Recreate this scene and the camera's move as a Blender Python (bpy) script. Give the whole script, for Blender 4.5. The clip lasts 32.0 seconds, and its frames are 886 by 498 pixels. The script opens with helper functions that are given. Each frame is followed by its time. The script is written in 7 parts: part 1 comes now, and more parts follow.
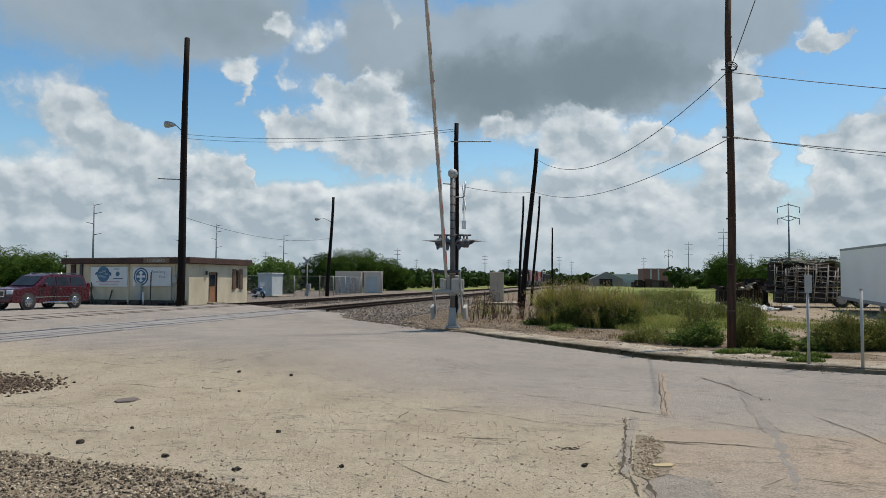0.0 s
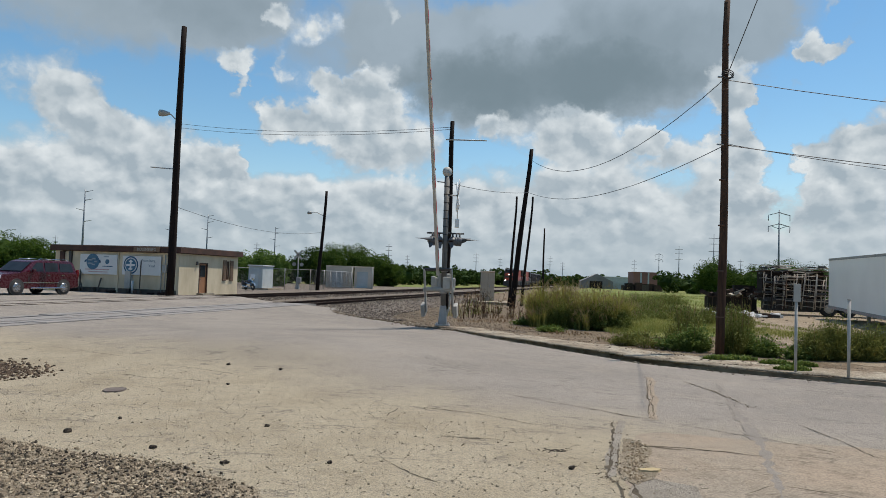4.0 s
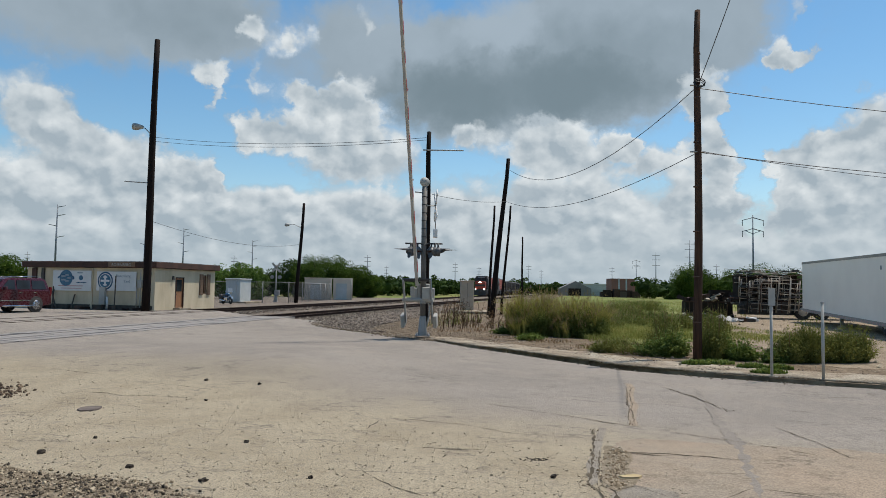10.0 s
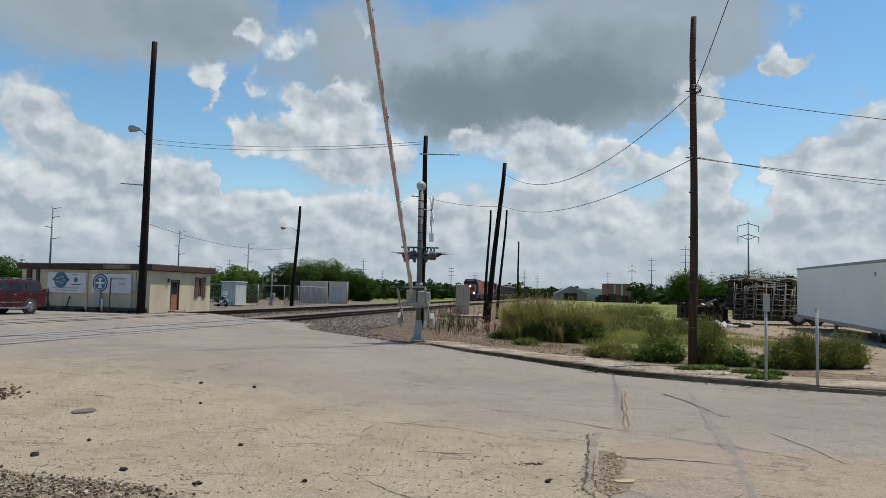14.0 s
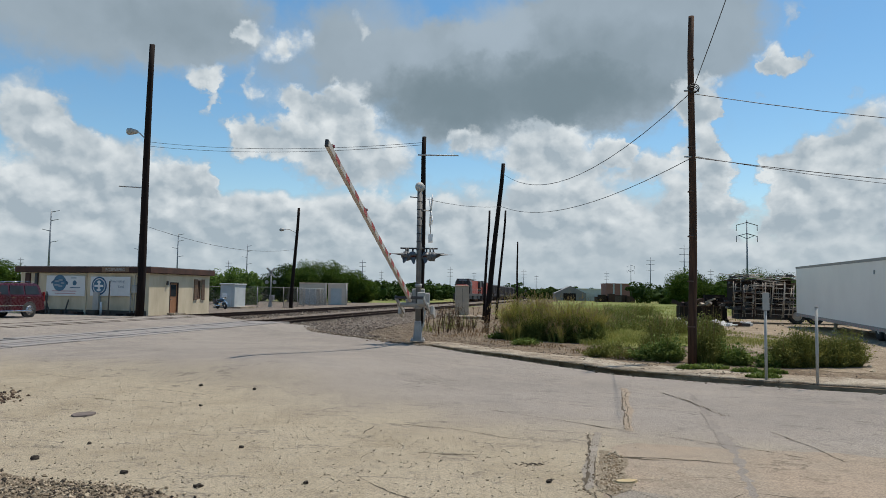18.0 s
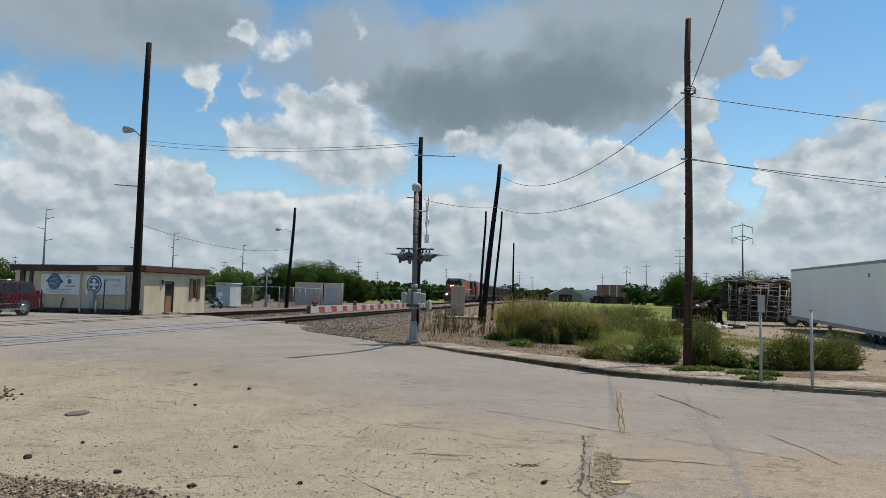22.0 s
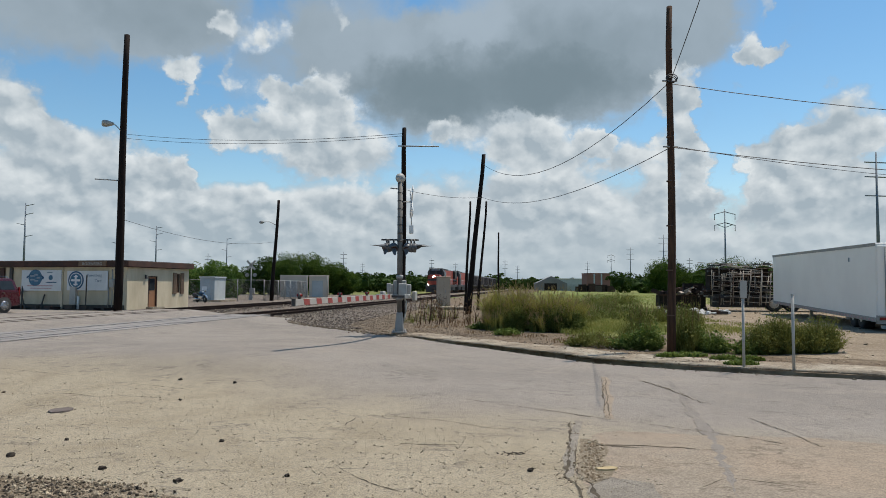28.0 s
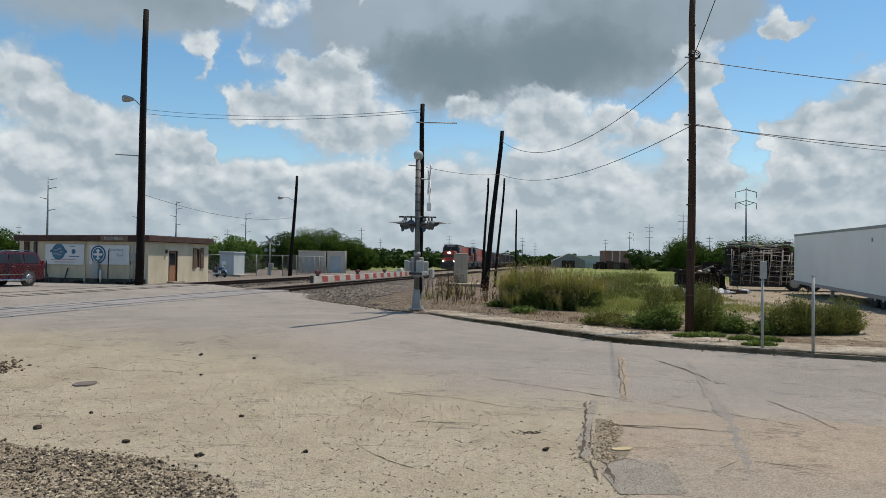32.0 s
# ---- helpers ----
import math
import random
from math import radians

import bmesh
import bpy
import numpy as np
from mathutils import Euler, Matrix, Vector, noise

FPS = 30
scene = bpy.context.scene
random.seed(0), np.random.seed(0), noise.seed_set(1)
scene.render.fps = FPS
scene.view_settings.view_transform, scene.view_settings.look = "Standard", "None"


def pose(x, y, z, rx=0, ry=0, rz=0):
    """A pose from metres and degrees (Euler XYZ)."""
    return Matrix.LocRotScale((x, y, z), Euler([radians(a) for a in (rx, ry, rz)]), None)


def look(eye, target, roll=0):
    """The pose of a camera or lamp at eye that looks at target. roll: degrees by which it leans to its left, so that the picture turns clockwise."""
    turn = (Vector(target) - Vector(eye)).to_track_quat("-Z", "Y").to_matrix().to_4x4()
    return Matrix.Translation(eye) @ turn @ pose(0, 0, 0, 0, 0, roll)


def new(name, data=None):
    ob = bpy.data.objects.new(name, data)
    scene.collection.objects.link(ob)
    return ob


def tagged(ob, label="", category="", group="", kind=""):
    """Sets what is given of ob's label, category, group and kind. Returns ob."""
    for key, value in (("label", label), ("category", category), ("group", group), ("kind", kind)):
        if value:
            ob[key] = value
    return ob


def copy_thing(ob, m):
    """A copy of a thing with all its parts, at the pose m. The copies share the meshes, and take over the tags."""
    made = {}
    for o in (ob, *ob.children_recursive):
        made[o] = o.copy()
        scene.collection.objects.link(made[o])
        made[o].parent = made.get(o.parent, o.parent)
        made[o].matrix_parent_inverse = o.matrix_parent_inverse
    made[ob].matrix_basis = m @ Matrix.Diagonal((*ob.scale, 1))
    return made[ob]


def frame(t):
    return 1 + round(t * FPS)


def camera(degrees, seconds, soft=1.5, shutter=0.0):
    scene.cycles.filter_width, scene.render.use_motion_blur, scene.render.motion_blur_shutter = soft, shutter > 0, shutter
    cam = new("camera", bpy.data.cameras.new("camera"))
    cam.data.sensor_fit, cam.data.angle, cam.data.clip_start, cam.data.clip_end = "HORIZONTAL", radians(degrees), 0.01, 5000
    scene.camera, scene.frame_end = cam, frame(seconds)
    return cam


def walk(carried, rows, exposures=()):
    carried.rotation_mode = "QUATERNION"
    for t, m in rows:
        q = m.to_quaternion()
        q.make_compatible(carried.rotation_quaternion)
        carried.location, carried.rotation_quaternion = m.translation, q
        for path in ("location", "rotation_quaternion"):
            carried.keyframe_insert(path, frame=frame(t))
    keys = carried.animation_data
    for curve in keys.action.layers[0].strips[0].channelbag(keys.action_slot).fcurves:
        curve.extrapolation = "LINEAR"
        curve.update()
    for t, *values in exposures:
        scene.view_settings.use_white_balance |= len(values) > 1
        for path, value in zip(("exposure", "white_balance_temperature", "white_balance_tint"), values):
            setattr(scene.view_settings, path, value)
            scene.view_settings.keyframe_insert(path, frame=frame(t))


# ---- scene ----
cam = camera(64.46, 32.0, soft=0.8)


def held(x, y, z, yaw, pitch, roll):
    """A hand-held pose: yaw to the left of +y, pitch up, roll as in look()."""
    return pose(x, y, z, 0, 0, yaw) @ pose(0, 0, 0, 90 + pitch) @ pose(0, 0, 0, 0, 0, roll)


walk(cam, [(t, held(*p)) for t, *p in [
    (0, 0.020, 0.028, 1.572, 2.565, 2.636, 0.197),
    (0.5, 0.003, 0.067, 1.596, 2.336, 2.742, -1.308),
    (1, 0.030, 0.051, 1.555, 2.579, 1.848, -1.490),
    (1.5, 0.034, 0.030, 1.596, 2.411, 1.293, -0.441),
    (2, 0.023, 0.030, 1.597, 2.194, 1.456, 0.362),
    (2.5, 0.015, 0.026, 1.595, 1.652, 1.417, 0.821),
    (3, 0.014, 0.031, 1.591, 1.170, 2.113, 0.573),
    (3.5, 0.001, 0.021, 1.591, 1.363, 2.402, 1.375),
    (5.5, -0.010, 0.007, 1.586, 2.258, 2.571, 2.319),
    (6, -0.007, 0.007, 1.594, 1.862, 2.686, 2.056),
    (6.5, -0.007, 0.008, 1.587, 1.541, 2.676, 1.878),
    (7, -0.007, 0.014, 1.596, 1.478, 2.714, 1.671),
    (7.5, -0.009, 0.007, 1.599, 1.200, 2.846, 1.416),
    (8, -0.007, 0.001, 1.599, 0.961, 3.037, 1.496),
    (8.5, -0.000, 0.011, 1.599, 0.586, 3.169, 1.473),
    (9, 0.000, 0.005, 1.596, 0.243, 3.220, 1.227),
    (9.5, 0.004, -0.000, 1.597, 0.132, 3.205, 0.884),
    (10, 0.000, 0.009, 1.599, 0.159, 3.282, 0.864),
    (10.5, -0.001, -0.000, 1.600, 0.096, 3.402, 0.771),
    (11, -0.001, 0.004, 1.598, 0.160, 3.481, 1.077),
    (11.5, -0.001, 0.003, 1.600, 0.221, 3.595, 1.265),
    (12, -0.006, 0.004, 1.596, 0.169, 3.675, 1.289),
    (12.5, -0.004, 0.006, 1.598, 0.092, 3.772, 1.232),
    (13, 0.000, -0.000, 1.600, 0.008, 3.773, 1.101),
    (13.5, -0.001, 0.009, 1.598, -0.087, 3.708, 1.106),
    (14, 0.002, -0.001, 1.599, -0.152, 3.616, 1.174),
    (14.5, 0.004, 0.004, 1.599, -0.255, 3.545, 1.057),
    (16.5, 0.000, 0.004, 1.602, -0.472, 3.542, 0.891),
    (17, 0.003, 0.009, 1.600, -0.463, 3.559, 0.686),
    (17.5, -0.002, 0.003, 1.599, -0.406, 3.656, 0.826),
    (18, -0.006, 0.002, 1.598, -0.244, 3.687, 0.819),
    (18.5, -0.001, 0.002, 1.599, -0.133, 3.694, 0.884),
    (19, -0.003, 0.013, 1.597, -0.194, 3.725, 0.897),
    (19.5, 0.001, 0.008, 1.600, -0.369, 3.755, 1.043),
    (20, -0.001, -0.000, 1.600, -0.500, 3.752, 1.159),
    (20.5, -0.005, 0.006, 1.601, -0.513, 3.688, 1.184),
    (21, -0.002, -0.006, 1.596, -0.483, 3.693, 1.193),
    (21.5, -0.002, -0.001, 1.598, -0.505, 3.673, 1.224),
    (22, -0.004, 0.010, 1.598, -0.553, 3.736, 1.136),
    (22.5, -0.001, 0.011, 1.599, -0.677, 3.819, 1.007),
    (23, -0.004, 0.015, 1.595, -0.887, 3.798, 1.079),
    (23.5, -0.001, 0.007, 1.600, -0.959, 3.718, 1.101),
    (24, -0.006, 0.013, 1.595, -0.963, 3.705, 1.120),
    (24.5, -0.002, -0.000, 1.597, -0.855, 3.679, 1.035),
    (25, -0.006, 0.005, 1.596, -0.800, 3.686, 1.166),
    (25.5, -0.004, 0.011, 1.597, -0.818, 3.679, 1.015),
    (27.5, 0.004, 0.005, 1.594, -1.488, 3.190, 0.299),
    (28, 0.006, 0.014, 1.596, -1.774, 2.983, 0.274),
    (28.5, 0.008, 0.011, 1.600, -2.192, 2.888, 0.368),
    (29, 0.012, 0.017, 1.600, -2.771, 3.064, 0.356),
    (29.5, 0.020, 0.017, 1.596, -3.202, 2.978, 0.255),
    (30, 0.008, 0.034, 1.598, -2.783, 2.471, -0.760),
    (30.5, 0.016, 0.021, 1.624, -2.850, 2.204, -0.573),
    (31, -0.017, 0.005, 1.643, -1.702, 2.357, 0.302),
    (31.5, 0.005, 0.002, 1.634, -0.479, 1.285, 0.462),
    (32, 0.006, 0.004, 1.632, -0.364, 1.036, 0.718),
]], exposures=[(0.0, -0.14), (32.0, -0.14)])

# ---- light ----
SUN_WAY = Vector((0.33, 0.23, 0.91)).normalized()
SUN_EL = math.asin(SUN_WAY.z)
SUN_AZ = math.atan2(SUN_WAY.x, SUN_WAY.y)
sun_data = bpy.data.lights.new("sun", "SUN")
sun_data.energy, sun_data.angle, sun_data.color = 5.0, radians(0.6), (1.0, 0.94, 0.85)
sun = new("sun", sun_data)
sun.matrix_world = look(SUN_WAY * 60, (0, 0, 0))


class Nodes:
    """Short hand for node trees: each call adds a node and returns its output."""

    def __init__(self, tree):
        self.t = tree
        tree.nodes.clear()

    def add(self, kind, out=0, ins=None, **props):
        n = self.t.nodes.new(kind)
        for k, v in props.items():
            setattr(n, k, v)
        for k, v in (ins or {}).items():
            if isinstance(v, bpy.types.NodeSocket):
                self.t.links.new(v, n.inputs[k])
            else:
                n.inputs[k].default_value = v
        return n.outputs[out]

    def m(self, op, a, b=0.0, c=0.0, clamp=False):
        return self.add("ShaderNodeMath", 0, {0: a, 1: b, 2: c}, operation=op, use_clamp=clamp)

    def noise(self, vec, scale, detail=4.0, rough=0.55, lac=2.0, distort=0.0):
        return self.add("ShaderNodeTexNoise", 0, {"Vector": vec, "Scale": scale, "Detail": detail, "Roughness": rough,
                                                  "Lacunarity": lac, "Distortion": distort})

    def step(self, v, lo, hi, a=0.0, b=1.0):
        return self.add("ShaderNodeMapRange", 0, {"Value": v, "From Min": lo, "From Max": hi, "To Min": a, "To Max": b},
                        interpolation_type="SMOOTHSTEP")

    def mix(self, fac, a, b, blend="MIX"):
        return self.add("ShaderNodeMix", 2, {0: fac, 6: a, 7: b}, data_type="RGBA", blend_type=blend)

    def combine(self, x, y, z=0.0):
        return self.add("ShaderNodeCombineXYZ", 0, {0: x, 1: y, 2: z})


def c4(c):
    return (c[0], c[1], c[2], 1.0)


def build_world():
    world = bpy.data.worlds.new("sky")
    scene.world = world
    world.use_nodes = True
    n = Nodes(world.node_tree)
    way = n.add("ShaderNodeTexCoord", 0)
    xyz = n.t.nodes.new("ShaderNodeSeparateXYZ")
    n.t.links.new(way, xyz.inputs[0])
    x, y, z = xyz.outputs
    flat = n.m("SQRT", n.m("ADD", n.m("MULTIPLY", x, x), n.m("MULTIPLY", y, y)))
    el = n.m("MULTIPLY", n.m("ARCTAN2", z, flat), 57.2958)
    az = n.m("MULTIPLY", n.m("ARCTAN2", x, y), 57.2958)
    # clouds are small and flat near the horizon: stretch the noise there
    rise = n.m("MULTIPLY", n.m("POWER", n.m("MAXIMUM", el, 0.01), 0.8), 2.3)
    degs = n.combine(az, rise)
    # ragged edges: the places of the clouds are pushed about by noise
    wob = n.add("ShaderNodeTexNoise", 1, {"Vector": degs, "Scale": 0.42, "Detail": 5.0, "Roughness": 0.6})
    wx = n.t.nodes.new("ShaderNodeSeparateColor")
    n.t.links.new(wob, wx.inputs[0])
    waz = n.m("ADD", az, n.m("MULTIPLY", n.m("SUBTRACT", wx.outputs[0], 0.5), 4.5))
    wel = n.m("ADD", el, n.m("MULTIPLY", n.m("SUBTRACT", wx.outputs[1], 0.5), 3.2))

    def billow(u, v, detail):
        """Heaped round puffs over a soft broad swell."""
        vec = n.combine(u, v)
        swell = n.noise(vec, 0.16, 2.0 + detail, 0.55, 2.1, 0.15)
        warp = n.add("ShaderNodeTexNoise", 1, {"Vector": vec, "Scale": 0.7, "Detail": 3.0, "Roughness": 0.6})
        moved = n.add("ShaderNodeVectorMath", 0, {0: vec, 1: n.add("ShaderNodeVectorMath", 0, {0: warp, 1: (1.8, 1.8, 0.0)}, operation="MULTIPLY")}, operation="ADD")
        heap = n.add("ShaderNodeTexVoronoi", 0, {"Vector": moved, "Scale": 0.30, "Detail": detail, "Roughness": 0.5, "Lacunarity": 2.2, "Smoothness": 0.5},
                     feature="SMOOTH_F1", voronoi_dimensions="2D", normalize=True)
        return n.m("ADD", n.m("MULTIPLY", swell, 0.7), n.m("MULTIPLY", n.m("SUBTRACT", 0.5, heap), 0.75))

    puff = billow(az, rise, 4.0)
    soft = billow(az, rise, 1.5)
    sunward = billow(n.m("ADD", az, 0.5), n.m("ADD", rise, 0.9), 1.5)

    def blob(a, e, wa, we, p=waz, q=wel):
        u = n.m("DIVIDE", n.m("SUBTRACT", p, a), wa)
        v = n.m("DIVIDE", n.m("SUBTRACT", q, e), we)
        d = n.m("ADD", n.m("MULTIPLY", u, u), n.m("MULTIPLY", v, v))
        return n.m("MAXIMUM", n.m("SUBTRACT", 1.0, n.m("MULTIPLY", d, 0.62)), 0.0)

    def heap_up(rows, start):
        total = start
        for a, e, wa, we, s in rows:
            total = n.m("ADD", total, n.m("MULTIPLY", blob(a, e, wa, we), s))
        return total

    # the high grey deck: soft edges, thick undersides
    deck = heap_up(DECK, n.m("MULTIPLY", n.m("SUBTRACT", puff, 0.45), 0.5))
    veil = n.step(deck, 0.0, 0.85, 0.0, 0.97)
    thick = n.step(n.m("ADD", heap_up(CORES, 0.0), n.m("MULTIPLY", n.m("SUBTRACT", soft, 0.45), 0.8)), -0.7, 1.6)
    grey = n.mix(thick, (0.55, 0.665, 0.765, 1), (0.275, 0.36, 0.41, 1))
    # cumulus: crisp heaps, white where the sun comes through their edges
    cover = heap_up(CLOUDS, n.m("ADD", n.step(el, 5.0, 9.0, 0.5, -0.75), n.m("MULTIPLY", n.m("SUBTRACT", puff, 0.45), 1.5)))
    for a, e, wa, we, s in GAPS:
        cover = n.m("SUBTRACT", cover, n.m("MULTIPLY", blob(a, e, wa, we), s))
    mask = n.step(cover, -0.30, 0.46)
    relief = n.m("ADD", n.m("ADD", 0.33, n.m("MULTIPLY", n.m("SUBTRACT", soft, sunward), 3.0)), n.m("MULTIPLY", n.m("SUBTRACT", puff, soft), 0.8), clamp=True)
    rim = n.step(cover, 0.1, 0.9, 0.34, 0.0)
    relief = n.m("ADD", relief, rim, clamp=True)
    lit = n.mix(relief, (0.54, 0.65, 0.735, 1), (1.08, 1.15, 1.18, 1))
    haze = n.step(el, -1.0, 8.0, 0.9, 0.0)
    lit = n.mix(n.m("MULTIPLY", haze, 0.85), lit, (0.555, 0.68, 0.765, 1))
    mask = n.m("MAXIMUM", mask, n.step(el, 1.5, 8.0, 1.0, 0.0))
    cloud = n.mix(mask, grey, lit)
    mask = n.m("MAXIMUM", mask, veil)
    sky = n.add("ShaderNodeTexSky", 0, sky_type="NISHITA", sun_disc=False, sun_elevation=SUN_EL, sun_rotation=SUN_AZ,
                air_density=1.1, dust_density=0.3, ozone_density=2.0)
    sky = n.add("ShaderNodeHueSaturation", 0, {"Hue": 0.492, "Saturation": 1.22, "Value": 1.0, "Fac": 1.0, "Color": sky})
    clear = n.add("ShaderNodeBackground", 0, {"Color": sky, "Strength": 0.138})
    over = n.add("ShaderNodeBackground", 0, {"Color": cloud, "Strength": 0.75})
    both = n.add("ShaderNodeMixShader", 0, {0: mask, 1: clear, 2: over})
    end = n.t.nodes.new("ShaderNodeOutputWorld")
    n.t.links.new(both, end.inputs["Surface"])


# azimuth, elevation, half widths in degrees, weight
CLOUDS = [(-29.9, 6.8, 7.83, 4.61, 1.0), (-24.1, 7.3, 6.45, 4.38, 1.0), (-19.9, 7.0, 2.86, 3.78, 1.0), (-17.1, 4.1, 4.15, 2.3, 0.8), (-32.0, 13.4, 3.92, 2.67, 0.95), (-29.3, 11.7, 2.86, 2.4, 0.8),
          (-19.0, 16.3, 1.66, 1.01, 1.3), (-18.6, 14.4, 0.55, 1.75, 0.9), (-15.5, 16.6, 0.92, 1.29, 0.95), (-16.6, 15.2, 1.38, 0.74, 0.6), (-16.0, 20.0, 1.11, 0.92, 0.85), (-14.1, 19.2, 2.95, 1.38, 0.85),
          (-12.1, 19.8, 1.57, 1.2, 0.5), (-22.6, 16.2, 0.46, 1.29, 0.5), (-21.8, 12.8, 1.11, 0.37, 0.7), (-16.1, 11.5, 2.4, 1.94, 1.0), (-13.6, 12.3, 2.86, 1.94, 0.9), (-10.0, 11.5, 3.78, 2.86, 0.95),
          (-5.4, 11.3, 4.38, 2.67, 0.95), (-10.1, 15.0, 3.04, 1.29, 1.0), (-12.8, 15.4, 2.12, 1.11, 0.9), (-7.4, 15.9, 2.12, 1.57, 0.85), (-8.2, 14.0, 2.95, 1.11, 0.85), (-8.0, 7.2, 7.83, 3.69, 0.75),
          (-14.7, 7.3, 2.4, 1.2, 0.7), (0.8, 12.1, 1.38, 1.2, 1.0), (5.7, 12.3, 4.84, 1.84, 0.9), (10.3, 11.8, 4.24, 2.3, 0.95), (13.9, 12.0, 1.47, 1.47, 0.9), (5.8, 7.7, 7.37, 3.32, 0.75),
          (16.1, 10.5, 2.95, 1.47, 0.85), (12.6, 8.2, 5.99, 2.86, 0.85), (20.1, 15.3, 2.21, 1.94, 1.25), (20.5, 12.5, 1.94, 2.95, 1.1), (20.7, 8.4, 2.95, 3.32, 1.0), (22.0, 9.7, 1.47, 1.47, 0.85),
          (31.8, 12.0, 2.95, 2.67, 1.1), (28.5, 9.9, 3.96, 2.21, 1.0), (25.5, 9.2, 2.4, 1.47, 0.85), (30.6, 8.4, 5.07, 2.95, 1.0), (28.8, 6.5, 5.07, 1.94, 0.7), (25.4, 18.0, 1.24, 0.92, 1.1),
          (26.8, 17.2, 2.03, 0.69, 1.05), (25.9, 16.9, 2.21, 0.74, 0.8), (27.1, 20.1, 0.78, 1.75, 0.9), (30.7, 15.1, 1.11, 0.6, 0.75), (28.2, 14.8, 0.83, 0.6, 0.6), (25.1, 15.3, 1.57, 0.37, 0.55),
          (-6.6, 21.3, 0.74, 1.84, 0.75)]
GAPS = [(-13.9, 8.6, 3.69, 1.94, 0.6), (-17.4, 9.3, 1.01, 2.95, 0.65), (-0.3, 12.2, 1.2, 1.94, 0.7), (15.0, 13.4, 2.4, 1.38, 0.9), (24.0, 8.3, 1.01, 4.38, 0.7), (23.5, 12.3, 1.47, 2.95, 0.9),
        (13.9, 10.4, 1.2, 0.74, 0.5), (9.9, 8.8, 2.03, 0.92, 0.3), (3.4, 10.2, 1.29, 0.92, 0.3), (-25.2, 14.4, 4.15, 2.3, 0.5), (29.6, 16.9, 3.69, 3.23, 0.5), (-19.9, 11.9, 1.84, 1.84, 0.5)]
# the grey deck and its thick undersides
DECK = [(0.5, 16.4, 7.83, 4.52, 1.0), (8.0, 17.3, 9.91, 5.76, 1.15), (15.2, 19.3, 7.83, 5.3, 1.0), (20.7, 20.5, 5.53, 3.46, 0.8), (-27.8, 19.8, 10.14, 3.78, 1.0), (-19.9, 21.1, 5.07, 4.38, 1.0),
        (-11.1, 17.8, 5.76, 4.15, 0.55), (-6.1, 20.5, 4.61, 4.38, 0.65)]
CORES = [(5.7, 15.7, 10.6, 2.86, 1.1), (13.0, 17.6, 6.91, 3.69, 0.7), (-0.4, 15.3, 4.61, 2.53, 0.6), (-20.3, 19.9, 5.07, 2.53, 0.5), (-27.0, 20.0, 5.53, 1.84, 0.15), (4.2, 20.8, 3.23, 1.84, -0.7),
         (-3.8, 20.6, 2.76, 2.76, -0.3)]
build_world()


# ---- materials ----
def mat(name, color, other=None, rough=0.8, metal=0.0, scale=6.0, fine=60.0, bump=0.15, spread=0.5, tint=0.12, spec=0.5, depth=0.01,
        stretch=(1, 1, 1)):
    """A surface of two colours that mix by a broad noise, with a fine grain, relief and a change from piece to piece."""
    m = bpy.data.materials.new(name)
    m.use_nodes = True
    n = Nodes(m.node_tree)
    at = n.add("ShaderNodeTexCoord", 3)
    at = n.add("ShaderNodeMapping", 0, {"Vector": at, "Scale": stretch})
    broad = n.noise(at, scale, 5.0, 0.6)
    grain = n.noise(at, fine, 3.0, 0.6)
    other = other or tuple(v * 0.72 for v in color)
    col = n.mix(n.step(broad, 0.5 - spread / 2, 0.5 + spread / 2), c4(color), c4(other))
    rnd = n.add("ShaderNodeObjectInfo", 5)
    val = n.m("ADD", n.m("MULTIPLY", n.m("SUBTRACT", grain, 0.5), 2 * tint), n.m("MULTIPLY", n.m("SUBTRACT", rnd, 0.5), tint))
    col = n.add("ShaderNodeHueSaturation", 0, {"Hue": 0.5, "Saturation": 1.0, "Value": n.m("ADD", 1.0, val), "Fac": 1.0, "Color": col})
    relief = n.add("ShaderNodeBump", 0, {"Strength": bump, "Distance": depth, "Height": n.m("ADD", grain, broad)})
    b = n.t.nodes.new("ShaderNodeBsdfPrincipled")
    n.t.links.new(col, b.inputs["Base Color"])
    n.t.links.new(relief, b.inputs["Normal"])
    n.t.links.new(n.step(grain, 0.3, 0.7, max(rough - 0.08, 0.02), min(rough + 0.08, 1.0)), b.inputs["Roughness"])
    b.inputs["Metallic"].default_value = metal
    b.inputs["Specular IOR Level"].default_value = spec
    end = n.t.nodes.new("ShaderNodeOutputMaterial")
    n.t.links.new(b.outputs[0], end.inputs[0])
    return m


def leafy(name, a, b, spread=0.5):
    """Foliage: colour changes from leaf to leaf, light passes through a little."""
    m = bpy.data.materials.new(name)
    m.use_nodes = True
    n = Nodes(m.node_tree)
    geo = n.add("ShaderNodeNewGeometry", 8)
    at = n.add("ShaderNodeTexCoord", 3)
    broad = n.noise(at, 0.7, 3.0, 0.6)
    col = n.mix(n.m("ADD", n.m("MULTIPLY", geo, 0.6), n.m("MULTIPLY", n.step(broad, 0.3, 0.7), 0.4)), c4(a), c4(b))
    d = n.add("ShaderNodeBsdfPrincipled", 0, {"Base Color": col, "Roughness": 0.7, "Specular IOR Level": 0.1})
    tr = n.add("ShaderNodeBsdfTranslucent", 0, {"Color": col})
    mix = n.add("ShaderNodeMixShader", 0, {0: 0.3, 1: d, 2: tr})
    end = n.t.nodes.new("ShaderNodeOutputMaterial")
    n.t.links.new(mix, end.inputs[0])
    return m


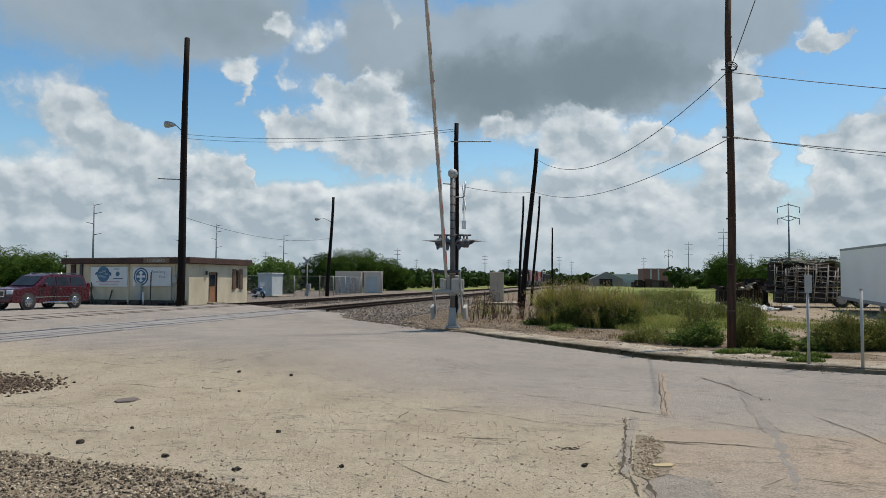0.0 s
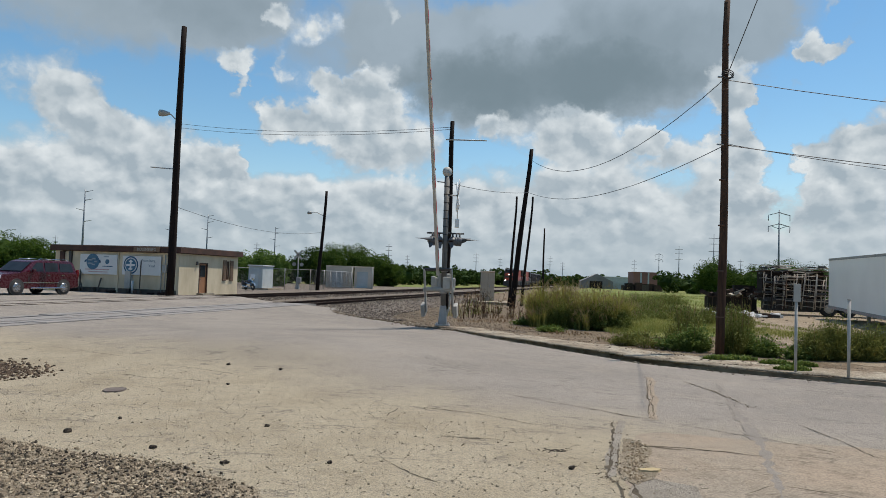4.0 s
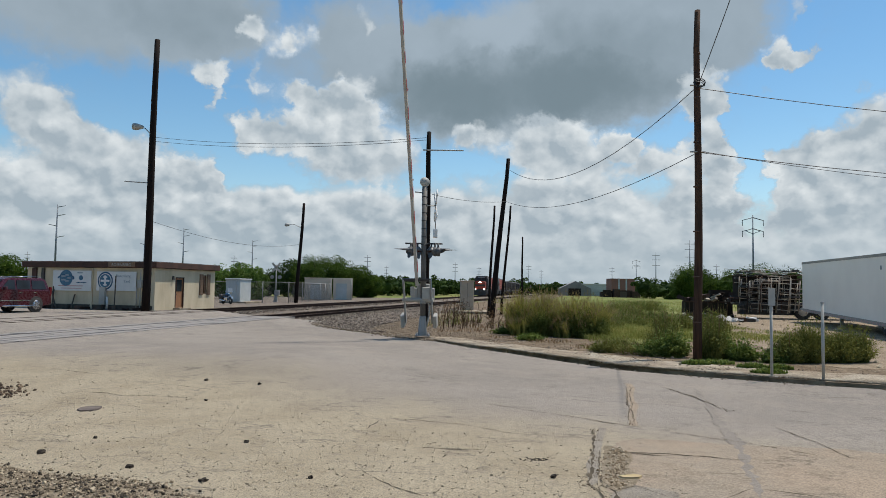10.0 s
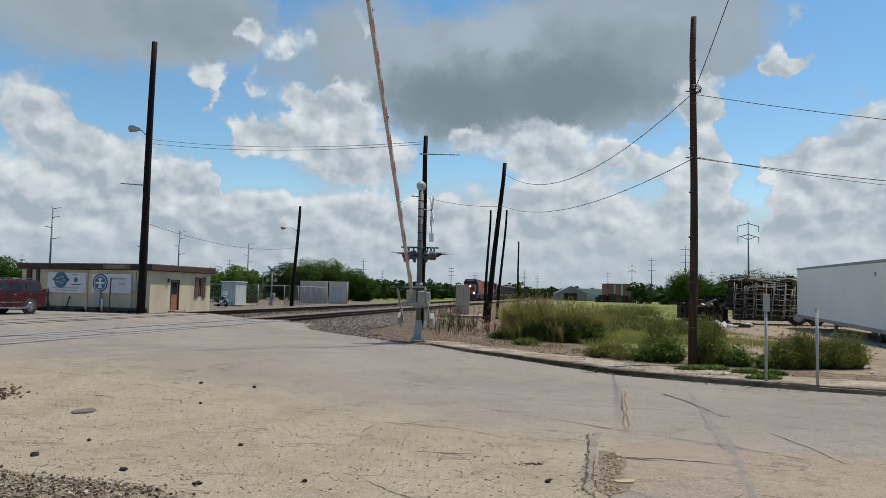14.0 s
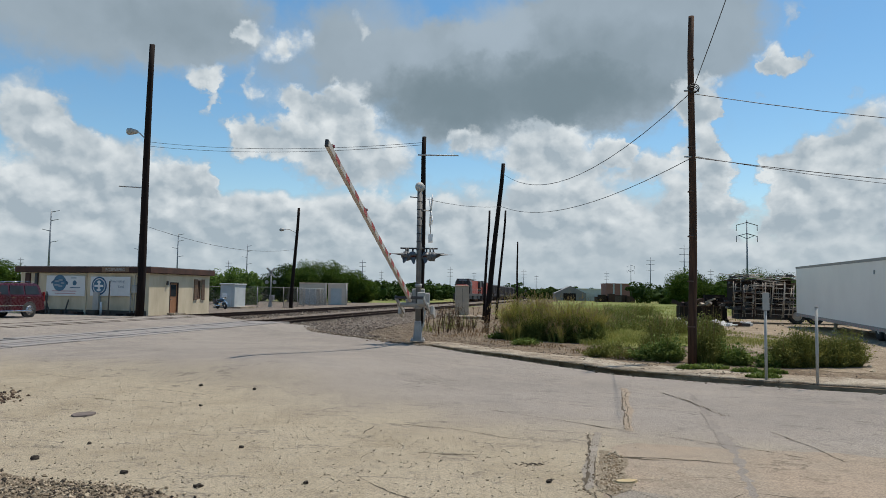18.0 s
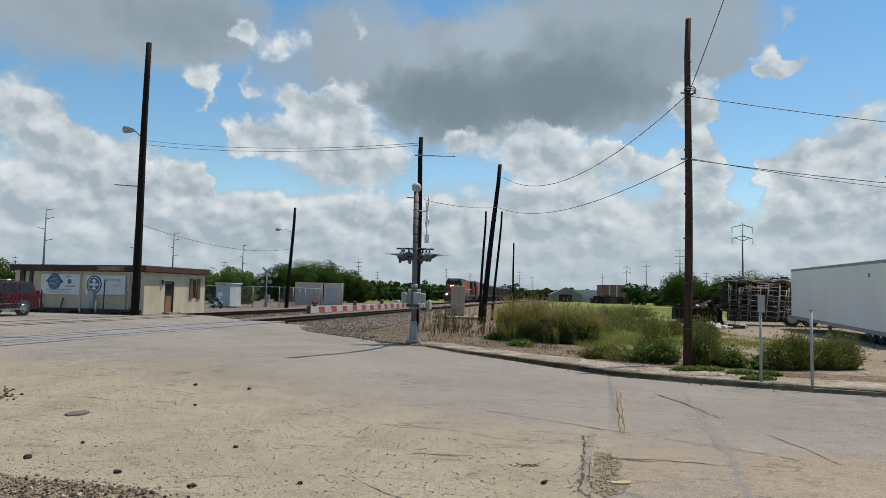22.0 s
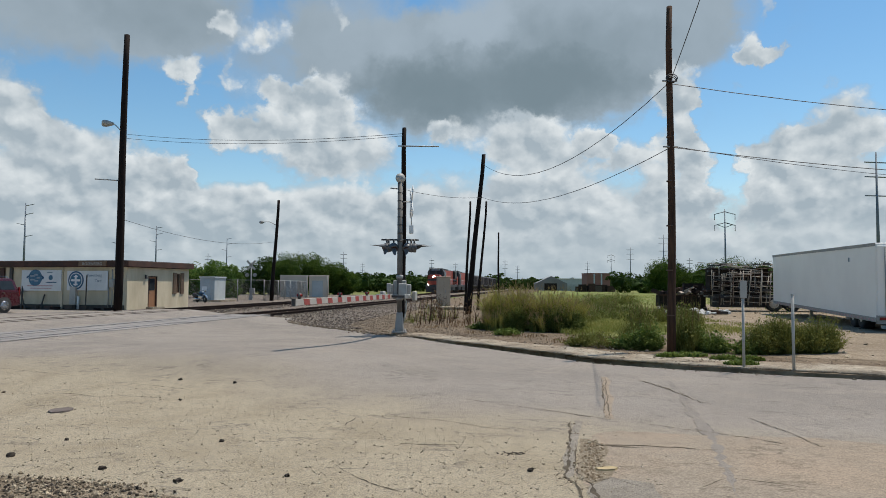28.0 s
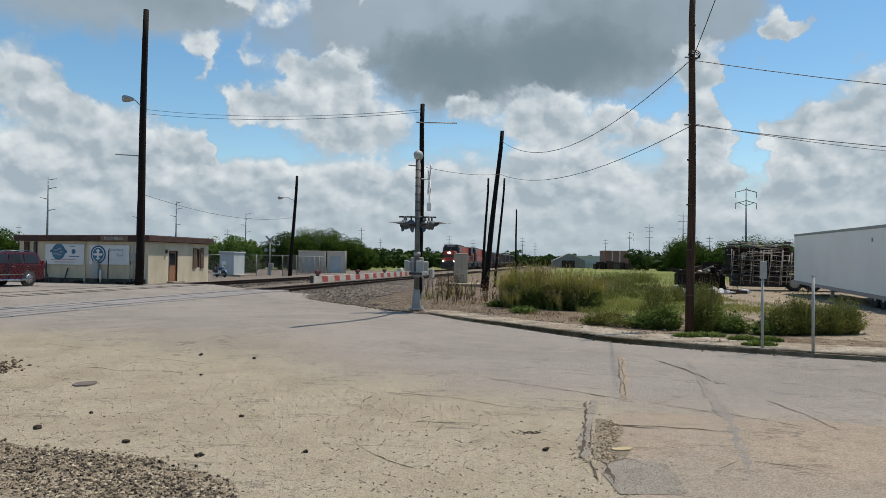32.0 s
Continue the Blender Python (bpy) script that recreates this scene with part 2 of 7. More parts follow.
def rubble(name, a, b, c):
    """Broken stone: each piece has its own shade."""
    m = bpy.data.materials.new(name)
    m.use_nodes = True
    n = Nodes(m.node_tree)
    one = n.add("ShaderNodeNewGeometry", 8)
    grain = n.noise(n.add("ShaderNodeTexCoord", 3), 70.0, 3.0, 0.6)
    col = n.mix(n.step(one, 0.0, 0.55), c4(a), c4(b))
    col = n.mix(n.step(one, 0.6, 1.0), col, c4(c))
    col = n.add("ShaderNodeHueSaturation", 0, {"Hue": 0.5, "Saturation": 1.0, "Value": n.step(grain, 0.2, 0.8, 0.75, 1.25), "Fac": 1.0, "Color": col})
    d = n.add("ShaderNodeBsdfPrincipled", 0, {"Base Color": col, "Roughness": 0.9, "Specular IOR Level": 0.25})
    end = n.t.nodes.new("ShaderNodeOutputMaterial")
    n.t.links.new(d, end.inputs[0])
    return m


def glow(name, color, power):
    m = bpy.data.materials.new(name)
    m.use_nodes = True
    n = Nodes(m.node_tree)
    e = n.add("ShaderNodeEmission", 0, {"Color": c4(color), "Strength": power})
    end = n.t.nodes.new("ShaderNodeOutputMaterial")
    n.t.links.new(e, end.inputs[0])
    return m


def soil(name, colors, speck, rough=0.92, broad=0.35, mid=2.2, pebble=26.0, amount=0.35, bump=0.6, dark=0.55, drift=None, worn=0.0):
    """Ground: three colours in broad stains and drifts, with grit and dark and pale specks in it."""
    m = bpy.data.materials.new(name)
    m.use_nodes = True
    n = Nodes(m.node_tree)
    at = n.add("ShaderNodeTexCoord", 3)
    one = n.noise(at, broad, 6.0, 0.62, 2.0, 0.6)
    two = n.noise(at, mid, 6.0, 0.65, 2.0, 0.3)
    grit = n.noise(at, pebble * 1.7, 4.0, 0.7)
    col = n.mix(n.step(one, 0.36, 0.64), c4(colors[0]), c4(colors[1]))
    col = n.mix(n.m("MULTIPLY", n.step(two, 0.42, 0.72), 0.8), col, c4(colors[2]))
    if drift:
        # sand carried on to the road, thinning out across a line
        (nx, ny, off), lo, hi, sand = drift
        sep = n.t.nodes.new("ShaderNodeSeparateXYZ")
        n.t.links.new(at, sep.inputs[0])
        d = n.m("ADD", n.m("ADD", n.m("MULTIPLY", sep.outputs[0], nx), n.m("MULTIPLY", sep.outputs[1], ny)), off)
        d = n.m("ADD", d, n.m("ADD", n.m("MULTIPLY", n.m("SUBTRACT", one, 0.5), 2.4), n.m("MULTIPLY", n.m("SUBTRACT", two, 0.5), 2.2)))
        streak = n.noise(n.add("ShaderNodeMapping", 0, {"Vector": at, "Scale": (0.5, 2.4, 1.0), "Rotation": (0.0, 0.0, 0.55)}), 0.9, 5.0, 0.6)
        col = n.mix(n.step(streak, 0.35, 0.7, 0.0, 0.35), col, c4(colors[1]))
        col = n.mix(n.step(d, lo, hi, 1.0, 0.0), col, n.mix(n.step(two, 0.4, 0.7), c4(sand[0]), c4(sand[1])))
    cell = n.t.nodes.new("ShaderNodeTexVoronoi")
    cell.inputs["Scale"].default_value = pebble
    n.t.links.new(at, cell.inputs["Vector"])
    hue = n.t.nodes.new("ShaderNodeSeparateColor")
    n.t.links.new(cell.outputs["Color"], hue.inputs[0])
    near = n.step(cell.outputs["Distance"], 0.12, 0.34, 1.0, 0.0)
    rare = n.step(hue.outputs[0], 1.0 - amount, 1.0 - amount + 0.06)
    col = n.mix(n.m("MULTIPLY", near, n.m("MULTIPLY", rare, 0.85)), col, n.mix(n.step(hue.outputs[1], dark - 0.03, dark + 0.03), c4(speck[0]), c4(speck[1])))
    if worn:
        # ragged edges of thin worn layers
        flow = n.noise(n.add("ShaderNodeMapping", 0, {"Vector": at, "Scale": (0.55, 1.3, 1.0), "Rotation": (0.0, 0.0, 0.35)}), 0.75, 8.0, 0.62)
        rim = n.step(n.m("ABSOLUTE", n.m("SUBTRACT", flow, 0.5)), 0.0, 0.012, 1.0, 0.0)
        rim = n.m("MULTIPLY", rim, n.m("MULTIPLY", n.step(n.noise(at, 1.1, 4.0, 0.6), 0.46, 0.6), worn))
        col = n.mix(rim, col, c4(tuple(v * 0.45 for v in colors[2])))
        blot = n.noise(at, 6.5, 6.0, 0.7)
        col = n.mix(n.m("MULTIPLY", n.step(blot, 0.5, 0.72), 0.44), col, c4(tuple(v * 0.55 for v in colors[2])))
    col = n.add("ShaderNodeHueSaturation", 0, {"Hue": 0.5, "Saturation": 1.0, "Value": n.step(grit, 0.25, 0.75, 0.6, 1.36), "Fac": 1.0, "Color": col})
    high = n.m("ADD", n.m("MULTIPLY", n.m("MULTIPLY", near, rare), 0.9), n.m("ADD", grit, n.m("MULTIPLY", two, 1.5)))
    relief = n.add("ShaderNodeBump", 0, {"Strength": bump, "Distance": 0.02, "Height": high})
    b = n.add("ShaderNodeBsdfPrincipled", 0, {"Base Color": col, "Roughness": rough, "Normal": relief, "Specular IOR Level": 0.08})
    end = n.t.nodes.new("ShaderNodeOutputMaterial")
    n.t.links.new(b, end.inputs[0])
    return m


ASPHALT = soil("worn_asphalt", ((0.283, 0.247, 0.208), (0.23, 0.20, 0.17), (0.305, 0.26, 0.212)), ((0.13, 0.115, 0.10), (0.34, 0.305, 0.265)), 0.9, 0.22, 0.9, 42.0, 0.5, 0.6,
               drift=((0.53, 0.848, -6.9), -0.5, 2.2, ((0.345, 0.288, 0.202), (0.285, 0.233, 0.158))), worn=0.8)
PATCH = soil("red_worn_patch", ((0.315, 0.245, 0.178), (0.285, 0.235, 0.178), (0.255, 0.207, 0.153)), ((0.14, 0.115, 0.09), (0.42, 0.37, 0.30)), 0.92, 0.6, 2.4, 40.0, 0.14, 0.45, worn=0.7)
DIRT = soil("dry_dirt", ((0.29, 0.23, 0.162), (0.24, 0.185, 0.127), (0.185, 0.138, 0.09)), ((0.16, 0.115, 0.075), (0.45, 0.39, 0.30)), 0.95, 0.25, 1.6, 12.0, 0.4, 0.8)
REDDIRT = soil("brown_dirt", ((0.148, 0.106, 0.068), (0.215, 0.165, 0.113), (0.095, 0.068, 0.045)), ((0.055, 0.038, 0.027), (0.40, 0.33, 0.245)), 0.95, 1.1, 3.4, 9.0, 0.5, 1.0)
MEADOW = soil("meadow_soil", ((0.14, 0.175, 0.044), (0.25, 0.225, 0.088), (0.10, 0.128, 0.036)), ((0.08, 0.10, 0.035), (0.19, 0.19, 0.08)), 0.95, 0.06, 0.5, 5.0, 0.2, 0.9)
WALKWAY = soil("sidewalk_concrete", ((0.40, 0.345, 0.262), (0.27, 0.215, 0.152), (0.19, 0.143, 0.098)), ((0.13, 0.10, 0.07), (0.46, 0.42, 0.35)), 0.92, 0.9, 3.2, 18.0, 0.45, 0.8, worn=0.8)
BALLAST = soil("ballast_stone", ((0.165, 0.14, 0.118), (0.20, 0.158, 0.118), (0.13, 0.105, 0.086)), ((0.05, 0.043, 0.038), (0.34, 0.31, 0.275)), 0.92, 0.5, 2.5, 10.0, 0.9, 1.0)
KERB = mat("kerb_concrete", (0.25, 0.19, 0.13), (0.10, 0.072, 0.048), 0.95, scale=2.5, fine=40, bump=0.5, tint=0.25, spec=0.05)
CRACK = mat("crack_dirt", (0.055, 0.043, 0.031), (0.13, 0.105, 0.072), 0.95, scale=4, fine=50, spec=0.1)
STONE = rubble("mixed_gravel", (0.035, 0.028, 0.021), (0.21, 0.16, 0.105), (0.47, 0.38, 0.26))
GRAVELBED = soil("gravel_bed", ((0.25, 0.198, 0.135), (0.31, 0.25, 0.175), (0.15, 0.115, 0.078)), ((0.05, 0.04, 0.03), (0.42, 0.35, 0.25)), 0.95, 1.2, 4.0, 30.0, 0.7, 1.0)
RAILTOP = mat("worn_rail_head", (0.20, 0.185, 0.17), (0.13, 0.118, 0.108), 0.6, metal=0.3, scale=3, fine=40, spec=0.3)
RAIL = mat("rusty_rail", (0.045, 0.028, 0.021), (0.026, 0.018, 0.015), 0.95, metal=0.0, scale=3, fine=40, spec=0.08)
TIE = mat("old_timber_tie", (0.10, 0.075, 0.055), (0.06, 0.05, 0.04), 0.9, scale=3, fine=30, stretch=(1, 6, 1))
PANEL = mat("crossing_timber", (0.255, 0.228, 0.20), (0.19, 0.168, 0.148), 0.85, scale=2, fine=30)
POLE = mat("creosote_pole", (0.020, 0.013, 0.011), (0.011, 0.008, 0.007), 0.9, scale=2.0, fine=30, bump=0.5, tint=0.25, spec=0.12, stretch=(6, 6, 0.6))
POLEB = mat("brown_pole", (0.10, 0.055, 0.034), (0.038, 0.023, 0.017), 0.9, scale=2.0, fine=26, bump=0.7, tint=0.35, spec=0.15, stretch=(7, 7, 0.5))
WIRE = mat("black_cable", (0.03, 0.03, 0.032), rough=0.6)
MASTGREY = mat("weathered_mast", (0.16, 0.15, 0.135), (0.11, 0.103, 0.092), 0.7, metal=0.1, scale=3, fine=60, bump=0.1)
SILVER = mat("aluminium_paint", (0.36, 0.345, 0.32), (0.24, 0.23, 0.212), 0.6, metal=0.1, scale=3, fine=60, bump=0.1)
STEEL = mat("galvanised_steel", (0.37, 0.36, 0.335), (0.27, 0.26, 0.24), 0.6, metal=0.35, scale=6, fine=60, bump=0.1)
GREYBOX = mat("grey_enclosure", (0.42, 0.40, 0.355), (0.31, 0.295, 0.262), 0.6, scale=2, fine=60, bump=0.1)
BLACK = mat("black_paint", (0.025, 0.024, 0.023), (0.05, 0.045, 0.04), 0.55, scale=5, fine=50)
RUST = mat("rusted_steel", (0.13, 0.065, 0.04), (0.07, 0.05, 0.04), 0.85, scale=3, fine=40, bump=0.4)
RED = mat("gate_red", (0.34, 0.04, 0.028), (0.25, 0.045, 0.033), 0.55, scale=4, fine=60, bump=0.1)
WHITE = mat("white_paint", (0.74, 0.73, 0.70), (0.62, 0.61, 0.58), 0.55, scale=2, fine=50, bump=0.1)
CREAM = mat("cream_stucco", (0.68, 0.58, 0.41), (0.46, 0.375, 0.25), 0.9, scale=0.7, fine=40, bump=0.3, tint=0.08, spec=0.2, spread=0.75, stretch=(1.6, 1.6, 0.5))
FASCIA = mat("brown_fascia", (0.085, 0.038, 0.024), (0.042, 0.022, 0.015), 0.85, scale=1.5, fine=30)
DOORB = mat("tan_door", (0.33, 0.15, 0.065), (0.26, 0.12, 0.055), 0.6, scale=2, fine=30)
SHUTTER = mat("brown_shutter", (0.20, 0.12, 0.07), rough=0.7)
GLASS = mat("dark_glass", (0.02, 0.024, 0.028), (0.03, 0.035, 0.04), 0.08, scale=2, fine=5, bump=0.0, spec=0.18)
BANNER = mat("vinyl_banner", (0.66, 0.65, 0.62), (0.58, 0.575, 0.55), 0.5, scale=1.2, fine=20, bump=0.15)
STONEPALE = rubble("verge_stone", (0.12, 0.088, 0.062), (0.19, 0.145, 0.10), (0.31, 0.26, 0.195))
BLUE = mat("emblem_blue", (0.012, 0.06, 0.13), (0.015, 0.08, 0.15), 0.5)
TEAL = mat("emblem_teal", (0.05, 0.16, 0.24), (0.03, 0.09, 0.16), 0.5, scale=8)
GREYINK = mat("grey_print", (0.27, 0.33, 0.36), rough=0.6)
REDINK = mat("faded_red_print", (0.50, 0.30, 0.29), rough=0.6)
CARRED = mat("maroon_car_paint", (0.060, 0.003, 0.008), (0.052, 0.003, 0.007), 0.28, scale=1.0, fine=8, bump=0.0, spec=0.6, tint=0.04)
CHROME = mat("chrome", (0.75, 0.75, 0.76), rough=0.16, metal=1.0, bump=0.0)
TYRE = mat("tyre_rubber", (0.022, 0.021, 0.02), (0.035, 0.033, 0.03), 0.85, scale=6, fine=40)
LAMP = mat("clear_lamp", (0.55, 0.57, 0.58), (0.45, 0.47, 0.48), 0.12, bump=0.0)
TAIL = mat("red_lens", (0.25, 0.01, 0.012), rough=0.15, bump=0.0)
TRAILER = mat("white_trailer_panel", (0.87, 0.83, 0.755), (0.81, 0.77, 0.70), 0.45, scale=0.5, fine=20, bump=0.05, tint=0.05)
SHED = mat("beige_bunker", (0.60, 0.51, 0.40), (0.50, 0.42, 0.33), 0.8, scale=0.8, fine=30)
CABINET = mat("tan_cabinet", (0.43, 0.35, 0.27), (0.36, 0.29, 0.22), 0.7, scale=1.5, fine=30, spec=0.2)
PALE = mat("pale_shed", (0.46, 0.48, 0.47), (0.38, 0.40, 0.39), 0.7, scale=1.2, fine=30)
ROOFGREY = mat("grey_metal_roof", (0.235, 0.22, 0.205), (0.18, 0.168, 0.155), 0.7, metal=0.0, scale=0.5, fine=8)
BRICK = mat("red_brick", (0.27, 0.125, 0.095), (0.22, 0.105, 0.08), 0.85, scale=0.5, fine=10)
ORANGE = mat("loco_orange", (0.34, 0.045, 0.02), (0.24, 0.036, 0.018), 0.5, scale=0.6, fine=20, bump=0.05)
LOCOBLACK = mat("loco_black", (0.03, 0.028, 0.026), (0.05, 0.045, 0.04), 0.6, scale=1.0, fine=20)
HOPPER = mat("dark_hopper", (0.07, 0.055, 0.05), (0.045, 0.04, 0.038), 0.75, scale=0.5, fine=15)
TOWERM = mat("tower_steel", (0.20, 0.22, 0.24), rough=0.6, metal=0.4)
BARK = mat("bark", (0.10, 0.075, 0.055), (0.06, 0.045, 0.035), 0.9, scale=4, fine=30, bump=0.5)
LEAF = leafy("tree_leaf", (0.020, 0.050, 0.007), (0.105, 0.160, 0.022))
LEAFD = leafy("dark_leaf", (0.015, 0.036, 0.007), (0.060, 0.098, 0.017))
LEAFY = leafy("light_leaf", (0.085, 0.16, 0.03), (0.15, 0.21, 0.05))
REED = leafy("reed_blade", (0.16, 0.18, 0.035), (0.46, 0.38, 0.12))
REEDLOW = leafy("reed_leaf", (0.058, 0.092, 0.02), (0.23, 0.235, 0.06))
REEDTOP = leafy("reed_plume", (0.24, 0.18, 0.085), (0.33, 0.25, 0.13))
GRASS = leafy("grass_blade", (0.12, 0.17, 0.032), (0.36, 0.315, 0.095))
WEED = leafy("weed_leaf", (0.048, 0.075, 0.016), (0.285, 0.265, 0.068))
BROADLEAF = leafy("broad_weed_leaf", (0.048, 0.09, 0.018), (0.185, 0.225, 0.05))
DRYWEED = leafy("dry_stalk", (0.13, 0.075, 0.04), (0.26, 0.17, 0.085))
DEADSTEM = mat("dead_stem", (0.085, 0.05, 0.03), (0.05, 0.032, 0.02), 0.9, scale=6, fine=40, spec=0.1)
HEADLIGHT = glow("loco_headlight", (1.0, 0.93, 0.80), 14.0)
DARKLENS = mat("unlit_red_lens", (0.05, 0.012, 0.012), (0.035, 0.01, 0.01), 0.25, bump=0.0)
DARKSTREAK = soil("dark_streak", ((0.24, 0.208, 0.175), (0.215, 0.186, 0.157), (0.26, 0.225, 0.187)), ((0.14, 0.125, 0.11), (0.33, 0.30, 0.27)), 0.9, 0.5, 1.5, 48.0, 0.3, 0.3)
TRENCH = soil("crumbling_fill", ((0.29, 0.235, 0.165), (0.24, 0.19, 0.13), (0.18, 0.145, 0.10)), ((0.10, 0.085, 0.065), (0.42, 0.37, 0.29)), 0.95, 1.2, 6.0, 30.0, 0.22, 1.0)
VISOR = mat("weathered_visor", (0.13, 0.13, 0.13), (0.06, 0.06, 0.06), 0.55, metal=0.3, scale=5, fine=40)


# ---- builders ----
def bx(bm, c, s, m=None, top=1.0):
    """A box of size s about c; top shrinks its upper face."""
    v = []
    for z in (-0.5, 0.5):
        k = top if z > 0 else 1.0
        for x, y in ((-0.5, -0.5), (0.5, -0.5), (0.5, 0.5), (-0.5, 0.5)):
            p = Vector((c[0] + x * k * s[0], c[1] + y * k * s[1], c[2] + z * s[2]))
            v.append(bm.verts.new(m @ p if m else p))
    for f in ((3, 2, 1, 0), (4, 5, 6, 7), (0, 1, 5, 4), (1, 2, 6, 5), (2, 3, 7, 6), (3, 0, 4, 7)):
        bm.faces.new([v[i] for i in f])
    return bm


def rod(bm, a, b, r0, r1=None, seg=8, caps=True):
    """A tapered round bar from a to b."""
    a, b = Vector(a), Vector(b)
    r1 = r0 if r1 is None else r1
    q = (b - a).to_track_quat("Z", "Y")
    rings = []
    for p, r in ((a, r0), (b, r1)):
        rings.append([bm.verts.new(p + q @ Vector((math.cos(k * math.tau / seg) * r, math.sin(k * math.tau / seg) * r, 0))) for k in range(seg)])
    for k in range(seg):
        f = bm.faces.new((rings[0][k], rings[0][(k + 1) % seg], rings[1][(k + 1) % seg], rings[1][k]))
        f.smooth = seg > 5
    if caps:
        bm.faces.new(rings[0][::-1])
        bm.faces.new(rings[1])
    return bm


def pipe(bm, pts, r, seg=6):
    for a, b in zip(pts, pts[1:]):
        rod(bm, a, b, r, r, seg)
    return bm


def lathe(bm, prof, a, axis, seg=16):
    """Rings of (along, radius) about an axis from a."""
    a, axis = Vector(a), Vector(axis).normalized()
    q = axis.to_track_quat("Z", "Y")
    rings = [[bm.verts.new(a + axis * h + q @ Vector((math.cos(k * math.tau / seg) * r, math.sin(k * math.tau / seg) * r, 0))) for k in range(seg)]
             for h, r in prof]
    for p, o in zip(rings, rings[1:]):
        for k in range(seg):
            bm.faces.new((p[k], p[(k + 1) % seg], o[(k + 1) % seg], o[k])).smooth = True
    bm.faces.new(rings[0][::-1])
    bm.faces.new(rings[-1])
    return bm


def prism(bm, outline, depth, m=None):
    """An outline in x and z, drawn out along y by depth (centred)."""
    a = [bm.verts.new((m @ Vector((x, -depth / 2, z))) if m else (x, -depth / 2, z)) for x, z in outline]
    b = [bm.verts.new((m @ Vector((x, depth / 2, z))) if m else (x, depth / 2, z)) for x, z in outline]
    bm.faces.new(a)
    bm.faces.new(b[::-1])
    k = len(a)
    for i in range(k):
        bm.faces.new((a[(i + 1) % k], a[i], b[i], b[(i + 1) % k]))
    return bm


def soften(bm, width, seg=1):
    bmesh.ops.bevel(bm, geom=bm.edges[:], offset=width, segments=seg, profile=0.6, affect="EDGES", clamp_overlap=True)
    return bm


def mesh_of(name, bm, material):
    bmesh.ops.recalc_face_normals(bm, faces=bm.faces[:])
    me = bpy.data.meshes.new(name)
    bm.to_mesh(me)
    bm.free()
    me.materials.append(material)
    return me


def part(name, bm, material, parent=None, label=""):
    ob = new(name, mesh_of(name, bm, material))
    if parent:
        ob.parent = parent
    return tagged(ob, label=label)


def B():
    return bmesh.new()


def thing(name, label, category, m=None, group="", kind=""):
    ob = new(name)
    ob.empty_display_size = 0.2
    ob.matrix_world = m or Matrix()
    ob.matrix_basis = m or Matrix()
    return tagged(ob, label, category, group, kind)


def solo(name, bm, material, label, category, m=None, group="", kind=""):
    ob = new(name, mesh_of(name, bm, material))
    if m:
        ob.matrix_basis = m
    return tagged(ob, label, category, group, kind)


def raw(name, verts, faces, material):
    me = bpy.data.meshes.new(name)
    me.from_pydata(verts, [], faces)
    me.materials.append(material)
    return new(name, me)


# ---- the ground and the roads ----
EYE = 1.6


def crown_height(x, y):
    """How far the road is humped where it climbs to the crossing."""
    dx, dy = x + 4.2, y - 16.6
    along_road, across = -0.77 * dx + 0.63 * dy, 0.63 * dx + 0.77 * dy
    w = 3.2 if across > 0 else 4.6
    return 0.44 * math.exp(-(along_road / 6.0) ** 2 - (across / w) ** 2)


def lift(p):
    """A point of the level plan, set on the humped road."""
    h = crown_height(p[0], p[1])
    k = 1 - h / EYE
    return Vector((p[0] * k, p[1] * k, p[2] * k + h))


def bend(bm):
    """Cuts a level sheet into cells and sets it on the hump."""
    for axis, lo, hi, step in ((0, -18, 7, 0.8), (1, 4, 27, 0.8)):
        for i in range(int((hi - lo) / step) + 1):
            no, co = Vector((0, 0, 0)), Vector((0, 0, 0))
            no[axis], co[axis] = 1.0, lo + i * step
            bmesh.ops.bisect_plane(bm, geom=bm.verts[:] + bm.edges[:] + bm.faces[:], plane_co=co, plane_no=no)
    for v in bm.verts:
        v.co = lift(v.co)
    for f in bm.faces:
        f.smooth = True


def sheet(name, outline, z, material, label, category, jitter=0.0, cell=0.6, thick=0.0):
    """A flat piece of ground with a ragged edge."""
    pts = []
    n = len(outline)
    for i in range(n):
        a, b = Vector(outline[i]), Vector(outline[(i + 1) % n])
        steps = max(1, min(60, int((b - a).length / cell))) if jitter else 1
        for k in range(steps):
            p = a.lerp(b, k / steps)
            w = Vector((noise.noise(Vector((p.x * 0.9, p.y * 0.9, 3.1))), noise.noise(Vector((p.x * 0.9, p.y * 0.9, 7.7)))))
            f = Vector((noise.noise(Vector((p.x * 4, p.y * 4, 1.1))), noise.noise(Vector((p.x * 4, p.y * 4, 5.7)))))
            p = p + (w + f * 0.35) * jitter
            pts.append((p.x, p.y))
    bm = B()
    f = bm.faces.new([bm.verts.new((x, y, z)) for x, y in pts])
    if f.normal.z < 0:
        f.normal_flip()
    if thick:
        r = bmesh.ops.extrude_face_region(bm, geom=[f])
        bmesh.ops.translate(bm, verts=[v for v in r["geom"] if isinstance(v, bmesh.types.BMVert)], vec=(0, 0, -thick))
    bmesh.ops.triangulate(bm, faces=[g for g in bm.faces if len(g.verts) > 4])
    if z < 0.0079:
        bend(bm)
    return solo(name, bm, material, label, category, kind="structure")


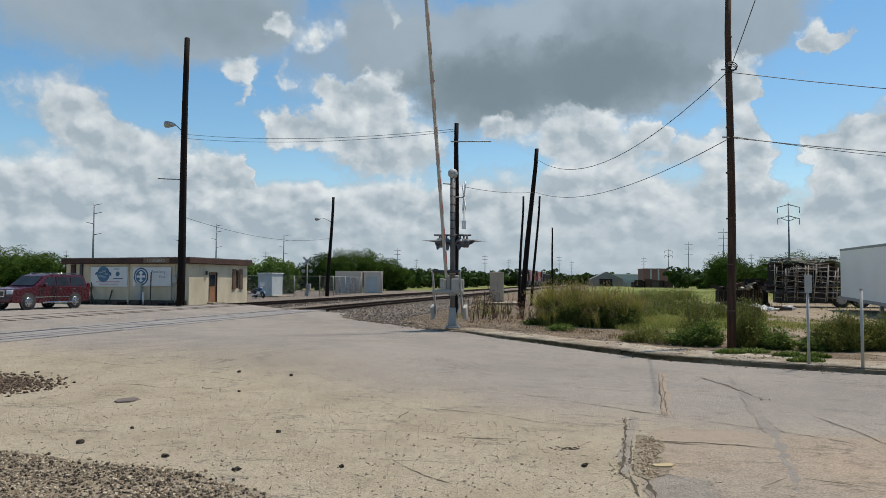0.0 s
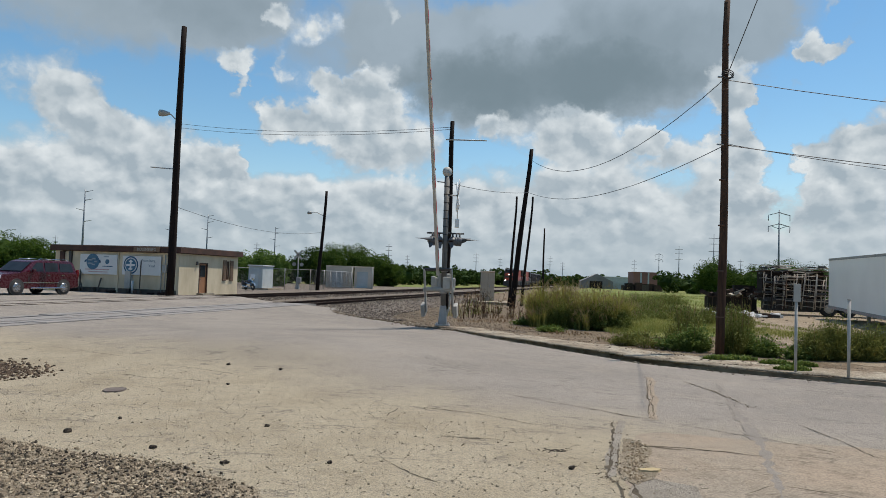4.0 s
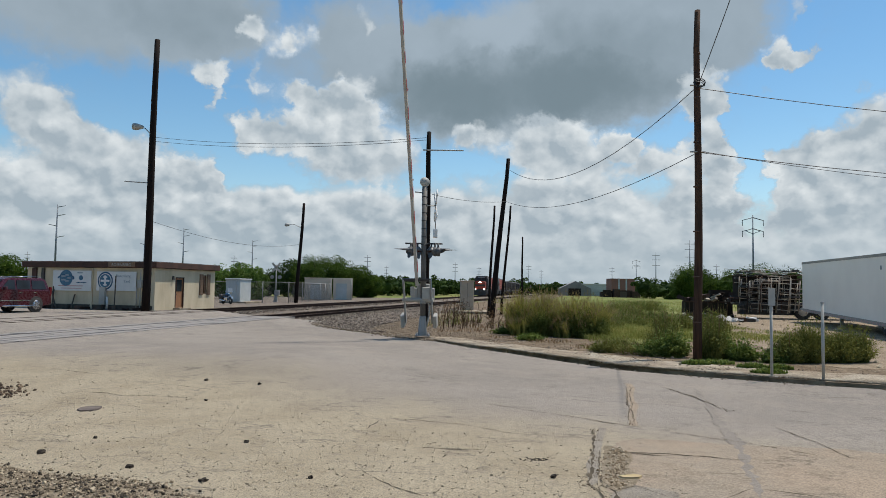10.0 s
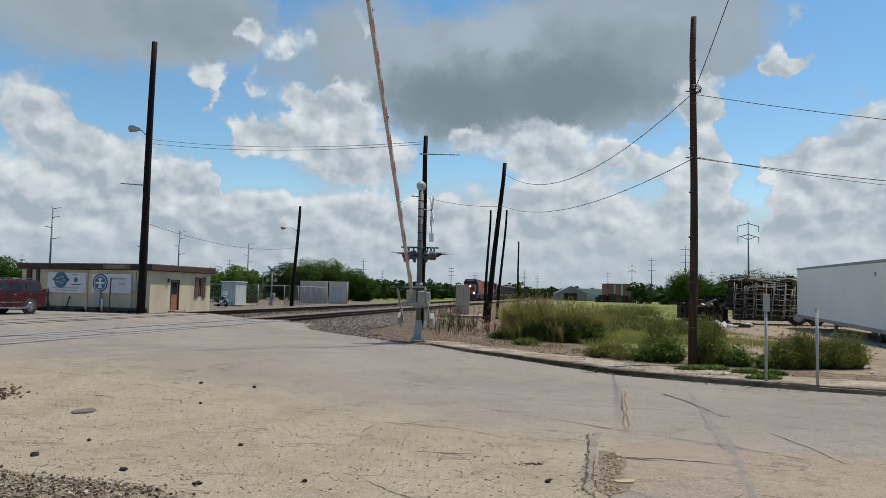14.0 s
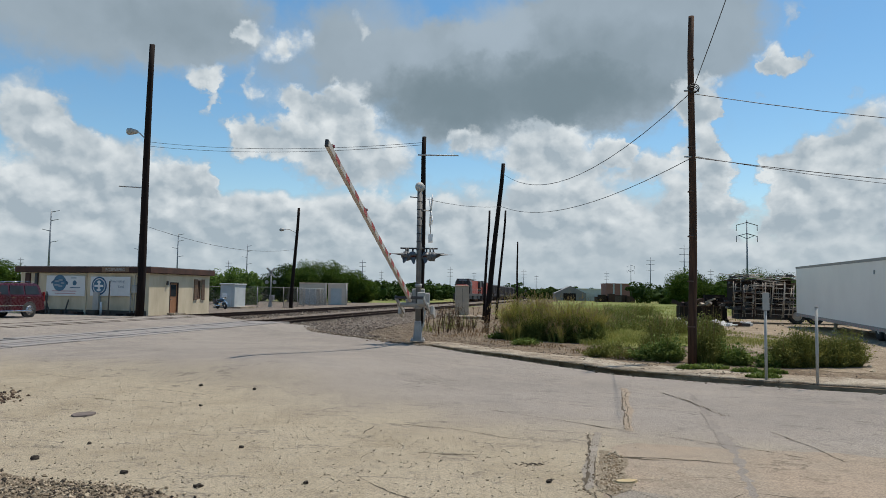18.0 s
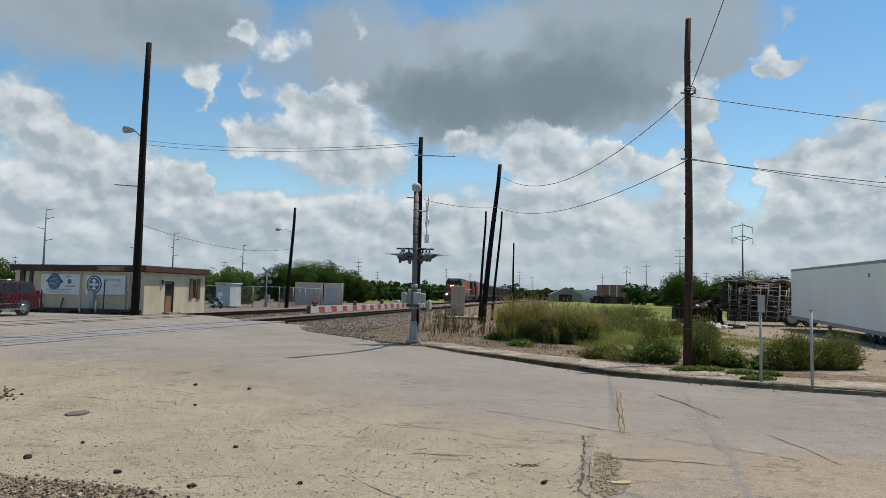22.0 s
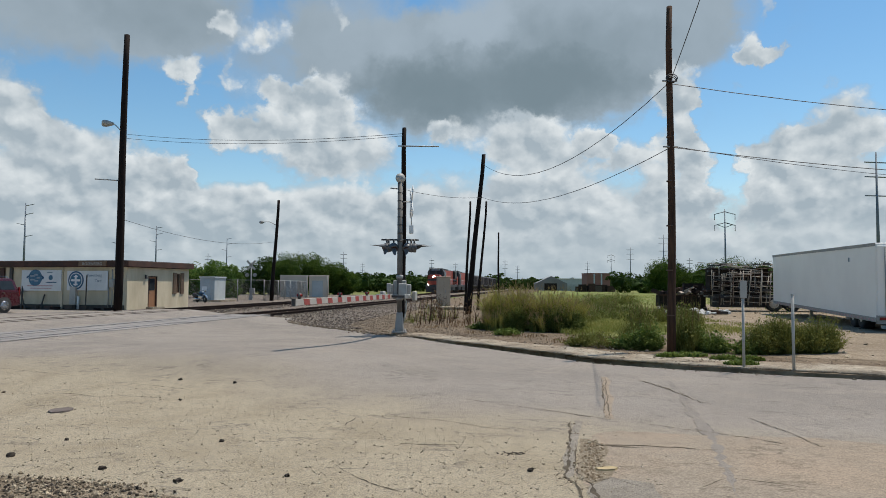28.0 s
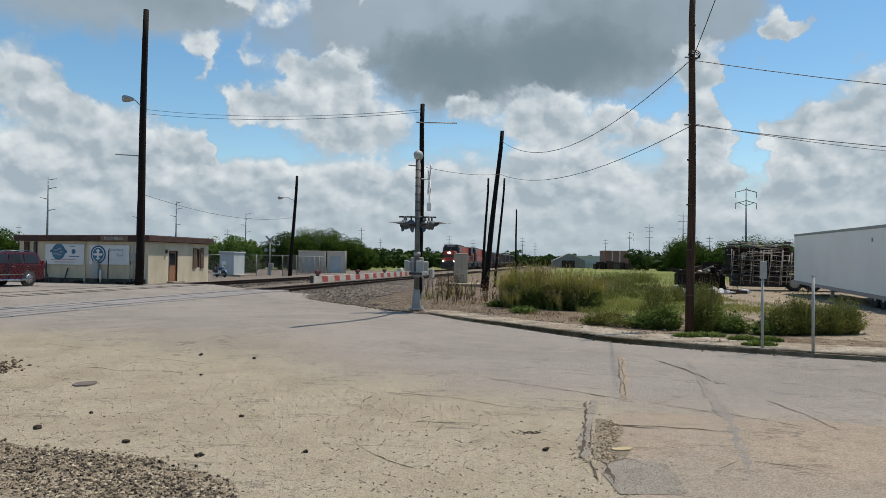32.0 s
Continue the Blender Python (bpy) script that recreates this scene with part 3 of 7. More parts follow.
def build_ground():
    bm = B()
    bm.faces.new([bm.verts.new(p) for p in ((-4000, -400, -0.02), (4000, -400, -0.02), (4000, 4500, -0.02), (-4000, 4500, -0.02))])
    solo("ground", bm, MEADOW, "flat open ground of grass and bare soil", "ground", kind="structure")
    edge = [(-75, 20), (-30, 23), (-9.94, 14.4), (-6.5, 12.15), (-3.56, 10.1), (-1.42, 9.06), (1.65, 8.16), (2.0, 7.2), (3.2, 4.0), (12, 1.0), (60, -3)]
    sheet("forecourt", [(60, -40)] + edge[::-1] + [(-75, -40)], 0.0, ASPHALT, "sandy worn concrete forecourt strewn with small stones", "pavement", 0.1, 0.45)
    sheet("road", [(60, -3), (60, 6.8), (16, 9.6), (9.5, 11.4), (6.76, 12.5), (5.17, 13.4), (3.6, 14.6), (2.72, 16.15), (1.61, 18.1), (0.66, 19.65),
                   (-0.32, 21.9), (-1.45, 23.1), (-2.36, 24.7), (-3.9, 27.0), (-5.3, 29.8), (-7.1, 33.2), (-12, 38.5), (-17, 41.6), (-24, 45),
                   (-75, 66)] + edge[:-1], 0.0, ASPHALT, "sun-bleached grey asphalt road over the tracks", "road", 0.1, 0.45)
    sheet("road_patch", [(1.6, 7.4), (1.5, 6.2), (1.3, 4.2), (1.2, 1.5), (9, 0), (10, 4), (6, 6.6), (3.6, 7.5), (2.5, 7.75)], 0.003, PATCH,
          "reddish worn patch in the road surface", "road patch", 0.3, 0.12)


def kerb_top(y):
    """The kerb sinks into the ground towards the signal."""
    return float(np.interp(y, (12.0, 15.5, 17.5, 20.0, 22.0), (0.095, 0.105, 0.10, 0.07, 0.045)))


def build_kerb():
    line = [(16, 9.6), (11, 10.95), (8.0, 11.95), (6.76, 12.55), (5.17, 13.41), (3.6, 14.63), (2.72, 16.18), (1.61, 18.13), (0.66, 19.65), (-0.32, 21.96),
            (-0.95, 22.7)]
    back = [(17, 11.3), (11.5, 12.45), (8.6, 13.3), (7.2, 14.0), (5.9, 14.7), (4.7, 15.8), (3.8, 17.2), (2.6, 19.0), (1.65, 20.7), (0.6, 22.9), (-0.7, 23.5)]
    inner = [tuple(Vector(a).lerp(Vector(b), 0.11)) for a, b in zip(line, back)]
    walkway = sheet("sidewalk", inner + back[::-1], 0.0, WALKWAY, "dusty concrete sidewalk broken by weeds", "sidewalk", 0.16, 0.12, 0.03)
    for v in walkway.data.vertices:
        v.co.z += kerb_top(v.co.y) - 0.004 + 0.012 * noise.noise(Vector((v.co.x * 3, v.co.y * 3, 2.0)))
    kerb = thing("kerb", "weathered concrete kerb with a dark broken face", "kerb", kind="structure")
    # lengths of kerb stone along the line
    k = 0
    for (x0, y0), (x1, y1) in zip(line, line[1:]):
        a, b = Vector((x0, y0, 0)), Vector((x1, y1, 0))
        n = max(1, round((b - a).length / 1.1))
        for i in range(n):
            p, q = a.lerp(b, i / n), a.lerp(b, (i + 1) / n)
            d = (q - p).normalized()
            side = Vector((-d.y, d.x, 0)) * -1
            if side.y < 0:
                side = -side
            drop = random.choice((0.0, 0.0, 0.01, 0.02, 0.03))
            push = random.uniform(-0.025, 0.03)
            bm = B()
            o = [p + d * 0.003 + side * (0.01 + push), q - d * 0.003 + side * (0.01 + push * 0.4), q - d * 0.003 + side * 0.2, p + d * 0.003 + side * 0.2]
            lo = [bm.verts.new((v.x, v.y, -0.05)) for v in o]
            hi = [bm.verts.new((v.x + side.x * 0.03 * (j < 2), v.y + side.y * 0.03 * (j < 2), kerb_top(p.y) - drop * 0.6 + random.uniform(-0.022, 0.006))) for j, v in enumerate(o)]
            bm.faces.new(hi)
            for j in range(4):
                bm.faces.new((lo[j], lo[(j + 1) % 4], hi[(j + 1) % 4], hi[j]))
            if random.random() < 0.04:
                bm.free()
                continue
            part("kerb_stone", bm, KERB, kerb)
            k += 1
    sheet("verge", [(-7.0, 33.1), (-5.3, 29.8), (-3.9, 27.0), (-2.36, 24.7), (-1.45, 23.1), (-0.95, 22.6), (-0.2, 22.2), (0.8, 20.0), (1.8, 18.4), (2.9, 16.5), (3.8, 15.0), (5.3, 13.8), (6.9, 12.95), (8.2, 12.35), (11.2, 11.4), (17, 12.0),
                    (60, 9), (60, 30), (26, 46), (20, 60), (9, 42), (6.5, 30), (5, 36), (4, 60), (1.5, 60), (-2, 48)], 0.03, REDDIRT,
          "bare brown dirt verge with litter and stones", "dirt", 0.12, 0.5)
    sheet("field", [(4.9, 23.8), (6.0, 21.2), (8.2, 22.8), (11, 29.5), (14, 38), (19, 52), (30, 75), (50, 140), (20, 140), (4.5, 60), (4.2, 34), (3.6, 27.6), (5.0, 25.6)], 0.046, MEADOW,
          "green weedy field behind the verge", "field", 0.35, 0.5)
    sheet("track_side", [(-1, 50), (4.5, 45), (8, 70), (33, 200), (53, 300), (44, 300), (25, 200), (-1, 62)], 0.028, REDDIRT, "brown dirt strip beside the railway", "dirt", 0.3, 0.8)
    sheet("yard", [(8.4, 15.2), (17, 13), (70, 10), (90, 40), (60, 75), (24, 62), (15.5, 44), (11.5, 33), (9.5, 23)], 0.036, DIRT, "pale dusty dirt yard", "yard", 0.5, 0.9)


# ---- the tracks ----
NEAR0, NEARK = Vector((-11.75, 17.2, 0)), 0.192
FAR0, FARK = Vector((-12.2, 45.0, 0)), 0.182


def along(o, k, y, z=0.0, off=0.0):
    """A point of a track at world y; off: metres to its right."""
    d = Vector((k, 1, 0)).normalized()
    return Vector((o.x + k * (y - o.y), y, z)) + Vector((d.y, -d.x, 0)) * off


def rail_profile(bm, a, b, z):
    """A flat-bottomed rail with foot, web and head."""
    d = (b - a).normalized()
    s = Vector((d.y, -d.x, 0))
    prof = [(-0.07, -0.17), (0.07, -0.17), (0.07, -0.155), (0.012, -0.135), (0.012, -0.04), (0.036, -0.03), (0.036, 0), (-0.036, 0), (-0.036, -0.03), (-0.012, -0.04),
            (-0.012, -0.135), (-0.07, -0.155)]
    r = [[bm.verts.new(p + s * u + Vector((0, 0, z + w))) for u, w in prof] for p in (a, b)]
    n = len(prof)
    for i in range(n):
        bm.faces.new((r[0][i], r[0][(i + 1) % n], r[1][(i + 1) % n], r[1][i]))
    bm.faces.new(r[0][::-1])
    bm.faces.new(r[1])


def build_track(name, o, k, y0, y1, ztop, road_to, label, ties_to):
    tr = thing(name, label, "railway track", kind="structure")
    for s in (-0.7525, 0.7525):
        bm = B()
        rail_profile(bm, along(o, k, y0, 0, s), along(o, k, road_to, 0, s), ztop)
        part("rail", bm, RAILTOP if name == "track_1" else RAIL, tr, "rail crossing the road")
        bm = B()
        ys = [road_to, road_to + 30, y1]
        for a, b in zip(ys, ys[1:]):
            rail_profile(bm, along(o, k, a, 0, s), along(o, k, b, 0, s), ztop)
        part("rail", bm, RAIL, tr)
    # ballast bed with sloping shoulders
    bm = B()
    pts = [(-3.4, -0.06), (-1.75, ztop - 0.18), (1.75, ztop - 0.18), (3.2, -0.06)]
    rows = []
    for i in range(40):
        y = road_to + (y1 - road_to) * (i / 39) ** 2.2
        rows.append([bm.verts.new(along(o, k, y, z + (random.uniform(-0.03, 0.03) if 0 < j < 3 else 0), u)) for j, (u, z) in enumerate(pts)])
    for p, q in zip(rows, rows[1:]):
        for j in range(3):
            bm.faces.new((p[j], p[j + 1], q[j + 1], q[j]))
    part("ballast_bed", bm, BALLAST, tr)
    # ties
    d = Vector((k, 1, 0)).normalized()
    tb = B()
    bx(tb, (0, 0, 0), (2.6, 0.23, 0.16))
    me = mesh_of("tie", tb, TIE)
    y = road_to + 0.3
    turn = math.degrees(math.atan2(-d.x, d.y))
    while y < ties_to:
        ob = new("tie", me)
        ob.parent = tr
        p = along(o, k, y, ztop - 0.235)
        ob.matrix_basis = pose(p.x, p.y, p.z + random.uniform(-0.02, 0.01), 0, 0, turn + random.uniform(-2, 2))
        y += 0.62
    return tr


def build_tracks():
    build_track("track_1", NEAR0, NEARK, -30, 420, 0.17, 33.4, "worn rusty railway track on grey stone ballast", 75)
    build_track("track_2", FAR0, FARK, -10, 700, 0.27, 38.5, "rusty main-line railway track on a ballast bank", 80)
    # timber crossing panels beside and between the near rails
    cross = thing("crossing_panel", "grey timber crossing panels laid between the rails", "crossing panel", kind="structure")
    for lo, hi in ((-1.25, -0.797), (-0.645, -0.22), (-0.215, 0.21), (0.215, 0.645), (0.797, 1.25)):
        y = -4.0
        while y < 33.0:
            bm = B()
            a, b = along(NEAR0, NEARK, y + 0.02, 0, lo), along(NEAR0, NEARK, y + 2.38, 0, lo)
            c, e = along(NEAR0, NEARK, y + 2.38, 0, hi), along(NEAR0, NEARK, y + 0.02, 0, hi)
            z = 0.163 + random.uniform(-0.012, 0.006)
            f = bm.faces.new([bm.verts.new((p.x, p.y, z)) for p in (a, b, c, e)])
            r = bmesh.ops.extrude_face_region(bm, geom=[f])
            bmesh.ops.translate(bm, verts=[v for v in r["geom"] if isinstance(v, bmesh.types.BMVert)], vec=(0, 0, -0.12))
            part("plank", bm, PANEL, cross)
            y += 2.4
    # ramps of asphalt up to the rails
    for o, k, zt, y1 in ((NEAR0, NEARK, 0.15, 33.3), (FAR0, FARK, 0.245, 38.4)):
        for s in (-1, 1):
            bm = B()
            q = [along(o, k, -20, zt - 0.004, s * 1.27), along(o, k, y1, zt - 0.004, s * 1.27), along(o, k, y1 - 0.4, 0.001, s * 4.0), along(o, k, -20, 0.001, s * 4.0)]
            bm.faces.new([bm.verts.new(p) for p in (q if s < 0 else q[::-1])])
            solo("road_ramp", bm, ASPHALT, "asphalt ramp rising to the rails", "road", kind="structure")
    bm = B()
    q = [along(FAR0, FARK, -20, 0.258, -1.27), along(FAR0, FARK, 38.4, 0.258, -1.27), along(FAR0, FARK, 38.4, 0.258, 1.27), along(FAR0, FARK, -20, 0.258, 1.27)]
    bm.faces.new([bm.verts.new(p) for p in q[::-1]])
    solo("crossing_surface", bm, ASPHALT, "asphalt laid between the main-line rails", "road", kind="structure")
    # ballast apron between track and road
    sheet("ballast_apron", [(-7.0, 33.3), (-5.3, 29.9), (-3.9, 27.1), (-3.2, 26.3), (-3.0, 28.5), (-2.5, 33), (-0.9, 44), (3, 60), (-3, 60)], 0.034, BALLAST,
          "loose grey ballast spilling towards the road", "ballast", 0.12, 0.4)
    sheet("track_fill", [tuple(along(FAR0, FARK, 38.6, 0, 1.6).xy), tuple(along(NEAR0, NEARK, 33.6, 0, -1.6).xy), tuple(along(NEAR0, NEARK, 300, 0, -1.6).xy), tuple(along(FAR0, FARK, 300, 0, 1.6).xy)], 0.012, BALLAST,
          "grey ballast between the two tracks", "ballast", 0.1, 0.5)
    sheet("yard_apron", [(-45, 58), (-24, 45.2), (-17, 41.8), (-14.6, 40.5), (-12.5, 52), (-6.5, 85), (0, 120), (-30, 120), (-60, 75)], 0.008, BALLAST,
          "grey gravel yard round the office and sheds", "yard", 0.2, 1.0)


build_ground()
build_kerb()
build_tracks()


# ---- the yard office ----
def words(text, size, material, parent, m):
    """Raised letters in the built-in font."""
    cu = bpy.data.curves.new("lettering", "FONT")
    cu.body, cu.size, cu.extrude, cu.align_x = text, size, 0.004, "CENTER"
    tmp = new("lettering", cu)
    me = bpy.data.meshes.new_from_object(tmp.evaluated_get(bpy.context.evaluated_depsgraph_get()))
    bpy.data.objects.remove(tmp)
    me.materials.append(material)
    ob = new("lettering", me)
    ob.parent = parent
    ob.matrix_basis = m
    return ob


def build_office():
    m = pose(-17.95, 43.6, 0.02, 0, 0, -16)
    # local axes: x along the front to the left (negative), y along the side wall
    off = thing("yard_office", "low cream stucco railway yard office with a flat brown-edged roof", "building", m)
    L, W, H = 9.95, 6.3, 2.62
    bm = B()
    # front wall and left part
    bx(bm, (-L / 2, 0.1, H / 2), (L, 0.2, H))
    part("front_wall", bm, CREAM, off)
    bm = B()
    bx(bm, (-L / 2, W - 0.1, H / 2), (L, 0.2, H))
    part("back_wall", bm, CREAM, off)
    bm = B()
    bx(bm, (-L + 0.1, W / 2, H / 2), (0.2, W - 0.4, H))
    part("end_wall", bm, CREAM, off)
    # side wall with the openings for door and window
    d0, d1, w0, w1 = 1.98, 2.86, 4.92, 5.3
    bm = B()
    bx(bm, (-0.1, (0.2 + d0) / 2, H / 2), (0.2, d0 - 0.2, H))
    bx(bm, (-0.1, (d0 + d1) / 2, (2.1 + H) / 2), (0.2, d1 - d0, H - 2.1))
    bx(bm, (-0.1, (d1 + w0) / 2, H / 2), (0.2, w0 - d1, H))
    bx(bm, (-0.1, (w0 + w1) / 2, 0.5), (0.2, w1 - w0, 1.0))
    bx(bm, (-0.1, (w0 + w1) / 2, (2.3 + H) / 2), (0.2, w1 - w0, H - 2.3))
    bx(bm, (-0.1, (w1 + W - 0.2) / 2, H / 2), (0.2, W - 0.2 - w1, H))
    part("side_wall", bm, CREAM, off)
    bm = B()
    bx(bm, (-L / 2, W / 2, H + 0.2), (L + 0.5, W + 0.5, 0.36))
    roof = part("roof", soften(bm, 0.02), FASCIA, off, "flat roof with a dark brown fascia")
    bm = B()
    bx(bm, (-L / 2, W / 2, H + 0.395), (L + 0.4, W + 0.4, 0.03))
    part("roof_felt", bm, BLACK, roof)
    # door
    bm = B()
    bx(bm, (-0.09, (d0 + d1) / 2, 1.04), (0.06, d1 - d0 - 0.1, 2.0))
    door = part("door", bm, DOORB, off, "tan door with a dark upper pane")
    bm = B()
    bx(bm, (-0.052, (d0 + d1) / 2, 1.56), (0.02, 0.52, 0.75))
    part("pane", bm, GLASS, door)
    bm = B()
    for y in (d0 + 0.03, d1 - 0.03):
        bx(bm, (-0.03, y, 1.05), (0.1, 0.06, 2.1))
    bx(bm, (-0.03, (d0 + d1) / 2, 2.075), (0.1, d1 - d0 - 0.12, 0.05))
    part("frame", bm, FASCIA, door)
    bm = B()
    rod(bm, (-0.03, d0 + 0.16, 1.0), (0.03, d0 + 0.16, 1.0), 0.03)
    part("knob", bm, CHROME, door)
    bm = B()
    bx(bm, (0.25, (d0 + d1) / 2, 0.06), (0.5, 1.2, 0.12))
    part("step", bm, WALKWAY, off)
    # window with shutters
    win = part("window", bx(B(), (-0.1, (w0 + w1) / 2, 1.65), (0.03, w1 - w0, 1.3)), GLASS, off, "narrow window between brown shutters")
    bm = B()
    for y in (w0 + 0.025, w1 - 0.025, (w0 + w1) / 2):
        bx(bm, (-0.05, y, 1.65), (0.06, 0.05, 1.3))
    for z in (1.025, 2.275):
        bx(bm, (-0.049, (w0 + w1) / 2, z), (0.06, w1 - w0, 0.05))
    part("window_frame", bm, SHUTTER, win)
    for y in (w0 - 0.22, w1 + 0.22):
        bm = B()
        bx(bm, (0.03, y, 1.65), (0.05, 0.36, 1.42))
        for z in range(12):
            bx(bm, (0.06, y, 1.03 + z * 0.113), (0.02, 0.28, 0.05))
        part("shutter", bm, SHUTTER, win)
    # wall lamp beside the door
    bm = B()
    bx(bm, (0.06, d0 - 0.3, 2.05), (0.12, 0.14, 0.24), top=0.7)
    part("wall_lamp", bm, BLACK, off)
    # front: pilaster battens, conduit, meter and vent
    for x in (-9.3, -8.6):
        part("post", bx(B(), (x, -0.06, 1.3), (0.34 if x < -9 else 0.2, 0.12, 2.6)), FASCIA if x < -9 else BLACK, off, "dark porch post")
    for x in (-4.72, -0.75):
        part("batten", bx(B(), (x, -0.03, 1.3), (0.14, 0.06, 2.6)), CREAM, off)
    part("meter_box", soften(bx(B(), (-1.0, -0.1, 1.62), (0.3, 0.2, 0.5)), 0.02), GREYBOX, off, "grey electric meter box")
    bm = B()
    rod(bm, (-1.25, -0.1, 0.1), (-1.25, -0.1, 1.4), 0.03)
    rod(bm, (-1.0, -0.08, 0.0), (-1.0, -0.08, 2.5), 0.025)
    part("conduit", bm, GREYBOX, off)
    part("vent_box", bx(B(), (-3.75, -0.12, 0.85), (0.42, 0.24, 1.1)), GREYBOX, off, "grey louvred vent box")
    part("pipe", rod(B(), (-3.35, -0.2, 0), (-3.35, -0.2, 0.8), 0.07), WHITE, off)
    for a, b in (((-7.3, -0.5, 0), (-7.7, -0.05, 1.5)), ((-5.9, -0.45, 0), (-6.0, -0.05, 0.9)), ((-7.0, -0.5, 0.0), (-7.9, -0.1, 1.3)), ((-2.45, -0.6, 0.0), (-2.45, -0.55, 2.1))):
        part("leaning_board", rod(B(), a, b, 0.05, 0.05, 4), TIE, off)
    rnd = random.Random(31)
    # low clutter, coloured dark to stand in for the shadows along the wall too
    for k in range(26):
        x = rnd.uniform(-9.3, -0.6)
        w, h = rnd.uniform(0.12, 0.5), rnd.uniform(0.06, 0.32)
        part("clutter", soften(bx(B(), (x, -0.3 - 0.15 * rnd.random(), h / 2 - 0.02), (w, 0.25, h)), 0.015), (TIE, RAIL, RUST, RAIL)[k % 4], off)
    part("drip_line", bx(B(), (-L / 2, -0.012, 0.14), (L - 0.3, 0.02, 0.28)), TIE, off, "dirty stained wall base")
    part("sign_board", bx(B(), (-2.3, -0.29, H + 0.2), (2.0, 0.05, 0.3)), SHUTTER, off, "dark name board with worn pale lettering")
    words("ROSENBERG", 0.26, GREYBOX, off, pose(-2.3, -0.318, H + 0.11, 90))
    return off


def build_banners():
    """Two vinyl banners tied to the front wall."""
    m = pose(-17.95, 43.6, 0.02, 0, 0, -16)
    for x0, x1, which in ((-7.75, -4.72, 0), (-4.3, -1.3, 1)):
        w = (x1 - x0) / 0.84
        ban = thing("banner", ("white vinyl banner with a blue globe emblem and faded red lines" if which == 0
                               else "white vinyl banner with a round blue emblem and faint grey words"), "banner", m @ pose((x0 + x1) / 2, -0.1, 1.78) @ Matrix.Diagonal((0.84, 0.84, 0.84, 1)), "banners on the office wall")
        part("cloth", soften(bx(B(), (0, 0, 0), (w, 0.03, 1.55 if which == 0 else 1.45)), 0.01), BANNER, ban)
        if which == 0:
            bm = B()
            lathe(bm, [(0, 0.62), (0.012, 0.6)], (-0.55, -0.016, 0.2), (0, -1, 0), 28)
            part("globe", bm, TEAL, ban, "blue globe")
            bm = B()
            for a in range(14):
                t = a / 13 * math.pi * 1.1 - 0.3
                bx(bm, (-0.55 + math.cos(t) * 0.72, -0.024, 0.2 + math.sin(t) * 0.26), (0.16, 0.01, 0.07))
            part("swoosh", bm, BLUE, ban)
            bm = B()
            for k in range(5):
                u, r = k * 1.26, 0.3
                bx(bm, (-0.55 + math.cos(u) * r, -0.034, 0.2 + math.sin(u) * r * 0.8), (0.3 + 0.06 * k % 0.2, 0.006, 0.12))
            part("land", bm, GREYINK, ban)
            bm = B()
            lathe(bm, [(0, 0.19), (0.012, 0.18)], (0.85, -0.016, 0.22), (0, -1, 0), 20)
            part("badge", bm, TEAL, ban)
            for x, z, w_, h_, mt in ((0.75, 0.6, 0.5, 0.08, GREYINK), (0.9, -0.14, 0.95, 0.06, BLUE), (-0.1, -0.4, 2.3, 0.07, REDINK), (0.0, -0.58, 1.9, 0.06, REDINK)):
                part("line", bx(B(), (x, -0.02, z), (w_, 0.012, h_)), mt, ban)
        else:
            part("emblem", lathe(B(), [(0, 0.68), (0.012, 0.68)], (-0.98, -0.016, 0.02), (0, -1, 0), 36), BLUE, ban, "round blue emblem")
            part("emblem_ring", lathe(B(), [(0, 0.57), (0.008, 0.57)], (-0.98, -0.028, 0.02), (0, -1, 0), 36), BANNER, ban)
            part("emblem_disc", lathe(B(), [(0, 0.5), (0.008, 0.5)], (-0.98, -0.036, 0.02), (0, -1, 0), 36), TEAL, ban)
            bm = B()
            bx(bm, (-0.98, -0.048, 0.02), (0.16, 0.008, 0.8))
            bx(bm, (-0.98, -0.048, 0.02), (0.8, 0.0081, 0.16))
            bx(bm, (-0.98, -0.048, 0.3), (0.36, 0.0082, 0.1))
            bx(bm, (-0.98, -0.048, -0.28), (0.36, 0.0082, 0.1))
            part("emblem_bars", bm, BANNER, ban)
            for text, x, z in (("Rosenberg", 0.62, 0.3), ("Yard", 0.95, -0.1)):
                cu = bpy.data.curves.new("words", "FONT")
                cu.body, cu.size, cu.extrude, cu.align_x = text, 0.30, 0.004, "CENTER"
                tmp = new("words", cu)
                me = bpy.data.meshes.new_from_object(tmp.evaluated_get(bpy.context.evaluated_depsgraph_get()))
                bpy.data.objects.remove(tmp)
                me.materials.append(GREYINK)
                ob = new("words", me)
                ob.parent = ban
                ob.matrix_basis = pose(x, -0.022, z, 90)


build_office()
build_banners()


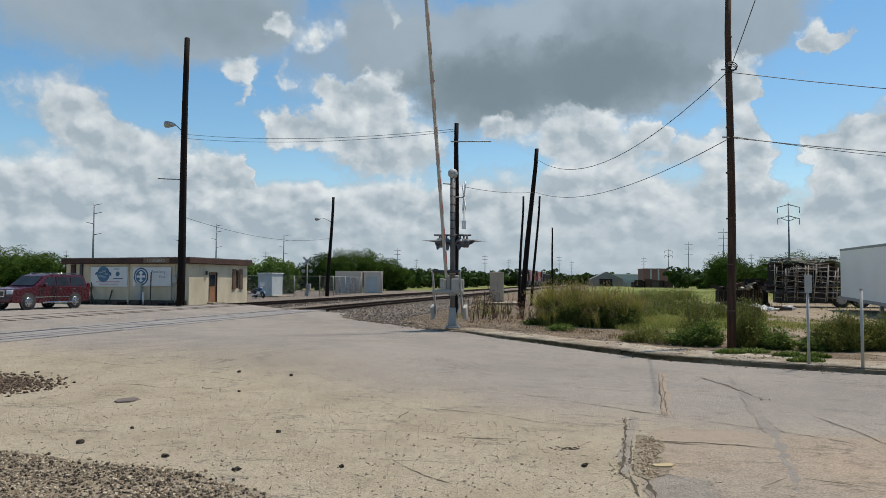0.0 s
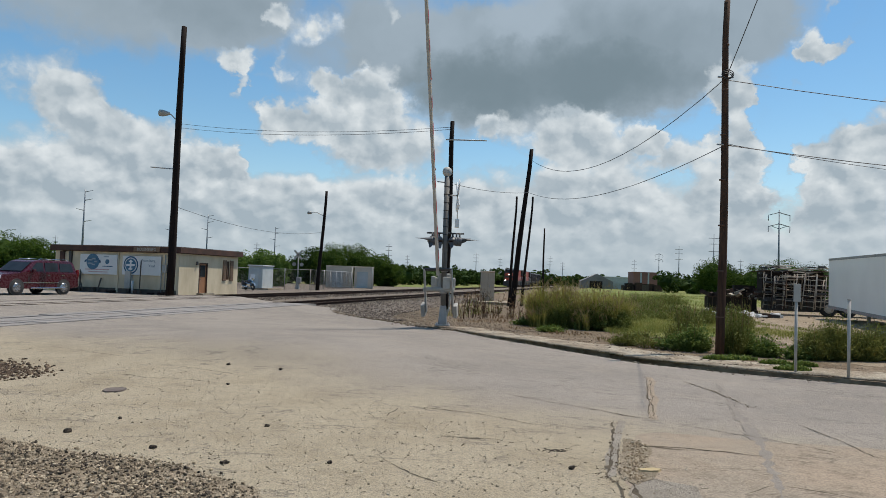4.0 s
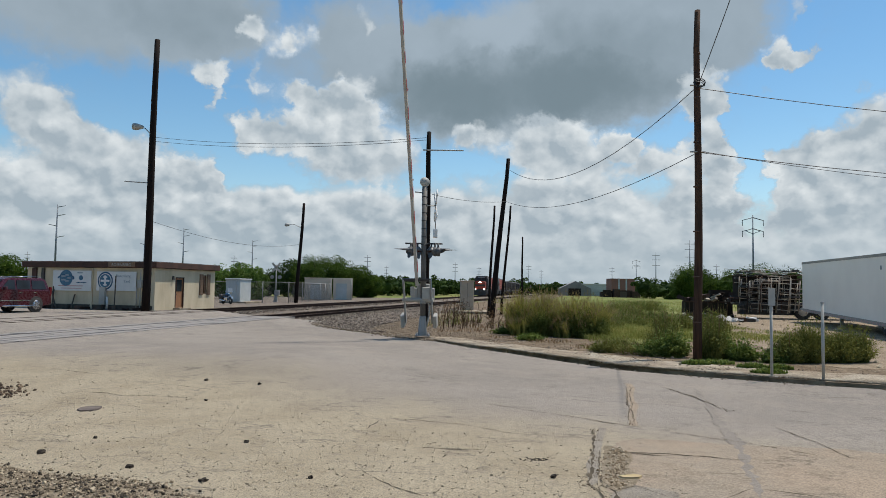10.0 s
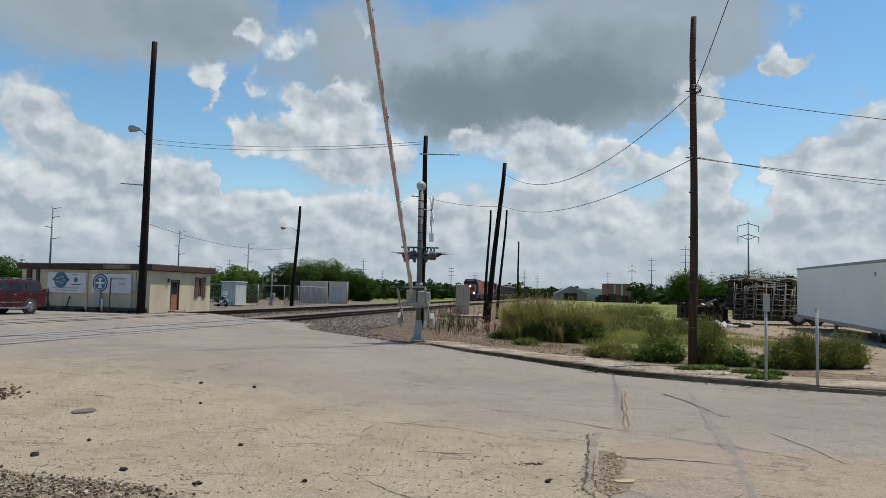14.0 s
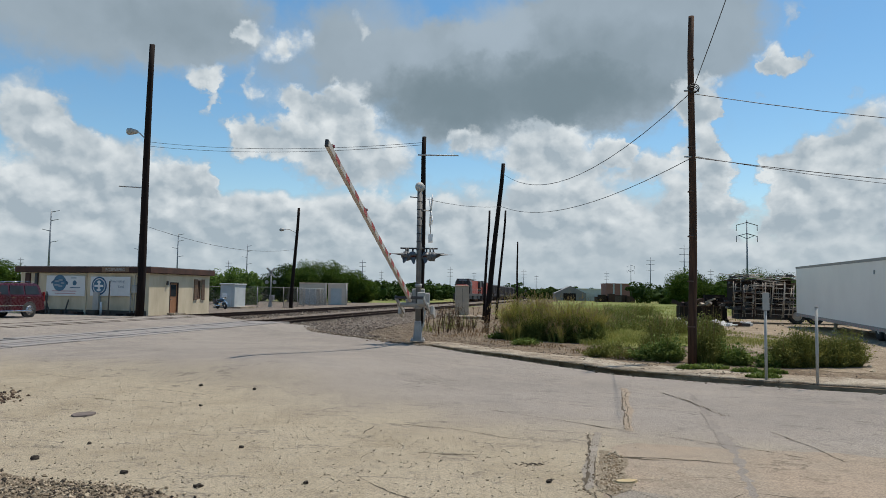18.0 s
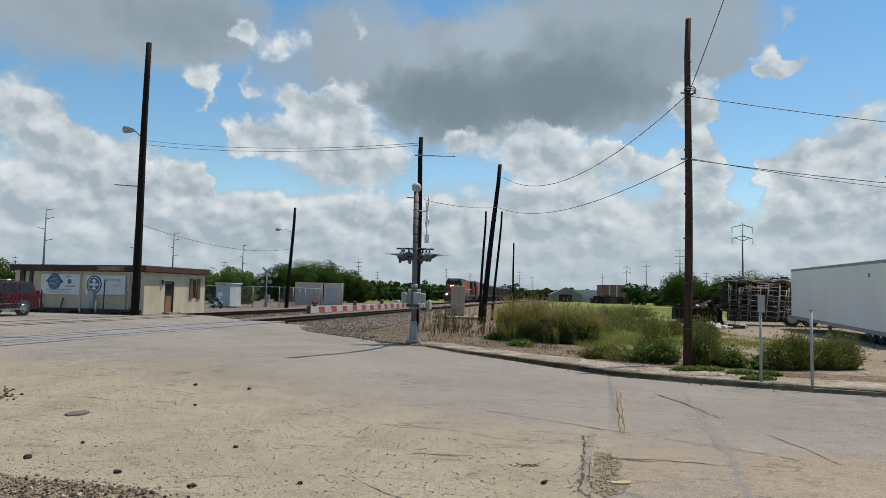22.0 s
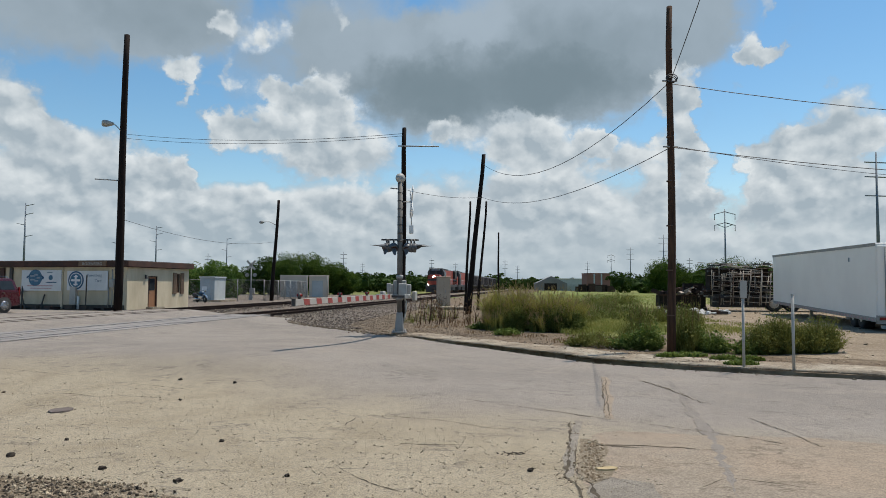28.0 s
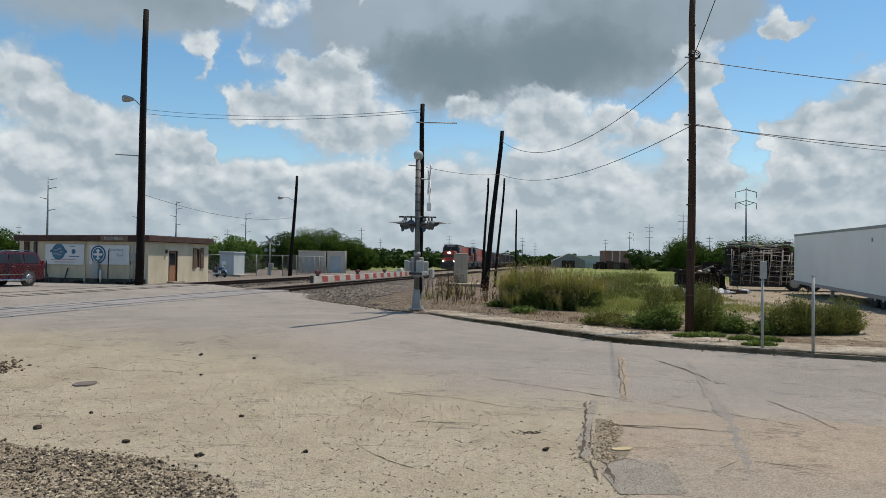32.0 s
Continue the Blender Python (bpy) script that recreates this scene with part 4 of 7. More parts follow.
# ---- poles ----
def wooden_pole(x, y, h, r, lx=0.0, ly=0.0, material=POLE, label="", name="utility_pole"):
    p = thing(name, label, "utility pole", pose(x, y, 0), "utility poles")
    bm = B()
    n = 9
    prev = None
    for i in range(n + 1):
        t = i / n
        c = Vector((lx * t + 0.03 * math.sin(t * 5 + x) * (0 < i < n), ly * t, h * t - 0.05 * (i == 0)))
        ring = [bm.verts.new(c + Vector((math.cos(a * math.tau / 12), math.sin(a * math.tau / 12), 0)) * r * (1 - 0.35 * t)) for a in range(12)]
        if prev:
            for a in range(12):
                bm.faces.new((prev[a], prev[(a + 1) % 12], ring[(a + 1) % 12], ring[a])).smooth = True
        else:
            bm.faces.new(ring[::-1])
        prev = ring
    bm.faces.new(prev)
    part("shaft", bm, material, p)
    return p


def cable(a, b, sag, r=0.010, label="thin black overhead cable strung between poles", n=16):
    a, b = Vector(a), Vector(b)
    side = (b - a).cross(Vector((0, 0, 1))).normalized()
    v, f = [], []
    for i in range(n + 1):
        p = a.lerp(b, i / n) - Vector((0, 0, sag * 4 * (i / n) * (1 - i / n)))
        k = len(v)
        v += [p + side * r, p + Vector((0, 0, r)), p - side * r, p - Vector((0, 0, r))]
        if i:
            f += [(k - 4 + j, k - 4 + (j + 1) % 4, k + (j + 1) % 4, k + j) for j in range(4)]
    return tagged(raw("overhead_cable", v, f, WIRE), label, "cable", "overhead cables")


def build_poles():
    lp = wooden_pole(-17.55, 41.4, 16.3, 0.24, 0.1, 0, POLE, "tall dark wooden pole with a street lamp beside the office")
    # street lamp arm and head
    part("lamp_arm", pipe(B(), [(0, -0.1, 10.5), (-0.3, -0.3, 10.85), (-0.55, -0.5, 10.9)], 0.03), STEEL, lp)
    bm = B()
    lathe(bm, [(0, 0.06), (0.12, 0.12), (0.4, 0.2), (0.6, 0.19), (0.66, 0.1)], (-0.35, -0.35, 10.9), (-1, -0.4, -0.02), 14)
    part("lamp_head", bm, GREYBOX, lp, "grey street lamp head")
    part("crossarm", pipe(B(), [(0, -0.1, 7.62), (-1.35, -0.4, 7.66)], 0.035), STEEL, lp)
    gp = wooden_pole(-0.84, 31.0, 8.6, 0.145, 0.06, 0, POLE, "dark wooden pole behind the crossing signal")
    part("crossarm", pipe(B(), [(-0.2, -0.15, 7.75), (1.6, -0.15, 7.75)], 0.03), STEEL, gp)
    wooden_pole(2.66, 39.5, 9.05, 0.165, 0.86, 0, POLE, "dark wooden pole leaning over the scrub")
    wooden_pole(2.78, 44.0, 6.9, 0.095, 0.3, 0, POLE, "thin dark wooden pole")
    wooden_pole(3.68, 45.5, 7.1, 0.095, 0.55, 0, POLE, "thin dark wooden pole")
    wooden_pole(8.4, 76.0, 7.4, 0.12, 0.0, 0, POLE, "thin dark wooden pole")
    fp = wooden_pole(-14.9, 70.8, 10.1, 0.2, 0.55, 0, POLE, "dark wooden pole by the fenced yard")
    part("lamp_arm", pipe(B(), [(0.3, 0, 7.6), (-0.3, -0.2, 7.9), (-0.8, -0.4, 7.85)], 0.03), STEEL, fp)
    part("lamp_head", lathe(B(), [(0, 0.05), (0.1, 0.14), (0.4, 0.16), (0.5, 0.06)], (-0.75, -0.4, 7.85), (-1, -0.2, -0.1), 10), STEEL, fp)
    rp = wooden_pole(5.95, 16.6, 8.4, 0.104, 0.05, 0, POLEB, "weathered brown wooden pole on the sidewalk")
    # a coil of spare cable and its brackets near the top
    bm = B()
    for k in range(3):
        ring = [(0.03 + math.cos(a * 0.524) * (0.11 + 0.015 * k), -0.12 - 0.02 * k, 6.55 + 0.02 * k + math.sin(a * 0.524) * (0.07 + 0.015 * k)) for a in range(13)]
        pipe(bm, ring, 0.011, 5)
    part("cable_coil", bm, WIRE, rp, "loose coil of black cable")
    for z in (6.55, 4.95):
        part("cable_bracket", pipe(B(), [(-0.16, -0.05, z), (0.2, -0.05, z)], 0.02), STEEL, rp)
    for k in range(7):
        part("pole_band", lathe(B(), [(0, 0.1035 - 0.0047 * k), (0.03, 0.1035 - 0.0047 * k)], (0.006 * k, 0, 0.9 + k * 1.07), (0, 0, 1), 12), RUST, rp)
    # cables
    g = Vector((-0.75, 31, 8.35))
    l = Vector((-17.5, 41.4, 10.4))
    r1, r2 = Vector((6, 16.6, 6.55)), Vector((6, 16.6, 4.95))
    lean = Vector((3.45, 39.5, 8.5))
    cable(l, g, 0.35)
    cable(l + Vector((0, 0, -0.25)), g + Vector((0, 0, -0.1)), 0.35)
    cable(r1, lean, 1.35, 0.012)
    cable(r2, Vector((3.42, 39.5, 6.6)), 0.75, 0.010)
    cable(Vector((3.42, 39.5, 6.6)), Vector((-0.6, 31, 5.8)), 0.15, 0.010)
    cable(r1 + Vector((0, 0, -0.05)), (34, 22, 8.1), 0.9)
    cable(r2, (34, 24, 6.2), 0.7, 0.010)
    cable(r2 + Vector((0, 0, 0.03)), (40, 40, 8.6), 0.7, 0.008)
    cable(r1, (5.79, 11.50, 9.67), 0.1, 0.010)
    cable((-17.5, 41.4, 5.4), (-14.7, 70.8, 5.9), 0.7, 0.012)


build_poles()


# ---- the crossing signal ----
MAST = Vector((-0.68, 22.6, 0.1))


def build_signal():
    s = thing("crossing_signal", "silver crossing signal mast with hooded lamps and grey gate mechanism", "crossing signal", Matrix.Translation(MAST))
    H = 4.85
    part("mast", rod(B(), (0, 0, 0.3), (0, 0, H), 0.085, 0.085, 14), MASTGREY, s)
    for k in range(7):
        part("mast_band", lathe(B(), [(0, 0.092), (0.03, 0.092)], (0, 0, 2.9 + k * 0.26), (0, 0, 1), 14), BLACK, s)
    bm = B()
    bx(bm, (0, 0, 0.32), (0.3, 0.3, 0.64), top=0.68)
    part("base", soften(bm, 0.03), SILVER, s, "flared aluminium mast base")
    part("base_plate", bx(B(), (0, 0, 0.02), (0.46, 0.46, 0.04)), SILVER, s)
    for i in range(4):
        part("anchor_bolt", rod(B(), (0.18 * (1 if i % 2 else -1), 0.18 * (1 if i > 1 else -1), 0), (0.18 * (1 if i % 2 else -1), 0.18 * (1 if i > 1 else -1), 0.1), 0.02), STEEL, s)
    # bell on top
    bm = B()
    lathe(bm, [(-0.06, 0.02), (-0.05, 0.15), (0.0, 0.165), (0.05, 0.15), (0.08, 0.05)], (0, -0.02, H + 0.1), (0.35, -1, 0.1), 18)
    part("bell", bm, GREYBOX, s, "round crossing bell")
    part("bracket", pipe(B(), [(0, 0, H - 0.25), (-0.32, 0, H - 0.22)], 0.02), STEEL, s)
    # crossbuck, seen from behind its edge
    for a in (50, -50):
        bm = B()
        bx(bm, (0, 0, 0), (0.02, 0.22, 1.2), pose(0.36, 0.12, 4.2, 0, 0, 7) @ pose(0, 0, 0, a * 0.9, 0, 0) )
        part("crossbuck_blade", bm, WHITE, s, "white crossbuck blade")
    part("crossbuck_arm", pipe(B(), [(0, 0.05, 4.2), (0.36, 0.12, 4.2)], 0.02), STEEL, s)
    part("sign_stem", rod(B(), (0.36, 0.12, 3.3), (0.36, 0.12, 3.9), 0.015), STEEL, s)
    part("track_sign", bx(B(), (0.36, 0.12, 3.3), (0.14, 0.2, 0.26)), WHITE, s)
    # lamp crossarm and hooded lamps: one pair looks along the road, the other back across it
    z = 2.72
    part("lamp_arm", pipe(B(), [(-0.6, 0, z + 0.24), (0.6, 0, z + 0.24)], 0.026, 8), BLACK, s)
    for x, way, long in ((-0.36, (-0.96, -0.25, -0.03), 0.6), (-0.2, (0.12, -0.45, -0.85), 0.36), (-0.42, (-0.15, -0.5, -0.85), 0.34),
                         (0.36, (0.97, -0.2, 0.02), 0.45), (0.46, (0.95, 0.3, -0.03), 0.64), (0.24, (-0.1, -0.45, -0.85), 0.34)):
        way = Vector(way).normalized()
        c = Vector((x, -0.03, z - 0.02))
        lamp = part("flasher", lathe(B(), [(-0.16, 0.03), (-0.12, 0.11), (0.0, 0.15), (0.04, 0.15)], c, way, 14), VISOR, s, "hooded crossing lamp")
        part("lens", lathe(B(), [(0.03, 0.14), (0.05, 0.09)], c, way, 14), DARKLENS, lamp)
        part("hanger", rod(B(), c + Vector((0, 0, 0.1)), c + Vector((0, 0.03, 0.27)), 0.028), BLACK, lamp)
        # visor: a long half tube over the lens
        bm = B()
        up = Vector((0, 0, 1))
        side = way.cross(up).normalized()
        rings = []
        for i in range(6):
            t = i / 5
            ring = []
            for k in range(11):
                a = radians(-25 + 230 * k / 10)
                reach = 0.04 + long * t * (0.25 + 0.75 * max(0.0, math.sin(a)))
                ring.append(bm.verts.new(c + way * reach + side * math.cos(a) * 0.13 * (1 - 0.45 * t) + up * (math.sin(a) * 0.13 * (1 - 0.55 * t) + 0.04 * t * t)))
            rings.append(ring)
        for p, o in zip(rings, rings[1:]):
            for k in range(10):
                bm.faces.new((p[k], p[k + 1], o[k + 1], o[k])).smooth = True
        part("visor", bm, VISOR if x < 0.4 else BLACK, lamp)
    # gate mechanism
    part("mechanism_box", soften(bx(B(), (0.0, 0.22, 1.36), (0.42, 0.36, 0.62)), 0.03), GREYBOX, s, "grey gate mechanism box")
    for x in (-0.3, 0.27):
        part("motor_box", soften(bx(B(), (x, 0.12, 1.34), (0.2, 0.26, 0.4)), 0.03), GREYBOX, s)
    part("cover_plate", soften(bx(B(), (0.1, -0.12, 1.36), (0.26, 0.08, 0.4)), 0.02), GREYBOX, s)
    part("clamp", lathe(B(), [(0, 0.11), (0.1, 0.11)], (0, 0, 1.02), (0, 0, 1), 12), STEEL, s)
    part("clamp", lathe(B(), [(0, 0.11), (0.1, 0.11)], (0, 0, 1.72), (0, 0, 1), 12), STEEL, s)
    part("cable_hose", pipe(B(), [(0.1, 0.05, 1.2), (0.22, -0.05, 0.95), (0.2, -0.05, 0.6), (0.1, 0, 0.25)], 0.028), GREYBOX, s)
    part("junction_box", soften(bx(B(), (-0.34, -0.02, 1.42), (0.14, 0.12, 0.3)), 0.02), GREYBOX, s)
    return s


PIVOT = Vector((-0.84, 22.6, 1.25))
ARM_WAY = radians(188.66)


def arm_pose(deg):
    """The arm's space: x runs out along it, z up when it lies level; deg: how far it is raised."""
    return Matrix.Translation(PIVOT) @ pose(0, 0, 0, 0, 0, 90 - math.degrees(ARM_WAY)) @ pose(0, 0, 0, 0, -deg, 0)


ARMWHITE = mat("arm_white", (0.47, 0.43, 0.375), (0.36, 0.32, 0.27), 0.6, scale=2, fine=40, bump=0.1)


def build_arm():
    a = thing("gate_arm", "red and white striped crossing gate arm with small red lamps", "gate arm", arm_pose(68))
    L = 9.78
    n = 23
    bm = B()
    v = [bm.verts.new((x, y, z)) for x, h in ((0.5, 0.135), (L, 0.115)) for y, z in ((-0.042, -h / 2), (0.042, -h / 2), (0.042, h / 2), (-0.042, h / 2))]
    for f in ((0, 1, 2, 3), (7, 6, 5, 4), (0, 4, 5, 1), (1, 5, 6, 2), (2, 6, 7, 3), (3, 7, 4, 0)):
        bm.faces.new([v[k] for k in f])
    part("beam", bm, ARMWHITE, a, "off-white tapered beam")
    for i in range(1, n, 2):
        x0, x1 = 0.55 + (L - 0.6) * i / n, 0.55 + (L - 0.6) * (i + 1) / n
        for y in (-0.044, 0.044):
            bm = B()
            h0, h1 = 0.131 - 0.02 * i / n, 0.131 - 0.02 * (i + 1) / n
            v = [bm.verts.new((x, y + o, z)) for o in (-0.002, 0.002) for x, z in ((x0, -h0 / 2), (x1 - 0.06, -h1 / 2), (x1, h1 / 2), (x0 + 0.06, h0 / 2))]
            for f in ((0, 1, 2, 3), (7, 6, 5, 4), (0, 4, 5, 1), (1, 5, 6, 2), (2, 6, 7, 3), (3, 7, 4, 0)):
                bm.faces.new([v[k] for k in f])
            part("stripe", bm, RED, a)
    # the yoke: two side bars past the mast, a cross plate at the arm's root, counterweights behind
    for y in (0.44, -0.44):
        part("yoke_bar", soften(bx(B(), (-0.05, y, 0), (1.5, 0.05, 0.13)), 0.01), STEEL, a)
        part("counterweight", soften(bx(B(), (-0.72, y + 0.09 * (1 if y > 0 else -1), 0), (0.42, 0.12, 0.3)), 0.02), GREYBOX, a, "grey counterweight")
    part("cross_plate", bx(B(), (0.68, 0, 0), (0.08, 0.9, 0.07)), BLACK, a, "dark cross plate")
    part("hub", rod(B(), (0, -0.5, 0), (0, 0.5, 0), 0.07, 0.07, 12), GREYBOX, a)
    for x in (3.9, 6.6, 9.45):
        lamp = part("arm_lamp", rod(B(), (x, 0, 0.055), (x, 0, 0.16), 0.035, 0.032, 10), BLACK, a, "small red gate lamp")
        part("lens", rod(B(), (x, -0.05, 0.13), (x, 0.05, 0.13), 0.028, 0.028, 10), TAIL, lamp)
    part("end_cap", bx(B(), (L, 0, 0), (0.06, 0.06, 0.14)), BLACK, a)
    return a


build_signal()
ARM = build_arm()


# ---- vehicles ----
RIMGREY = mat("polished_rim", (0.40, 0.40, 0.41), (0.25, 0.25, 0.26), 0.25, metal=0.8, scale=3, fine=20, bump=0.0)


def wheel(parent, x, y, r, w, rim=RIMGREY, dual=False):
    """A wheel with its axle along local y."""
    t = part("wheel", lathe(B(), [(-w / 2, r * 0.62), (-w / 2, r * 0.9), (-w * 0.36, r), (w * 0.36, r), (w / 2, r * 0.9), (w / 2, r * 0.62)], (x, y, r), (0, 1, 0), 24), TYRE, parent)
    bm = B()
    lathe(bm, [(-w / 2 - 0.012, r * 0.2), (-w / 2 - 0.02, r * 0.3), (-w / 2 - 0.006, r * 0.64), (w / 2 + 0.006, r * 0.64), (w / 2 + 0.02, r * 0.3), (w / 2 + 0.012, r * 0.2)], (x, y, r), (0, 1, 0), 20)
    rimo = part("rim", bm, rim, t)
    out = 1 if y > 0 else -1
    for k in range(6):
        m = Matrix.Translation((x, y + out * (w / 2 + 0.014), r)) @ Matrix.Rotation(k * math.tau / 6, 4, "Y")
        part("rim_slot", bx(B(), (r * 0.47, 0, 0), (r * 0.2, 0.02, r * 0.16), m), BLACK, t)
    return t


def build_suv():
    # nose along local -x, so that it drives away to the left
    s = thing("parked_suv", "maroon full-size sport utility vehicle with chrome wheels", "car", pose(-23.95, 37.8, 0.0, 0, 0, 75))
    L, W = 5.1, 2.0
    body = [(-2.55, 0.42), (-2.55, 0.78), (-2.48, 1.02), (-2.38, 1.1), (-1.2, 1.2), (-1.0, 1.22), (2.42, 1.22), (2.52, 1.0), (2.55, 0.72), (2.52, 0.4), (1.95, 0.34), (-1.05, 0.34), (-2.0, 0.36)]
    bm = prism(B(), body, W)
    part("body", soften(bm, 0.06, 2), CARRED, s)
    cab = [(-1.12, 1.2), (-0.42, 1.8), (-0.1, 1.88), (2.0, 1.88), (2.28, 1.76), (2.46, 1.2)]
    bm = prism(B(), cab, W - 0.1)
    for v in bm.verts:
        v.co.y *= 1 - 0.16 * max(0.0, (v.co.z - 1.2) / 0.68)
    part("cabin", soften(bm, 0.05, 2), CARRED, s)
    for y in (-1, 1):
        for x0, x1, u0, u1 in ((-0.72, 0.15, -0.25, 0.15), (0.27, 1.15, 0.27, 1.13), (1.27, 2.22, 1.25, 2.06)):
            bm = B()
            yy0, yy1 = y * 0.945, y * 0.868
            q = [(x0, yy0, 1.27), (x1, yy0, 1.27), (u1, yy1, 1.74), (u0, yy1, 1.74)]
            a = [bm.verts.new(p) for p in q]
            b = [bm.verts.new((p[0], p[1] - y * 0.03, p[2])) for p in q]
            bm.faces.new(a)
            bm.faces.new(b[::-1])
            for i in range(4):
                bm.faces.new((a[i], a[(i + 1) % 4], b[(i + 1) % 4], b[i]))
            part("side_window", bm, GLASS, s)
        part("running_board", soften(bx(B(), (0.45, y * 1.0, 0.36), (2.3, 0.16, 0.08)), 0.02), CHROME, s)
        part("roof_rail", pipe(B(), [(0.0, y * 0.7, 1.88), (0.1, y * 0.7, 1.95), (1.9, y * 0.7, 1.95), (2.05, y * 0.7, 1.86)], 0.02), CHROME, s)
        part("mirror", soften(bx(B(), (-0.62, y * 1.1, 1.3), (0.14, 0.22, 0.2)), 0.03), CARRED, s)
        part("headlight", soften(bx(B(), (-2.47, y * 0.78, 0.93), (0.16, 0.4, 0.24)), 0.03), LAMP, s)
        part("tail_light", soften(bx(B(), (2.5, y * 0.93, 1.15), (0.1, 0.14, 0.5)), 0.02), TAIL, s)
        for x in (0.45, 1.4):
            part("door_handle", bx(B(), (x, y * 1.005, 1.08), (0.18, 0.03, 0.035)), CHROME, s)
        for x in (-0.85, 0.22, 1.2):
            part("door_gap", bx(B(), (x, y * 0.998, 0.82), (0.012, 0.012, 0.75)), BLACK, s)
        part("side_trim", bx(B(), (0.2, y * 1.004, 0.66), (2.9, 0.012, 0.05)), CHROME, s)
    for x in (-1.55, 1.5):
        for y in (-1, 1):
            part("wheel_arch", lathe(B(), [(0, 0.47), (0.02, 0.45)], (x, y * 0.99, 0.42), (0, y, 0), 22), BLACK, s)
            wheel(s, x, y * 0.9, 0.4, 0.26)
    part("grille", bx(B(), (-2.56, 0, 0.86), (0.06, 1.05, 0.34)), CHROME, s)
    part("grille_mesh", bx(B(), (-2.575, 0, 0.86), (0.05, 0.92, 0.24)), BLACK, s)
    part("bumper", soften(bx(B(), (-2.56, 0, 0.52), (0.2, 1.9, 0.28)), 0.05), CARRED, s)
    part("windscreen", bx(B(), (0, 0, 0), (0.03, 1.5, 0.74), pose(-0.79, 0, 1.52, 0, 49, 0)), GLASS, s)
    part("rear_window", bx(B(), (0, 0, 0), (0.03, 1.5, 0.48), pose(2.4, 0, 1.5, 0, -17, 0)), GLASS, s)
    part("rear_bumper", soften(bx(B(), (2.56, 0, 0.55), (0.16, 1.9, 0.24)), 0.04), CARRED, s)
    return s


def build_trailer():
    # rear at local origin, runs along +y
    t = thing("box_trailer", "long plain white box semi-trailer parked on dirt", "trailer", pose(16.2, 24.6, 0.0, 0.95, 0, -15.7))
    L, W, z0, z1 = 17.0, 2.55, 0.36, 3.2
    bm = B()
    bx(bm, (W / 2, L / 2, (z0 + z1) / 2), (W, L, z1 - z0))
    body = part("body", soften(bm, 0.03), TRAILER, t)
    for x in (-0.005, W + 0.005):
        part("top_rail", bx(B(), (x, L / 2, z1 - 0.06), (0.03, L, 0.12)), STEEL, t)
        part("bottom_rail", bx(B(), (x, L / 2, z0 + 0.09), (0.03, L, 0.16)), STEEL, t)
        me = mesh_of("reflector", bx(B(), (0, 0, 0), (0.02, 0.17, 0.06)), REDINK)
        for k in range(40):
            ob = new("reflector", me)
            ob.parent = t
            ob.matrix_basis = pose(x + (-0.012 if x < 1 else 0.012), 0.3 + k * 0.4, z0 + 0.08)
    # rear doors
    for x0 in (0.04, W / 2 + 0.01):
        door = part("rear_door", soften(bx(B(), (x0 + (W / 2 - 0.05) / 2, -0.02, (z0 + z1) / 2), (W / 2 - 0.05, 0.05, z1 - z0 - 0.2)), 0.01), TRAILER, t)
        for u in (0.25, 0.85):
            part("lock_rod", rod(B(), (x0 + u, -0.07, z0 + 0.1), (x0 + u, -0.07, z1 - 0.15), 0.02), STEEL, door)
        bm = B()
        for i in range(7):
            if i != 3:
                bx(bm, (x0 + 0.3 + i * 0.1, -0.052, 1.25), (0.06, 0.01, 0.1))
        part("lettering", bm, GREYINK, door)
    part("rear_frame", bx(B(), (W / 2, -0.03, z0 + 0.1), (W, 0.12, 0.3)), STEEL, t)
    part("impact_bar", bx(B(), (W / 2, -0.02, 0.2), (W - 0.3, 0.1, 0.12)), STEEL, t)
    for x in (0.5, W - 0.5):
        part("impact_post", bx(B(), (x, 0.0, 0.3), (0.1, 0.06, 0.3)), STEEL, t)
    for x in (0.22, W - 0.22):
        part("tail_light", bx(B(), (x, -0.1, 0.5), (0.3, 0.03, 0.1)), TAIL, t)
    part("subframe", bx(B(), (W / 2, L / 2, z0 - 0.06), (1.0, L - 0.6, 0.12)), BLACK, t)
    part("bogie", bx(B(), (W / 2, 1.9, 0.3), (1.1, 2.8, 0.25)), BLACK, t)
    for y in (2.0, 2.95):
        for x in (0.3, W - 0.3):
            w = lathe(B(), [(-0.2, 0.22), (-0.2, 0.36), (-0.15, 0.41), (0.15, 0.41), (0.2, 0.36), (0.2, 0.22)], (x, y, 0.4), (1, 0, 0), 22)
            wh = part("wheel", w, TYRE, t)
            part("rim", lathe(B(), [(-0.22, 0.1), (-0.17, 0.22), (0.17, 0.22), (0.22, 0.1)], (x, y, 0.4), (1, 0, 0), 18), WHITE, wh)
    for x in (0.45, W - 0.45):
        leg = part("landing_leg", bx(B(), (x, L - 6.5, 0.12), (0.14, 0.14, 0.5)), STEEL, t)
        part("foot", bx(B(), (x, L - 6.5, -0.1), (0.28, 0.3, 0.08)), STEEL, leg)
    part("light_lamp", bx(B(), (-0.02, 2.9, 2.65), (0.04, 0.06, 0.16)), GREYINK, t)
    return t


